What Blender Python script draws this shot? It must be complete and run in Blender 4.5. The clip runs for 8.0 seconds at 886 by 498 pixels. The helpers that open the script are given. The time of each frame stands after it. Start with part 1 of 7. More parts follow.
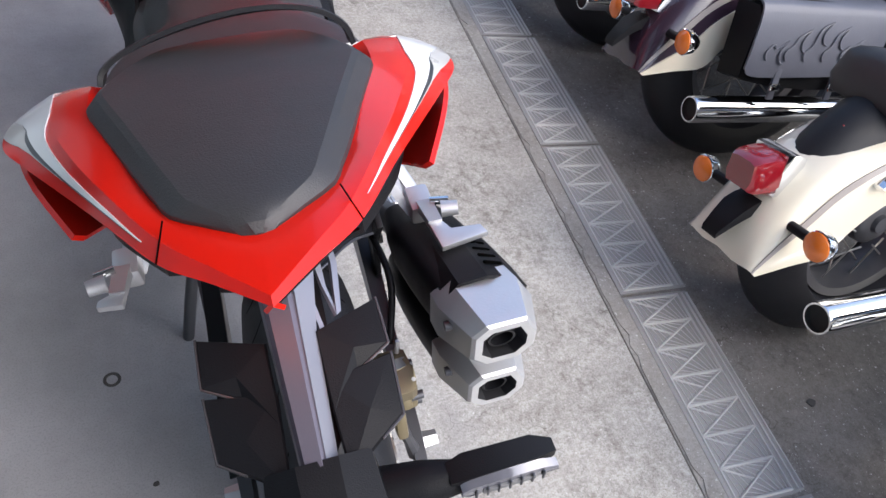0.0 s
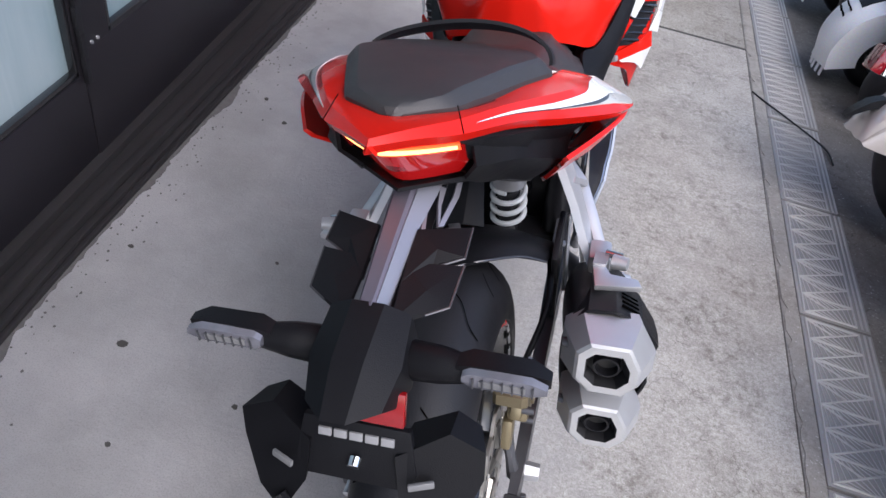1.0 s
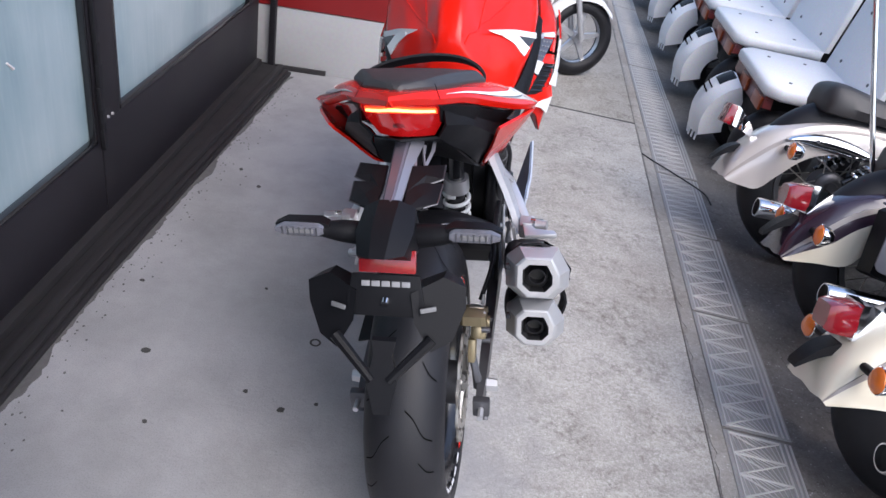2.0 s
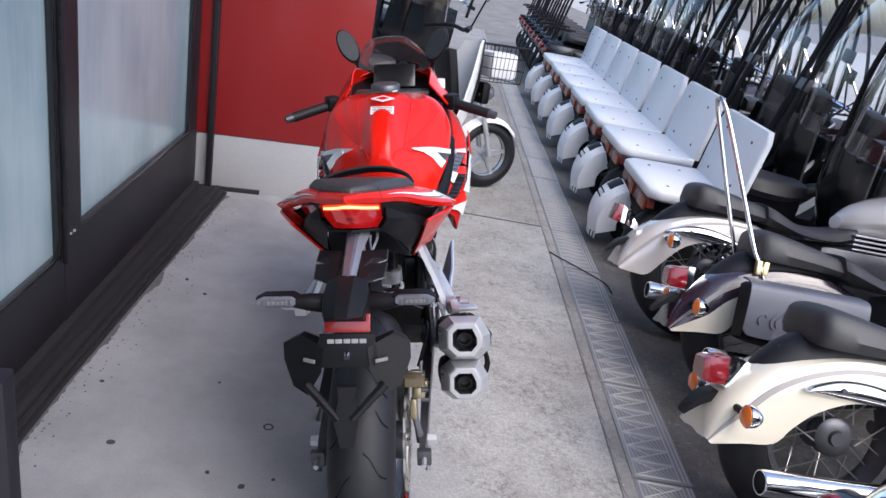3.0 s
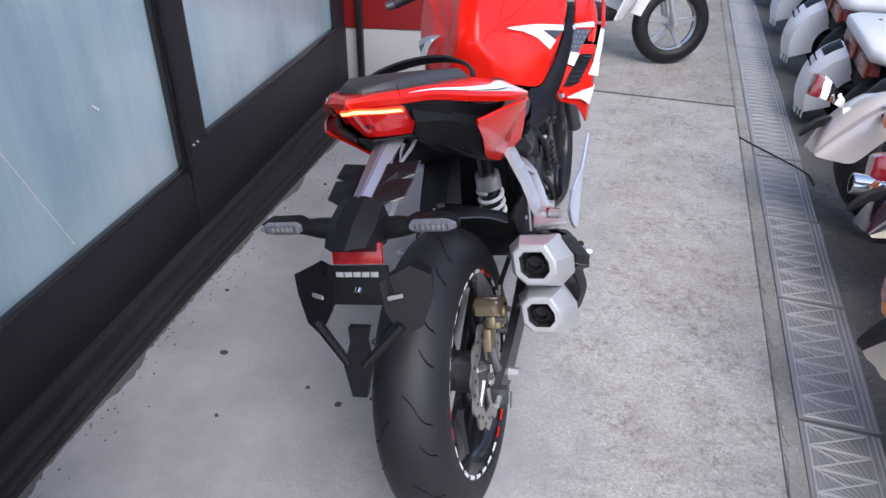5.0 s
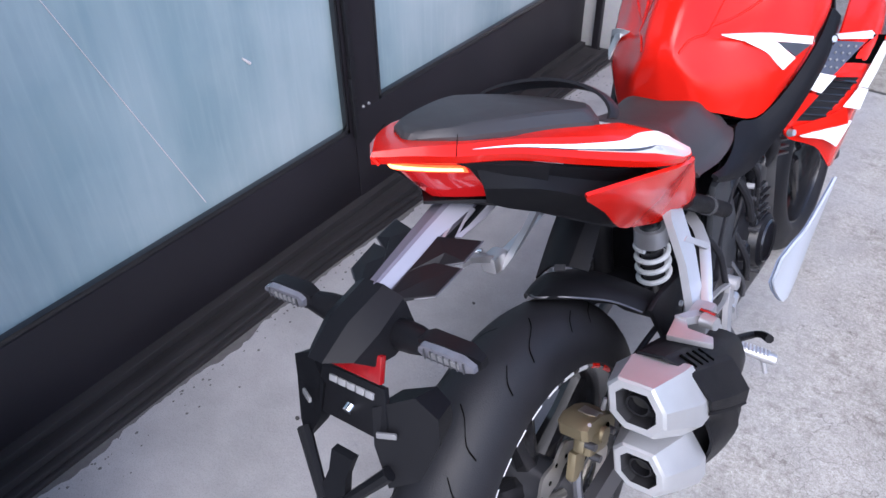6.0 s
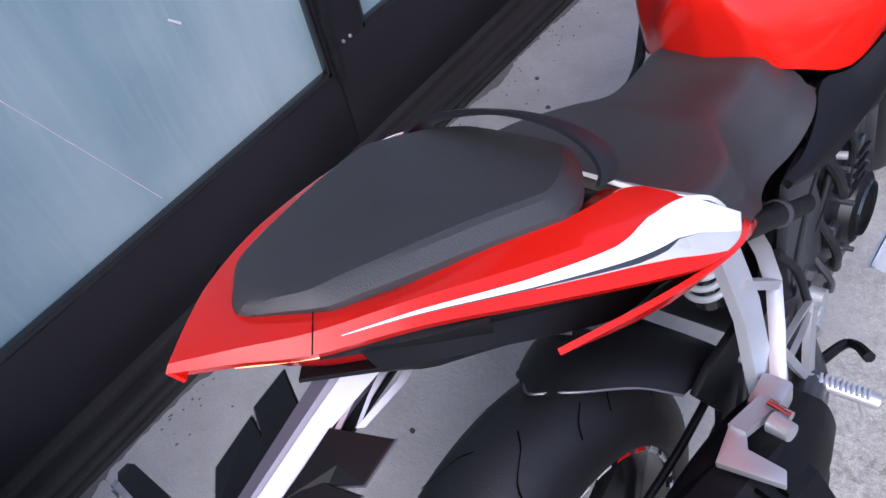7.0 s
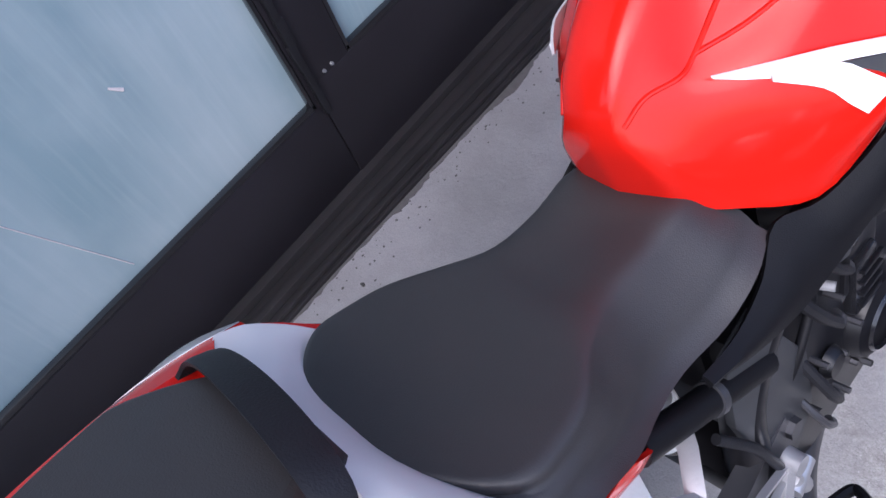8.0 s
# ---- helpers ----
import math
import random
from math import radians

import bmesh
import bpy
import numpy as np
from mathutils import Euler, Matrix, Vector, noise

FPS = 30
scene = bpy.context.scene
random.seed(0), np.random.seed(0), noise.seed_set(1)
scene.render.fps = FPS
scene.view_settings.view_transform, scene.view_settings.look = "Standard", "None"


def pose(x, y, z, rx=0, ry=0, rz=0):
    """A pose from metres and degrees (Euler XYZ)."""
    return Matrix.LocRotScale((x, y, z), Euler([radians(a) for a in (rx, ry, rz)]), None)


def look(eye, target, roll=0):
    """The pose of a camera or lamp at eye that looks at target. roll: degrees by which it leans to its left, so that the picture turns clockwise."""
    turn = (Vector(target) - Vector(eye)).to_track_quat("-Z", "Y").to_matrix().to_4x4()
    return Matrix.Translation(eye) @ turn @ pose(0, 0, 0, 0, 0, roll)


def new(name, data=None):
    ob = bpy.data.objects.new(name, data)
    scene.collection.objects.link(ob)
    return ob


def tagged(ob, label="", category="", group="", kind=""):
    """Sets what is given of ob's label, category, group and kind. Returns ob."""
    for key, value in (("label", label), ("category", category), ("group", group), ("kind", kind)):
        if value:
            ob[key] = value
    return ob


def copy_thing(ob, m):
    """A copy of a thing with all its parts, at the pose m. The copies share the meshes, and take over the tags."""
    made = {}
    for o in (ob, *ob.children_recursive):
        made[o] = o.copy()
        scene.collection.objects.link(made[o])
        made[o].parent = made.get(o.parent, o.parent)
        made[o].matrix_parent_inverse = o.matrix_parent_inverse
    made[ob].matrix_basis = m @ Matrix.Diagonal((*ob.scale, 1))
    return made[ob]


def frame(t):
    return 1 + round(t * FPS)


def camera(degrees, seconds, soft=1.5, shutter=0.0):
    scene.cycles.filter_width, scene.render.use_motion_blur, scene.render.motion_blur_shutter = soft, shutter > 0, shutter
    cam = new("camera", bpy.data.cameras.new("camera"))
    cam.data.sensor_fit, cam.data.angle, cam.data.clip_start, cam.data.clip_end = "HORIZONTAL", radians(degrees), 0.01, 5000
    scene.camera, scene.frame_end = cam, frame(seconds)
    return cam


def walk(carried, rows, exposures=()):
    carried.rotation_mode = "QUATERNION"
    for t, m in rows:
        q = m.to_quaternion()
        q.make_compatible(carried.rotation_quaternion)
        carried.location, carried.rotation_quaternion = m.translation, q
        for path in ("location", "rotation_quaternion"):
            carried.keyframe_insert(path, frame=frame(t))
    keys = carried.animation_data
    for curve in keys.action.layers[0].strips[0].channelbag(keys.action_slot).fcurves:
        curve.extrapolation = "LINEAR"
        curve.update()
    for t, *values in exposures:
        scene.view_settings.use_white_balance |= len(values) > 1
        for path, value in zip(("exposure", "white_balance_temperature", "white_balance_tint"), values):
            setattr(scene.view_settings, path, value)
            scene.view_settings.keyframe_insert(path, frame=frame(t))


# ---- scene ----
cam = camera(63.2, 8.0)
PATH = [
    (0, (-0.2019, -0.3644, 1.3017), (0.2798, 0.3642, 0.3389), 17.83),
    (0.3, (-0.1305, -0.3558, 1.3053), (0.1891, 0.4872, 0.3687), 17.39),
    (0.5, (-0.0889, -0.4059, 1.3066), (0.1180, 0.5115, 0.4091), 17.51),
    (0.6, (-0.0682, -0.4405, 1.2999), (0.0737, 0.5012, 0.4149), 16.61),
    (0.9, (-0.0427, -0.5588, 1.3067), (-0.0659, 0.3903, 0.4185), 12.99),
    (1, (-0.0449, -0.5959, 1.3045), (-0.0922, 0.3619, 0.4267), 12.80),
    (1.2, (-0.0549, -0.6849, 1.3177), (-0.1007, 0.3036, 0.4747), 11.32),
    (2.3, (-0.0497, -1.1980, 1.3711), (-0.0007, -0.0805, 0.7088), 11.59),
    (2.5, (-0.0311, -1.2521, 1.3894), (0.0124, -0.1184, 0.7547), 9.91),
    (3, (-0.0879, -1.3949, 1.4244), (0.0457, -0.2010, 0.9274), 10.98),
    (3.5, (-0.0851, -1.4675, 1.4184), (0.0709, -0.3072, 0.8535), 10.96),
    (4, (0.1134, -1.4485, 1.4231), (0.0960, -0.2788, 0.8561), 8.12),
    (4.2, (0.1741, -1.4279, 1.4296), (0.0676, -0.2744, 0.8396), 5.25),
    (5.3, (0.2497, -0.9363, 1.3707), (-0.0482, 0.0869, 0.6261), 1.19),
    (5.5, (0.2833, -0.8310, 1.3699), (-0.1000, 0.1557, 0.6153), 1.22),
    (6, (0.3068, -0.6219, 1.3629), (-0.2962, 0.2011, 0.5573), -0.98),
    (6.5, (0.2152, -0.3793, 1.3451), (-0.3759, 0.3334, 0.4327), -2.77),
    (6.8, (0.1783, -0.2680, 1.3338), (-0.4009, 0.3984, 0.3796), -9.57),
    (7, (0.1769, -0.1879, 1.3265), (-0.4381, 0.4103, 0.3498), -13.28),
    (7.5, (0.2293, 0.0359, 1.3383), (-0.5092, 0.4696, 0.3603), -24.69),
    (7.8, (0.2316, 0.1437, 1.3231), (-0.5193, 0.5317, 0.3354), -29.82),
    (8, (0.2090, 0.2135, 1.3150), (-0.5126, 0.6060, 0.3076), -27.30),
]
EXPOSURES = [(0.0, 1.42, 6200, 10), (0.5, 1.2, 6150, 11), (1.0, 1.17, 6050, 12), (2.5, 1.26, 6000, 12), (3.0, 1.15, 6000, 12), (3.5, 1.05, 6000, 12), (4.2, 1.1, 6000, 12), (5.5, 1.32, 5800, 13), (6.0, 1.4, 5700, 14), (6.5, 1.36, 5680, 15), (7.5, 1.08, 5680, 16), (8.0, 1.15, 5700, 17)]
walk(cam, [(t, look(eye, target, roll)) for t, eye, target, roll in PATH], EXPOSURES)

# ---- light ----
world = bpy.data.worlds.new("sky")
scene.world = world
world.use_nodes = True
wn = world.node_tree.nodes
sky = wn.new("ShaderNodeTexSky")
sky.sky_type, sky.sun_disc = "NISHITA", False
sky.sun_elevation, sky.sun_rotation = radians(48), radians(144)
sky.air_density, sky.dust_density, sky.ozone_density = 1.0, 3.0, 1.0
wn["Background"].inputs["Strength"].default_value = 0.15
world.node_tree.links.new(sky.outputs[0], wn["Background"].inputs["Color"])

sun_data = bpy.data.lights.new("sun", "SUN")
sun_data.energy, sun_data.angle, sun_data.color = 0.95, radians(60), (1.0, 0.97, 0.92)
sun = new("sun", sun_data)
sun.matrix_world = look((2.2, -3.0, 4.2), (0, 0, 0))

# ---- materials ----
def mat(name, base, rough=0.5, metal=0.0, vary=0.12, scale=12.0, bump=0.0, bscale=None, coat=0.0, emit=None, power=0.0, grain=0.0, spec=0.5):
    """A surface: base colour with cloudy variation, finer grain, uneven gloss and fine relief."""
    m = bpy.data.materials.new(name)
    m.use_nodes = True
    n, l = m.node_tree.nodes, m.node_tree.links
    b = n["Principled BSDF"]
    b.inputs["Roughness"].default_value = rough
    b.inputs["Metallic"].default_value = metal
    b.inputs["Coat Weight"].default_value = coat
    b.inputs["Coat Roughness"].default_value = 0.06
    b.inputs["Specular IOR Level"].default_value = spec
    co = n.new("ShaderNodeTexCoord")
    big = n.new("ShaderNodeTexNoise")
    big.inputs["Scale"].default_value, big.inputs["Detail"].default_value = scale, 5.0
    l.new(co.outputs["Object"], big.inputs["Vector"])
    fine = n.new("ShaderNodeTexNoise")
    fine.inputs["Scale"].default_value, fine.inputs["Detail"].default_value = scale * 14, 3.0
    l.new(co.outputs["Object"], fine.inputs["Vector"])
    mix = n.new("ShaderNodeMix")
    mix.data_type = "RGBA"
    lo = [max(0.0, c * (1 - vary)) for c in base]
    hi = [min(1.0, c * (1 + vary)) for c in base]
    mix.inputs["A"].default_value, mix.inputs["B"].default_value = (*lo, 1), (*hi, 1)
    l.new(big.outputs["Fac"], mix.inputs["Factor"])
    out = mix.outputs["Result"]
    if grain:
        mul = n.new("ShaderNodeMix")
        mul.data_type, mul.blend_type = "RGBA", "MULTIPLY"
        mul.inputs["Factor"].default_value = grain
        l.new(out, mul.inputs["A"])
        l.new(fine.outputs["Color"], mul.inputs["B"])
        out = mul.outputs["Result"]
    l.new(out, b.inputs["Base Color"])
    rr = n.new("ShaderNodeMapRange")
    rr.inputs["To Min"].default_value, rr.inputs["To Max"].default_value = max(0.02, rough * 0.8), min(1.0, rough * 1.2)
    l.new(big.outputs["Fac"], rr.inputs["Value"])
    l.new(rr.outputs["Result"], b.inputs["Roughness"])
    if bump:
        bp = n.new("ShaderNodeBump")
        bp.inputs["Strength"].default_value, bp.inputs["Distance"].default_value = bump, 0.002
        if bscale:
            fine.inputs["Scale"].default_value = bscale
        l.new(fine.outputs["Fac"], bp.inputs["Height"])
        l.new(bp.outputs["Normal"], b.inputs["Normal"])
    if emit:
        b.inputs["Emission Color"].default_value, b.inputs["Emission Strength"].default_value = (*emit, 1), power
    return m


def glass(name, tint, rough=0.02, clear=0.85):
    m = bpy.data.materials.new(name)
    m.use_nodes = True
    b = m.node_tree.nodes["Principled BSDF"]
    b.inputs["Base Color"].default_value = (*tint, 1)
    b.inputs["Roughness"].default_value = rough
    b.inputs["Transmission Weight"].default_value = clear
    b.inputs["IOR"].default_value = 1.3
    return m


M_red = mat("red_paint", (0.6, 0.01, 0.0035), 0.22, 0.0, 0.05, 6, coat=0.22, spec=0.22)
M_white = mat("white_paint", (0.84, 0.85, 0.85), 0.25, 0.0, 0.04, 8, coat=0.5)
M_grey_decal = mat("grey_decal", (0.035, 0.036, 0.042), 0.35, 0.2, 0.2, 60, coat=0.4)
M_pale_decal = mat("pale_grey_decal", (0.5, 0.49, 0.47), 0.3, 0.0, 0.12, 40, coat=0.4)
M_black_plastic = mat("black_plastic", (0.006, 0.006, 0.0075), 0.48, 0.0, 0.2, 20, bump=0.2, bscale=900, spec=0.17)
M_grey_panel = mat("blue_grey_panel", (0.075, 0.085, 0.12), 0.4, 0.1, 0.15, 30, coat=0.3)
M_black_gloss = mat("black_gloss", (0.012, 0.012, 0.014), 0.2, 0.0, 0.15, 14, coat=0.3)
M_seat = mat("seat_vinyl", (0.027, 0.025, 0.0262), 0.54, 0.0, 0.15, 18, bump=0.2, bscale=700, spec=0.62)
M_rubber = mat("tyre_rubber", (0.011, 0.011, 0.0135), 0.52, 0.0, 0.25, 22, bump=0.25, bscale=500, spec=0.3)
# Near-black for grooves, seams, holes and slots: their shade put into a colour.
M_recess_shade = mat("shaded_recess_black", (0.002, 0.002, 0.002), 0.95, spec=0.0)
# The arm's silver in two tones: lit facet, then dimmer violet-reflecting top.
M_silver = mat("silver_metal_paint", (0.3, 0.295, 0.33), 0.42, 0.7, 0.06, 14)
M_silver_dim = mat("silver_metal_dim_side", (0.14, 0.128, 0.16), 0.4, 0.45, 0.08, 14)
M_alu = mat("brushed_aluminium", (0.55, 0.55, 0.57), 0.4, 0.75, 0.08, 30, bump=0.1, bscale=300)
M_dark_alu = mat("dark_metal", (0.1, 0.1, 0.11), 0.4, 0.7, 0.2, 24)
M_engine = mat("black_engine_paint", (0.009, 0.009, 0.011), 0.32, 0.1, 0.25, 24, spec=0.35)
M_pivot = mat("satin_dark_grey_paint", (0.04, 0.042, 0.047), 0.42, 0.3, 0.15, 20, spec=0.4)
M_cap = mat("satin_cast_metal", (0.68, 0.68, 0.69), 0.42, 0.75, 0.08, 30, bump=0.1, bscale=300)
M_slot = mat("grey_slot", (0.15, 0.15, 0.155), 0.6)
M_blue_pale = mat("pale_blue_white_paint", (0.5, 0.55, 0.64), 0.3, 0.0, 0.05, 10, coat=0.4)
M_badge = mat("worn_badge_white", (0.24, 0.24, 0.25), 0.4)
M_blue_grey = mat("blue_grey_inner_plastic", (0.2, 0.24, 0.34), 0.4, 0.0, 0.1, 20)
M_chrome = mat("chrome", (0.78, 0.79, 0.8), 0.07, 1.0, 0.03, 20)
M_steel = mat("disc_steel", (0.45, 0.43, 0.4), 0.35, 0.9, 0.12, 40)
M_gold = mat("gold_caliper", (0.24, 0.2, 0.125), 0.42, 0.7, 0.15, 40)
# Near-black for pipe insides: soot, with the shade of the depth painted in.
M_soot_shade = mat("sooty_shaded_pipe", (0.015, 0.014, 0.013), 0.8)
M_spring = mat("spring_white", (0.56, 0.58, 0.6), 0.35, 0.0, 0.05, 30)
M_orange = mat("amber_lens", (0.8, 0.19, 0.02), 0.15, 0.0, 0.08, 50, coat=0.6)
M_darkred = mat("dull_dark_red_lens", (0.11, 0.012, 0.012), 0.3, 0.0, 0.2, 30, coat=0.3)
M_amber_dark = mat("dull_amber_lens", (0.28, 0.055, 0.015), 0.3, 0.0, 0.2, 30, coat=0.3)
M_redlens = mat("red_lens", (0.2, 0.006, 0.012), 0.12, 0.0, 0.1, 40, coat=0.8)
M_clearlens = mat("clear_lens", (0.14, 0.14, 0.165), 0.15, 0.25, 0.3, 70, coat=0.8)
M_lamp = mat("tail_lamp_lit", (0.9, 0.1, 0.03), 0.2, emit=(1.0, 0.05, 0.006), power=1.1)
M_lamp_core = mat("tail_lamp_led", (0.9, 0.5, 0.2), 0.2, emit=(1.0, 0.24, 0.06), power=3.4)
M_lens_lit = mat("lit_red_lens", (0.2, 0.006, 0.008), 0.12, 0.0, 0.1, 40, coat=0.8, emit=(1.0, 0.012, 0.01), power=0.14)
M_cream = mat("cream_white_paint", (0.72, 0.66, 0.53), 0.2, 0.0, 0.05, 7, coat=0.7)
M_cream_grey = mat("pearl_grey_paint", (0.52, 0.48, 0.45), 0.22, 0.1, 0.05, 7, coat=0.7)
M_pinstripe = mat("pinstripe", (0.3, 0.27, 0.25), 0.3)
M_darkviolet = mat("dark_violet_paint", (0.03, 0.018, 0.03), 0.2, 0.0, 0.1, 8, coat=0.6)
M_leather = mat("saddlebag_leather", (0.095, 0.1, 0.125), 0.48, 0.0, 0.15, 14, bump=0.3, bscale=300)
M_screen = glass("smoked_screen", (0.55, 0.53, 0.55), 0.02, 0.9)
M_clear_screen = glass("clear_canopy_screen", (0.97, 0.98, 1.0), 0.01, 1.0)
M_mirror = mat("mirror_face", (0.9, 0.9, 0.9), 0.02, 1.0, 0.0)
M_label = mat("white_label", (0.72, 0.66, 0.66), 0.5, 0.0, 0.08, 60)
M_reflector = mat("red_reflector", (0.22, 0.006, 0.008), 0.18, 0.0, 0.2, 200, coat=0.6)
M_brass = mat("brass_lock", (0.7, 0.58, 0.3), 0.3, 0.8, 0.1, 30)
M_rimtape = mat("rim_tape", (0.6, 0.6, 0.62), 0.4, 0.0, 0.1, 60)
M_trikewhite = mat("scuffed_white_plastic", (0.86, 0.86, 0.87), 0.4, 0.0, 0.07, 5, grain=0.25, bump=0.15, bscale=120)


# ---- mesh tools ----
def part(name, bm, material, parent=None, label="", smooth=40):
    me = bpy.data.meshes.new(name)
    bmesh.ops.recalc_face_normals(bm, faces=bm.faces)
    bm.to_mesh(me)
    bm.free()
    for p in me.polygons:
        p.use_smooth = True
    me.set_sharp_from_angle(angle=radians(smooth))
    me.materials.append(material)
    ob = new(name, me)
    if parent:
        ob.parent = parent
    if label:
        ob["label"] = label
    return ob


def thing(name, m, label, category, group="", kind=""):
    ob = new(name)
    ob.empty_display_size = 0.1
    ob.matrix_world = m
    return tagged(ob, label, category, group, kind)


def spline(pts, n):
    """n steps between each two points, through all of them (Catmull-Rom)."""
    p = [np.array(q, float) for q in pts]
    p = [2 * p[0] - p[1]] + p + [2 * p[-1] - p[-2]]
    out = []
    for i in range(1, len(p) - 2):
        a, b, c, d = p[i - 1], p[i], p[i + 1], p[i + 2]
        for k in range(n):
            t = k / n
            out.append(0.5 * (2 * b + (c - a) * t + (2 * a - 5 * b + 4 * c - d) * t * t + (3 * b - a - 3 * c + d) * t ** 3))
    out.append(p[-2])
    return out


def box(bm, c, s, bevel=0.004, m=None):
    """A box with bevelled edges, centre c and size s, turned by m about its centre."""
    v = bmesh.ops.create_cube(bm, size=1.0)["verts"]
    bmesh.ops.scale(bm, vec=s, verts=v)
    if bevel:
        e = list({e for q in v for e in q.link_edges})
        r = bmesh.ops.bevel(bm, geom=e, offset=min(bevel, min(s) * 0.45), segments=2, profile=0.6, affect="EDGES")
        v = list({q for f in r["faces"] for q in f.verts} | {q for q in v if q.is_valid})
    if m:
        bmesh.ops.transform(bm, matrix=m, verts=v)
    bmesh.ops.translate(bm, vec=c, verts=v)
    return bm


def B(c, s, bevel=0.004, m=None):
    return box(bmesh.new(), c, s, bevel, m)


def rot(rx=0, ry=0, rz=0):
    return pose(0, 0, 0, rx, ry, rz)


def rod(bm, p, q, r, r2=None, seg=14, caps=True):
    p, q = Vector(p), Vector(q)
    d = q - p
    m = Matrix.Translation((p + q) / 2) @ d.to_track_quat("Z", "Y").to_matrix().to_4x4()
    bmesh.ops.create_cone(bm, cap_ends=caps, segments=seg, radius1=r, radius2=r if r2 is None else r2, depth=d.length, matrix=m)
    return bm


def R(p, q, r, r2=None, seg=14):
    return rod(bmesh.new(), p, q, r, r2, seg)


def skin(bm, rows, closed=False, caps=False):
    """Joins rows of equal length with faces."""
    vs = [[bm.verts.new(p) for p in r] for r in rows]
    n = len(vs[0])
    for a, b in zip(vs, vs[1:]):
        for i in range(n if closed else n - 1):
            j = (i + 1) % n
            try:
                bm.faces.new((a[i], a[j], b[j], b[i]))
            except ValueError:
                pass
    if caps:
        for r in (vs[0], vs[-1]):
            try:
                bm.faces.new(r)
            except ValueError:
                pass
    return bm


def tube(pts, r, seg=10, n=6, bm=None, flat=1.0):
    """A round bar along a smooth line; r may be a list."""
    bm = bm or bmesh.new()
    line = spline(pts, n) if n > 1 else [np.array(p, float) for p in pts]
    rad = np.interp(np.linspace(0, 1, len(line)), np.linspace(0, 1, len(r)), r) if isinstance(r, (list, tuple)) else [r] * len(line)
    rows, up = [], None
    for i, p in enumerate(line):
        d = Vector(line[min(i + 1, len(line) - 1)] - line[max(i - 1, 0)]).normalized()
        if up is None:
            up = Vector((0, 0, 1)) if abs(d.z) < 0.9 else Vector((1, 0, 0))
        s = d.cross(up).normalized()
        up = s.cross(d).normalized()
        rows.append([Vector(p) + (s * math.cos(a) + up * math.sin(a) * flat) * rad[i] for a in [2 * math.pi * k / seg for k in range(seg)]])
    return skin(bm, rows, True, True)


def loft(sections, n=1, m=1, closed=True, caps=True, bm=None):
    """A body through sections of equal point count; n and m: smooth steps along and around."""
    bm = bm or bmesh.new()
    rows = [[np.array(p, float) for p in s] for s in sections]
    if m > 1:
        new_rows = []
        for r in rows:
            if closed:
                k = len(r)
                w = spline([r[-1]] + r + [r[0], r[1]], m)
                new_rows.append(w[m:m + k * m])
            else:
                new_rows.append(spline(r, m))
        rows = new_rows
    if n > 1:
        cols = [spline([r[i] for r in rows], n) for i in range(len(rows[0]))]
        rows = [[c[k] for c in cols] for k in range(len(cols[0]))]
    return skin(bm, rows, closed, caps)


def sheet(rows, th=0.003, n=3, m=3, bm=None):
    """A curved panel of thickness th through a grid of points."""
    bm = bm or bmesh.new()
    rows = [[np.array(p, float) for p in r] for r in rows]
    if m > 1:
        rows = [spline(r, m) for r in rows]
    if n > 1:
        cols = [spline([r[i] for r in rows], n) for i in range(len(rows[0]))]
        rows = [[c[k] for c in cols] for k in range(len(cols[0]))]
    t = bmesh.new()
    skin(t, rows)
    bmesh.ops.recalc_face_normals(t, faces=t.faces)
    t.normal_update()
    bmesh.ops.solidify(t, geom=t.faces[:], thickness=th)
    tmp = bpy.data.meshes.new("tmp")
    t.to_mesh(tmp)
    t.free()
    bm.from_mesh(tmp)
    bpy.data.meshes.remove(tmp)
    return bm


def prism(outline, axis, lo, hi, bevel=0.0, bm=None):
    """A flat outline (2D points) pushed along an axis from lo to hi."""
    own = bmesh.new()
    place = {"x": lambda a, b, c: (c, a, b), "y": lambda a, b, c: (a, c, b), "z": lambda a, b, c: (a, b, c)}[axis]
    lower = [own.verts.new(place(a, b, lo)) for a, b in outline]
    upper = [own.verts.new(place(a, b, hi)) for a, b in outline]
    own.faces.new(lower)
    own.faces.new(upper)
    k = len(outline)
    for i in range(k):
        j = (i + 1) % k
        own.faces.new((lower[i], lower[j], upper[j], upper[i]))
    bmesh.ops.recalc_face_normals(own, faces=own.faces)
    if bevel:
        bmesh.ops.bevel(own, geom=own.edges[:], offset=bevel, segments=2, profile=0.6, affect="EDGES", clamp_overlap=True)
    if bm is None:
        return own
    tmp = bpy.data.meshes.new("tmp")
    own.to_mesh(tmp)
    own.free()
    bm.from_mesh(tmp)
    bpy.data.meshes.remove(tmp)
    return bm


def lathe(profile, c, axis="x", seg=48, bm=None, closed=True):
    """Turns a profile of (radius, offset) about an axis through c."""
    bm = bm or bmesh.new()
    rows = []
    for k in range(seg + 1):
        a = 2 * math.pi * k / seg
        row = []
        for r, o in profile:
            u, v = r * math.cos(a), r * math.sin(a)
            row.append({"x": (c[0] + o, c[1] + u, c[2] + v), "y": (c[0] + u, c[1] + o, c[2] + v), "z": (c[0] + u, c[1] + v, c[2] + o)}[axis])
        rows.append(row)
    skin(bm, rows, closed)
    bmesh.ops.remove_doubles(bm, verts=bm.verts, dist=1e-5)
    return bm


def moved(bm, m):
    bmesh.ops.transform(bm, matrix=m, verts=bm.verts)
    return bm


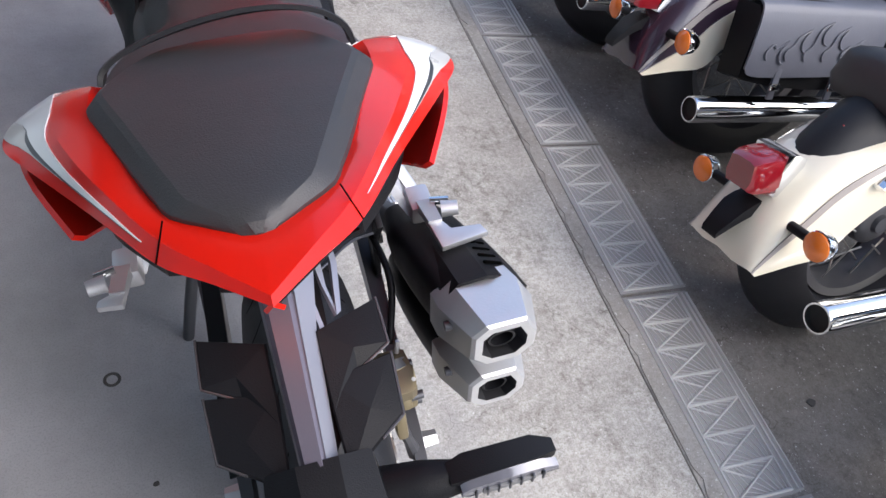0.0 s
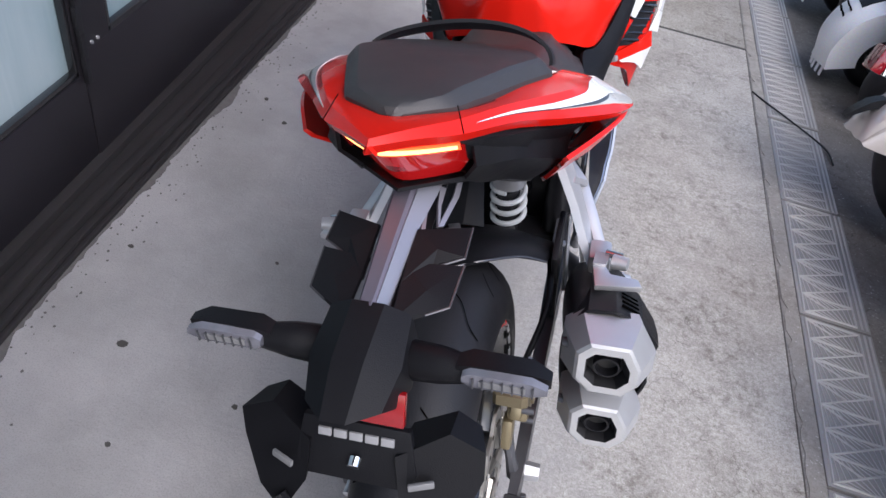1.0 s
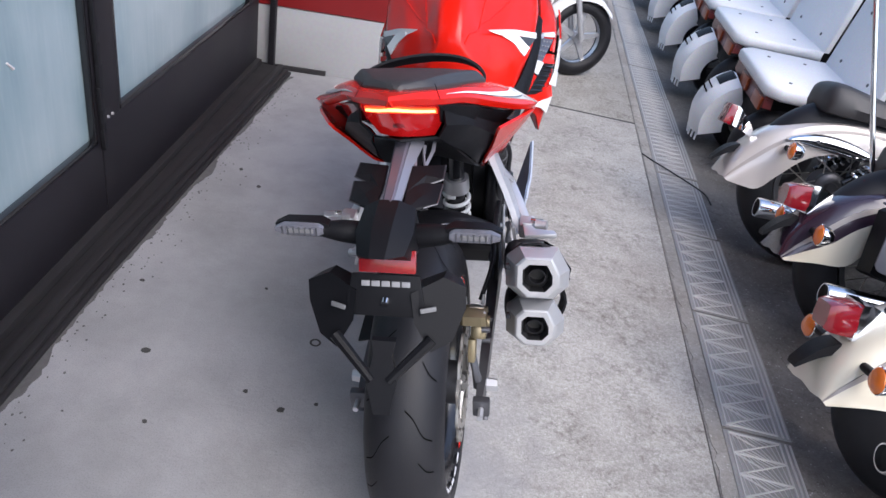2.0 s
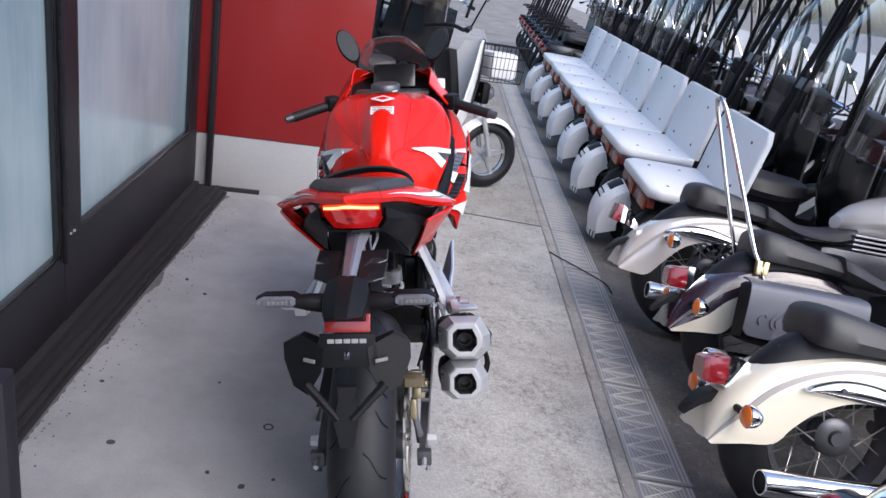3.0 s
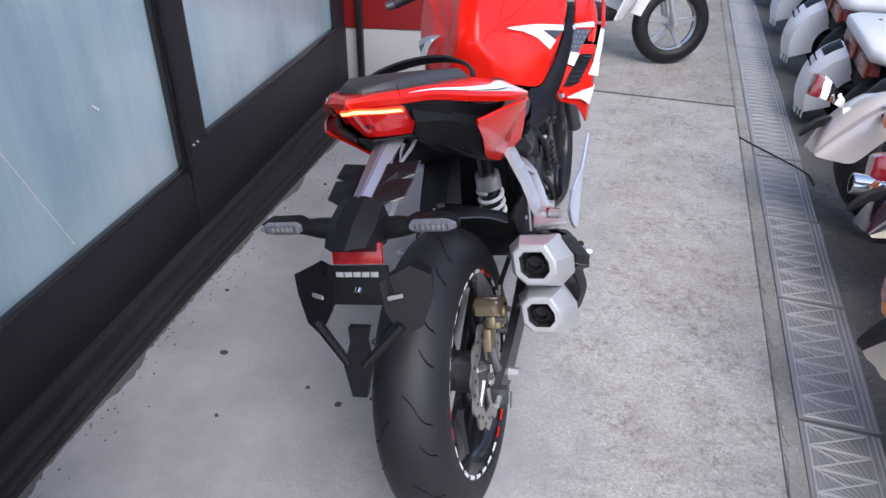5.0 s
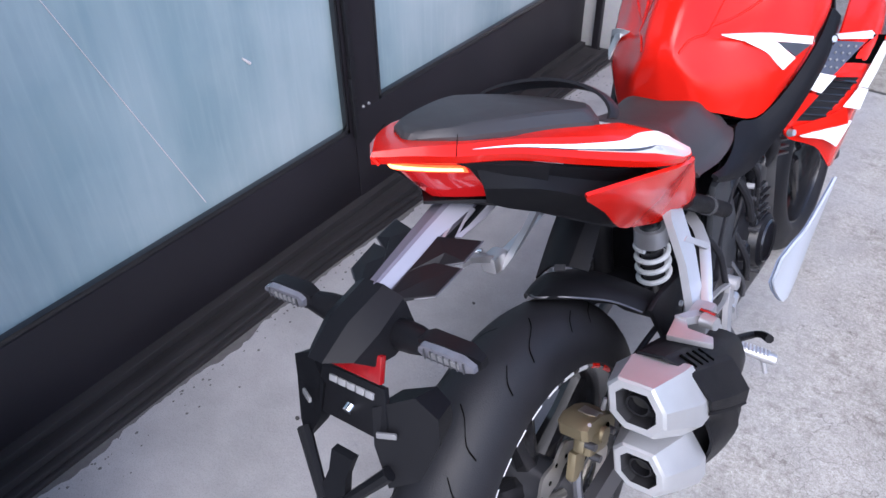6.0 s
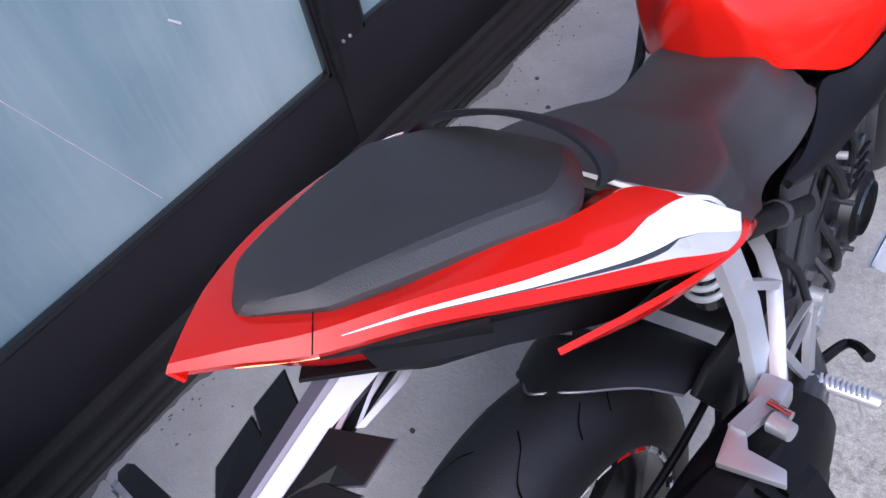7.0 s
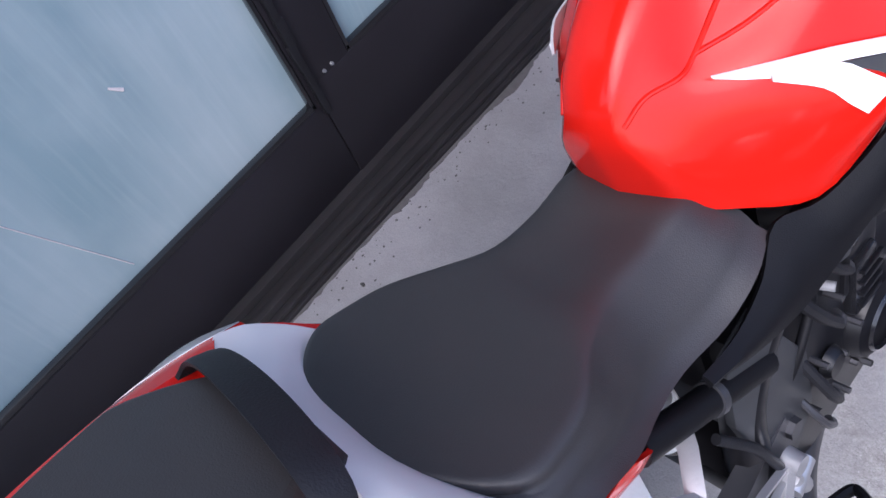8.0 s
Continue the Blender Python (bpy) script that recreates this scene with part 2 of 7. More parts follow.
def ellipsoid(c, s, bm=None, seg=16):
    bm = bm or bmesh.new()
    v = bmesh.ops.create_uvsphere(bm, u_segments=seg, v_segments=seg // 2, radius=1.0)["verts"]
    bmesh.ops.scale(bm, vec=s, verts=v)
    bmesh.ops.translate(bm, vec=c, verts=v)
    return bm


# ---- the place ----
def concrete(name, base, stain, rough=0.85, crack=True, speck=0.5, worn=None):
    m = bpy.data.materials.new(name)
    m.use_nodes = True
    n, l = m.node_tree.nodes, m.node_tree.links
    b = n["Principled BSDF"]
    co = n.new("ShaderNodeTexCoord")

    def noise_tex(scale, detail=6, rough_=0.6):
        t = n.new("ShaderNodeTexNoise")
        t.inputs["Scale"].default_value, t.inputs["Detail"].default_value, t.inputs["Roughness"].default_value = scale, detail, rough_
        l.new(co.outputs["Object"], t.inputs["Vector"])
        return t

    def ramp(src, lo, hi, a, c):
        r = n.new("ShaderNodeValToRGB")
        r.color_ramp.elements[0].position, r.color_ramp.elements[1].position = lo, hi
        r.color_ramp.elements[0].color, r.color_ramp.elements[1].color = (*a, 1), (*c, 1)
        l.new(src, r.inputs["Fac"])
        return r.outputs["Color"]

    def mult(a, c, f=1.0):
        x = n.new("ShaderNodeMix")
        x.data_type, x.blend_type = "RGBA", "MULTIPLY"
        x.inputs["Factor"].default_value = f
        l.new(a, x.inputs["A"]), l.new(c, x.inputs["B"])
        return x.outputs["Result"]

    col = ramp(noise_tex(1.6).outputs["Fac"], 0.35, 0.68, stain, base)
    col = mult(col, ramp(noise_tex(9, 8, 0.7).outputs["Fac"], 0.3, 0.62, (0.78, 0.77, 0.76), (1, 1, 1)))
    col = mult(col, ramp(noise_tex(260, 3, 0.7).outputs["Fac"], 0.34, 0.52, (0.62, 0.6, 0.58), (1, 1, 1)), speck)
    col = mult(col, ramp(noise_tex(95, 5, 0.8).outputs["Fac"], 0.4, 0.58, (0.68, 0.66, 0.63), (1, 1, 1)), speck)
    fleck = n.new("ShaderNodeMix")
    fleck.data_type = "RGBA"
    fleck.inputs["B"].default_value = (0.8, 0.79, 0.77, 1)
    l.new(ramp(noise_tex(140, 2, 0.5).outputs["Fac"], 0.68, 0.74, (0, 0, 0), (0.55, 0.55, 0.55)), fleck.inputs["Factor"])
    l.new(col, fleck.inputs["A"])
    col = fleck.outputs["Result"]
    pits = mult(col, ramp(noise_tex(34, 6, 0.78).outputs["Fac"], 0.38, 0.55, (0.5, 0.48, 0.46), (1, 1, 1)), speck)
    patch = n.new("ShaderNodeMix")
    patch.data_type = "RGBA"
    l.new(ramp(noise_tex(5.5, 4, 0.6).outputs["Fac"], 0.42, 0.6, (0.12, 0.12, 0.12), (1, 1, 1)), patch.inputs["Factor"])
    l.new(col, patch.inputs["A"]), l.new(pits, patch.inputs["B"])
    col = patch.outputs["Result"]
    height = noise_tex(70, 6, 0.75)
    if crack:
        warp = noise_tex(7, 3)
        add = n.new("ShaderNodeMix")
        add.data_type, add.blend_type = "RGBA", "LINEAR_LIGHT"
        add.inputs["Factor"].default_value = 0.1
        l.new(co.outputs["Object"], add.inputs["A"]), l.new(warp.outputs["Color"], add.inputs["B"])
        vor = n.new("ShaderNodeTexVoronoi")
        vor.feature, vor.inputs["Scale"].default_value = "DISTANCE_TO_EDGE", 9.0
        l.new(add.outputs["Result"], vor.inputs["Vector"])
        line = ramp(vor.outputs["Distance"], 0.0, 0.011, (0.5, 0.48, 0.46), (1, 1, 1))
        keep = ramp(noise_tex(2.3, 3).outputs["Fac"], 0.42, 0.5, (1, 1, 1), (0, 0, 0))
        x = n.new("ShaderNodeMix")
        x.data_type = "RGBA"
        l.new(keep, x.inputs["Factor"]), l.new(line, x.inputs["B"])
        x.inputs["A"].default_value = (1, 1, 1, 1)
        col = mult(col, x.outputs["Result"])
    # worn: colours of the door side, where part of the darkness is painted shade
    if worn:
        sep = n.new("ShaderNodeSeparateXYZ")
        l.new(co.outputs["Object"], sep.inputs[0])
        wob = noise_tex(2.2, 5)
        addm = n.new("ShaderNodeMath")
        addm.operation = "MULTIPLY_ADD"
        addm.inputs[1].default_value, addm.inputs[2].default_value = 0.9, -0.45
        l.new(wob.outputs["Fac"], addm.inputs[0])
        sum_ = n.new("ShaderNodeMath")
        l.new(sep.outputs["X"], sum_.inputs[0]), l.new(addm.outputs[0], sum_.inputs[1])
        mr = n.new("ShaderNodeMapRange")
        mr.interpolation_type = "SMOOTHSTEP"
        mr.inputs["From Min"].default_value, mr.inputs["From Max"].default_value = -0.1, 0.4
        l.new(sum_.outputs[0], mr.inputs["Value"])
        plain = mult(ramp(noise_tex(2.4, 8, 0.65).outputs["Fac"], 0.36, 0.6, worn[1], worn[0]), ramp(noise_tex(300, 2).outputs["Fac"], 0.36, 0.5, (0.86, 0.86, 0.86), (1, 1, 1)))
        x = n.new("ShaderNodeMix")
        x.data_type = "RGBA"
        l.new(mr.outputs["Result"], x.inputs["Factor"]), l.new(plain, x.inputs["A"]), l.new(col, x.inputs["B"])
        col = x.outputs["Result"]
    l.new(col, b.inputs["Base Color"])
    b.inputs["Roughness"].default_value = rough
    bp = n.new("ShaderNodeBump")
    bp.inputs["Strength"].default_value, bp.inputs["Distance"].default_value = 0.8, 0.004
    l.new(height.outputs["Fac"], bp.inputs["Height"])
    l.new(bp.outputs["Normal"], b.inputs["Normal"])
    return m


# Last pair: plain door side, some roof shade put into its darker colours.
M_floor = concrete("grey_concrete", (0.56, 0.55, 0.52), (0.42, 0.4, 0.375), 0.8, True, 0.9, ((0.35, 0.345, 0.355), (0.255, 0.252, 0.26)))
M_slab = concrete("worn_concrete", (0.42, 0.41, 0.385), (0.32, 0.305, 0.285), 0.85, True, 0.9)
M_strip = concrete("pale_concrete_edge", (0.4, 0.385, 0.36), (0.3, 0.28, 0.26), 0.85, False, 0.5)
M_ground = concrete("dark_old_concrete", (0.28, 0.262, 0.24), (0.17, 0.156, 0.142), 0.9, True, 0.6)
M_plate = mat("worn_steel_plate", (0.33, 0.315, 0.3), 0.5, 0.15, 0.14, 9, bump=0.3, bscale=200, grain=0.3)
M_frame = mat("black_door_frame", (0.018, 0.016, 0.021), 0.5, 0.2, 0.5, 3, bump=0.1, bscale=200, grain=0.3)
M_track = mat("dusty_black_track", (0.024, 0.022, 0.024), 0.7, 0.2, 0.4, 8, grain=0.4)
M_brown = mat("brown_grey_metal", (0.12, 0.112, 0.105), 0.55, 0.3, 0.1, 10)
M_redwall = mat("red_wall_panel", (0.22, 0.01, 0.011), 0.4, 0.0, 0.06, 3, coat=0.2)
M_whitewall = mat("white_wall_base", (0.4, 0.4, 0.41), 0.6, 0.0, 0.1, 4, grain=0.2)
M_inner = mat("inner_wall", (0.3, 0.31, 0.32), 0.8)
M_grime = mat("dark_grime", (0.13, 0.125, 0.125), 0.9, 0.0, 0.4, 60, grain=0.5)
M_spot = mat("chewing_gum_spot", (0.05, 0.047, 0.045), 0.8)


def film_glass():
    """Glass backed with a pale frosted film, with cloudy wipe marks and drips."""
    m = mat("frosted_blue_glass", (0.225, 0.32, 0.355), 0.35, 0.0, 0.12, 1.6, coat=1.0)
    n, l = m.node_tree.nodes, m.node_tree.links
    b = n["Principled BSDF"]
    b.inputs["Coat Roughness"].default_value = 0.14
    base = b.inputs["Base Color"].links[0].from_socket
    co = n.new("ShaderNodeTexCoord")
    for scale, amount, lo, hi in (((3.0, 9.0, 1.2), 0.16, 0.4, 0.65), ((2.0, 2.6, 2.2), 0.22, 0.42, 0.62), ((8.0, 60.0, 4.0), 0.08, 0.5, 0.7)):
        mp = n.new("ShaderNodeMapping")
        mp.inputs["Scale"].default_value = scale
        t = n.new("ShaderNodeTexNoise")
        t.inputs["Scale"].default_value, t.inputs["Detail"].default_value = 1.0, 6.0
        r = n.new("ShaderNodeMapRange")
        r.inputs["From Min"].default_value, r.inputs["From Max"].default_value, r.inputs["To Max"].default_value = lo, hi, amount
        x = n.new("ShaderNodeMix")
        x.data_type = "RGBA"
        x.inputs["B"].default_value = (0.62, 0.68, 0.7, 1)
        l.new(co.outputs["Object"], mp.inputs["Vector"])
        l.new(mp.outputs["Vector"], t.inputs["Vector"])
        l.new(t.outputs["Fac"], r.inputs["Value"])
        l.new(r.outputs["Result"], x.inputs["Factor"])
        l.new(base, x.inputs["A"])
        base = x.outputs["Result"]
    l.new(base, b.inputs["Base Color"])
    return m


M_film = film_glass()
KERB = pose(0.772, 0, 0, 0, 0, -3.15)

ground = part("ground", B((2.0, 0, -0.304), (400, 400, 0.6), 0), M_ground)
tagged(ground, "dark worn old concrete yard", "ground", kind="structure")
ground.location.z = 0.0


# Far ground: its paler colour stands in for the sunlight on it.
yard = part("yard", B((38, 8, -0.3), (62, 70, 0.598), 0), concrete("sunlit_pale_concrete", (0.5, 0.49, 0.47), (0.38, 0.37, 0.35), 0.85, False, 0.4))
tagged(yard, "open concrete yard beyond the parked mopeds, sunlight put into its pale colour", "ground", kind="structure")


def slab(name, outline, top, bottom, material, label):
    ob = part(name, prism(outline, "z", bottom, top, 0.006 if len(outline) < 20 else 0.0), material)
    return tagged(ob, label, "floor", kind="structure")


def kx(x, y):
    v = KERB @ Vector((x, y, 0))
    return v.x, v.y


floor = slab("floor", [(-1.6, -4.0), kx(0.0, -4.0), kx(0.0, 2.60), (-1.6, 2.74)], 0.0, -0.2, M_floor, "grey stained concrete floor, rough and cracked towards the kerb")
floor_far = slab("floor_far", [kx(-2.4, 2.645), kx(0.0, 2.615), kx(0.0, 14), kx(-3.0, 14)], 0.0, -0.2, M_slab, "weathered concrete slab beyond the joint")
rng = random.Random(8)
chips = [kx(0.004 + (0.016 * rng.random() ** 4 if i % 3 else 0.001), 2.6 - 0.03 * i) for i in range(1, 220)]
strip = slab("kerb_strip", [kx(0.048, -4), kx(0.048, 2.60), kx(0.006, 2.60)] + chips + [kx(0.006, -4)], 0.004, -0.2, M_strip, "pale narrow concrete edge strip with chipped rim")
slab("floor_joint", [(-1.5, 2.727), kx(0.002, 2.594), kx(0.002, 2.618), (-1.5, 2.75)], 0.0012, -0.1, M_spot, "dark open joint across the concrete floor")
slab("kerb_bed", [kx(0.0004, -4), kx(0.05, -4), kx(0.05, 14), kx(0.0004, 14)], 0.0016, -0.2, M_strip, "mortar bed in the joint beside the kerb")
slab("kerb_strip_far", [kx(0.006, 2.62), kx(0.046, 2.62), kx(0.046, 14), kx(0.006, 14)], 0.004, -0.2, M_strip, "pale narrow concrete edge strip")

for x, y, r in ((-0.715, 0.275, 0.012), (-0.845, 0.551, 0.007), (-0.797, 1.301, 0.008), (-0.70, 1.2, 0.008), (-0.25, 0.2, 0.006), (-0.33, 0.16, 0.01), (-0.43, 0.2, 0.007), (-0.5, 0.62, 0.005), (-0.62, 0.05, 0.006), (1.17, 0.02, 0.012)):
    bm = bmesh.new()
    k = 9
    rng = random.Random(int((x + 3) * 1000 + y * 77))
    ring = [(x + r * rng.uniform(0.7, 1.2) * math.cos(6.283 * i / k), y + r * rng.uniform(0.6, 1.0) * math.sin(6.283 * i / k)) for i in range(k)]
    z = 0.0 if x < 0.8 else -0.004
    prism(ring, "z", z - 0.002, z + 0.003, 0, bm)
    tagged(part("gum_spot", bm, M_spot), "dark flattened blob stuck on the concrete", "stain", "spots on the floor")
ring_spot = part("rust_ring", lathe([(0.010, 0.0), (0.013, 0.003), (0.016, 0.0)], (-0.306, 0.426, 0.0), "z", 20), M_spot)
tagged(ring_spot, "small dark rubber ring lying on the concrete", "ring")

# sliding shop doors along the wall
WX = -1.085
wall_west = part("wall_west", B((WX - 0.2, 0.2, 3.1), (0.2, 5.2, 1.4), 0.0), M_frame)
tagged(wall_west, "dark lintel wall over the sliding doors", "wall", kind="structure")
inner = part("wall_inner", B((-2.6, 0.2, 1.4), (0.1, 5.2, 2.9), 0.0), M_inner)
tagged(inner, "plain grey wall inside the shop", "wall", kind="structure")


def sliding_door(name, y0, y1, x, sill, stile0, stile1, label):
    """A framed glass door: bottom panel, stiles, top rail and pane, between y0 and y1, front face at x."""
    d = thing(name, pose(x, 0, 0), label, "door", "sliding shop doors", "structure")
    part("bottom_panel", B((-0.025, (y0 + y1) / 2, 0.05 + sill / 2 - 0.025), (0.05, y1 - y0, sill - 0.05), 0.004), M_frame, d)
    part("stile", B((-0.025, y0 + stile0 / 2, 1.25), (0.048, stile0, 2.5 - 0.002), 0.004), M_frame, d)
    part("stile", B((-0.025, y1 - stile1 / 2, 1.25), (0.048, stile1, 2.5 - 0.002), 0.004), M_frame, d)
    part("top_rail", B((-0.025, (y0 + y1) / 2, 2.44), (0.046, y1 - y0 - stile0 - stile1, 0.12), 0.004), M_frame, d)
    bead = bmesh.new()
    a, b = y0 + stile0, y1 - stile1
    box(bead, (-0.012, (a + b) / 2, sill + 0.008), (0.02, b - a, 0.016), 0.003)
    box(bead, (-0.012, a + 0.006, 1.3), (0.02, 0.012, 2.1), 0.003)
    box(bead, (-0.012, b - 0.006, 1.3), (0.02, 0.012, 2.1), 0.003)
    part("glazing_bead", bead, M_black_gloss, d)
    part("pane", B((-0.028, (a + b) / 2, (sill + 2.4) / 2), (0.008, b - a + 0.02, 2.4 - sill), 0), M_film, d, "pale blue frosted glass")
    return d


door_far = sliding_door("door_1", 0.7955, 2.34, WX + 0.031, 0.343, 0.122, 0.13, "black framed sliding glass door with frosted pane, closed")
door_near = sliding_door("door_2", -1.6, 0.794, WX + 0.028, 0.288, 0.1, 0.016, "black framed sliding glass door with scratched frosted pane, closed")
bm = bmesh.new()
rng = random.Random(4)
for i in range(34):
    z = 0.3 + i * 0.065
    box(bm, (WX + 0.036, 0.796 + rng.uniform(-0.003, 0.003), z), (0.014, 0.016 + rng.uniform(0, 0.008), 0.066), 0.002)
tagged(part("door_seal", bm, M_rubber), "worn black rubber brush seal between the doors", "seal", kind="structure")
for dy in (-0.012, 0.014):
    tagged(part("screw_cap", R((WX + 0.030, 0.851 + dy, 0.353), (WX + 0.035, 0.851 + dy, 0.353), 0.005, 0.004, 10), M_alu), "small scuffed screw head in the door frame", "screw")
# scratches on the near pane
for (ya, za), (yb, zb), w in (((0.25, 0.326), (-0.12, 1.27), 0.0012), ((0.10, 0.95), (0.06, 1.02), 0.003), ((0.47, 0.62), (0.45, 0.64), 0.004)):
    s = part("scratch", R((WX + 0.0055, ya, za), (WX + 0.0055, yb, zb), w, w * 0.6, 6), M_label)
    tagged(s, "thin pale scratch across the frosted glass", "scratch")

# floor tracks
tracks = thing("door_track", pose(0, 0, 0), "dusty black sliding door floor track", "track", kind="structure")
EDGE = -0.936
for x0, x1, z in ((-1.12, -1.03, 0.05), (-1.03, -1.0, 0.03), (-1.0, -0.972, 0.042), (-0.972, -0.95, 0.022), (-0.95, EDGE, 0.012)):
    part("track_rail", prism([(x0, -1.6), (x1, -1.6), (x1 + 0.0, 0.5), (x1 + (0.055 if x1 > -1.02 else 0.0), 2.34), (x0 + (0.055 if x0 > -1.02 else 0.0), 2.34), (x0, 0.5)], "z", -0.01, z, 0.003), M_track, tracks)

# dirt swept against the track
rng = random.Random(11)
outer = []
for i in range(260):
    y = -1.55 + i * 0.0149
    reach = 0.004 + 0.02 * max(0.0, math.sin(i * 0.21) * math.sin(i * 0.037 + 1)) + rng.uniform(0, 0.008)
    outer.append((EDGE + max(0.0, (y - 0.5) / 1.84) * 0.055 + reach, y))
grime = part("grime_line", prism([(EDGE - 0.004, -1.55)] + outer + [(EDGE + 0.05, 2.31), (EDGE - 0.004, 0.5)], "z", -0.002, 0.0015, 0), M_grime)
tagged(grime, "dark dirt swept against the door track", "dirt", kind="stuff")
rng = random.Random(5)
bm = bmesh.new()
for i in range(240):
    y = rng.uniform(-0.6, 2.2)
    x = EDGE + max(0.0, (y - 0.5) / 1.84) * 0.055 + abs(rng.gauss(0, 0.045)) + 0.01
    r = rng.uniform(0.0008, 0.0035)
    k = rng.randint(5, 7)
    prism([(x + r * rng.uniform(0.6, 1.3) * math.cos(6.283 * q / k), y + r * rng.uniform(0.6, 1.6) * math.sin(6.283 * q / k)) for q in range(k)], "z", -0.001, 0.0012, 0, bm)
tagged(part("grit", bm, M_grime), "dark grit scattered along the door track", "grit", kind="stuff")

# red end wall with a pale base
RW = pose(-1.0, 2.375, 0, 0, 0, 7.6)
end_wall = thing("wall_north", RW, "red panelled end wall with pale concrete base", "wall", kind="structure")
part("base", B((0.34, 0.06, 0.155), (0.88, 0.12, 0.31), 0.004), M_whitewall, end_wall, "pale grey painted concrete base")
part("panel", B((0.33, 0.055, 1.385), (0.9, 0.13, 2.15), 0.02), M_redwall, end_wall, "glossy red wall panel")
part("baseboard", B((0.1, -0.006, 0.012), (0.36, 0.014, 0.024), 0.003), M_track, end_wall)
post = part("corner_post", B((-0.985, 2.352, 1.25), (0.03, 0.03, 2.5), 0.004), M_frame)
tagged(post, "thin black corner post between door and red wall", "post", kind="structure")

# closing walls of the shop
for name, y in (("wall_south", -2.45), ("wall_shop_end", 2.86)):
    tagged(part(name, B((-1.87, y, 1.45), (1.46, 0.1, 2.9), 0.0), M_inner), "plain grey shop side wall", "wall", kind="structure")

# thin cable lying across the drain plates
cable = part("cable", tube([(*kx(0.0, 2.2), 0.006), (*kx(0.05, 2.13), 0.009), (*kx(0.14, 2.03), 0.009), (*kx(0.25, 1.9), 0.006), (*kx(0.27, 1.8), 0.003)], 0.0035, 8), M_rubber)
tagged(cable, "thin black cable lying across the drain plates", "cable")
# open door leaf beside the camera, with a lock
leaf = thing("door_3", pose(-0.485, -0.65, 0, 0, 0, 6), "open dark grey metal door leaf with a cylinder lock", "door", kind="structure")
part("leaf_bottom", B((-0.28, 0, 0.44), (0.56, 0.035, 0.86), 0.004), M_frame, leaf)
part("leaf_top", B((-0.3, 0, 1.4), (0.56, 0.035, 1.05), 0.004), M_brown, leaf)
part("lock_cylinder", lathe([(0.0, -0.014), (0.013, -0.014), (0.015, -0.01), (0.018, -0.008), (0.02, 0.0)], (-0.035, -0.0175, 0.66), "y", 24, closed=False), M_chrome, leaf)
part("lock_tab", B((-0.033, -0.036, 0.658), (0.006, 0.01, 0.03), 0.002), M_chrome, leaf)

# unseen roof added to block sky over the parking strip, and closing walls behind
roof = part("unseen_roof", B((-0.7, 2.5, 3.25), (1.3, 19.0, 0.16), 0.0), M_inner)
tagged(roof, "plain grey roof over the parking strip, unseen, added to block sky light", "roof", kind="structure")


# ---- the red sport motorcycle, leaning on its side stand ----
bike = thing("sport_motorcycle", pose(0.0565, 0, 0, 0, -11.4, -2.6), "red, white and black sport motorcycle leaning on its side stand", "motorcycle")
RWC = (0.0, 0.03, 0.314)


def tyre_profile(r, w, h):
    pts = []
    for k in range(15):
        a = radians(-105 + 210 * k / 14)
        pts.append((r - h + h * math.cos(a), w / 2 * math.sin(a) * (1.0 if abs(math.degrees(a)) < 90 else 1.02)))
    return pts + [(r - h - 0.03, w / 2 * 0.72), (r - h - 0.03, -w / 2 * 0.72)]


tyre = part("rear_tyre", lathe(tyre_profile(0.314, 0.142, 0.072), RWC, "x", 72), M_rubber, bike)
# tread cuts, slanted on both shoulders: black strips on the rubber stand in for shaded grooves
for k in range(22):
    for side in (1, -1):
        bm = bmesh.new()
        a0 = 2 * math.pi * (k + (0.5 if side < 0 else 0)) / 22
        rows = []
        pts = ((10, 0.0), (22, 0.05), (36, 0.15), (52, 0.19)) if k % 2 else ((30, 0.02), (42, 0.09), (55, 0.12))
        for deg, da in pts:
            a = radians(deg) * side
            r = 0.314 - 0.072 + 0.0734 * math.cos(a)
            x = 0.0724 * math.sin(a) * 1.004
            row = []
            for off in (-0.0055, 0.0055):
                q = a0 + da + off * 0.8
                row.append((x, RWC[1] + r * math.cos(q), RWC[2] + r * math.sin(q)))
            rows.append(row)
        part("tread_cut", loft(rows, 3, 1, False, False, bm), M_recess_shade, tyre)
rim = part("rear_rim", lathe([(0.226, -0.06), (0.222, -0.063), (0.205, -0.055), (0.19, -0.03), (0.186, 0.0), (0.19, 0.03), (0.205, 0.055), (0.222, 0.063), (0.226, 0.06), (0.212, 0.02), (0.212, -0.02)], RWC, "x", 64), M_black_gloss, bike)
for sx in (-1, 1):
    for k in range(30):
        rows = [[(sx * (0.066 + 0.0022 * j), RWC[1] + r * math.cos(radians(12 * k + d)), RWC[2] + r * math.sin(radians(12 * k + d))) for j, r in ((0, 0.2125), (1, 0.2165), (0, 0.2215))] for d in (0, 3.5, 7)]
        part("rim_tape", sheet(rows, 0.001, 1, 1), M_red if k % 10 in (3, 4) else M_rimtape, rim, "" if k else "dashed tape round the rim")
for k in range(5):
    a = radians(72 * k + 20)
    for s in (-1, 1):
        b = a + s * 0.22
        p = (0.0, RWC[1] + 0.045 * math.cos(a), RWC[2] + 0.045 * math.sin(a))
        q = (s * 0.012, RWC[1] + 0.195 * math.cos(b), RWC[2] + 0.195 * math.sin(b))
        part("spoke", tube([p, ((p[0] + q[0]) / 2, (p[1] + q[1]) / 2, (p[2] + q[2]) / 2), q], [0.024, 0.018, 0.018], 8, 3), M_black_gloss, rim)
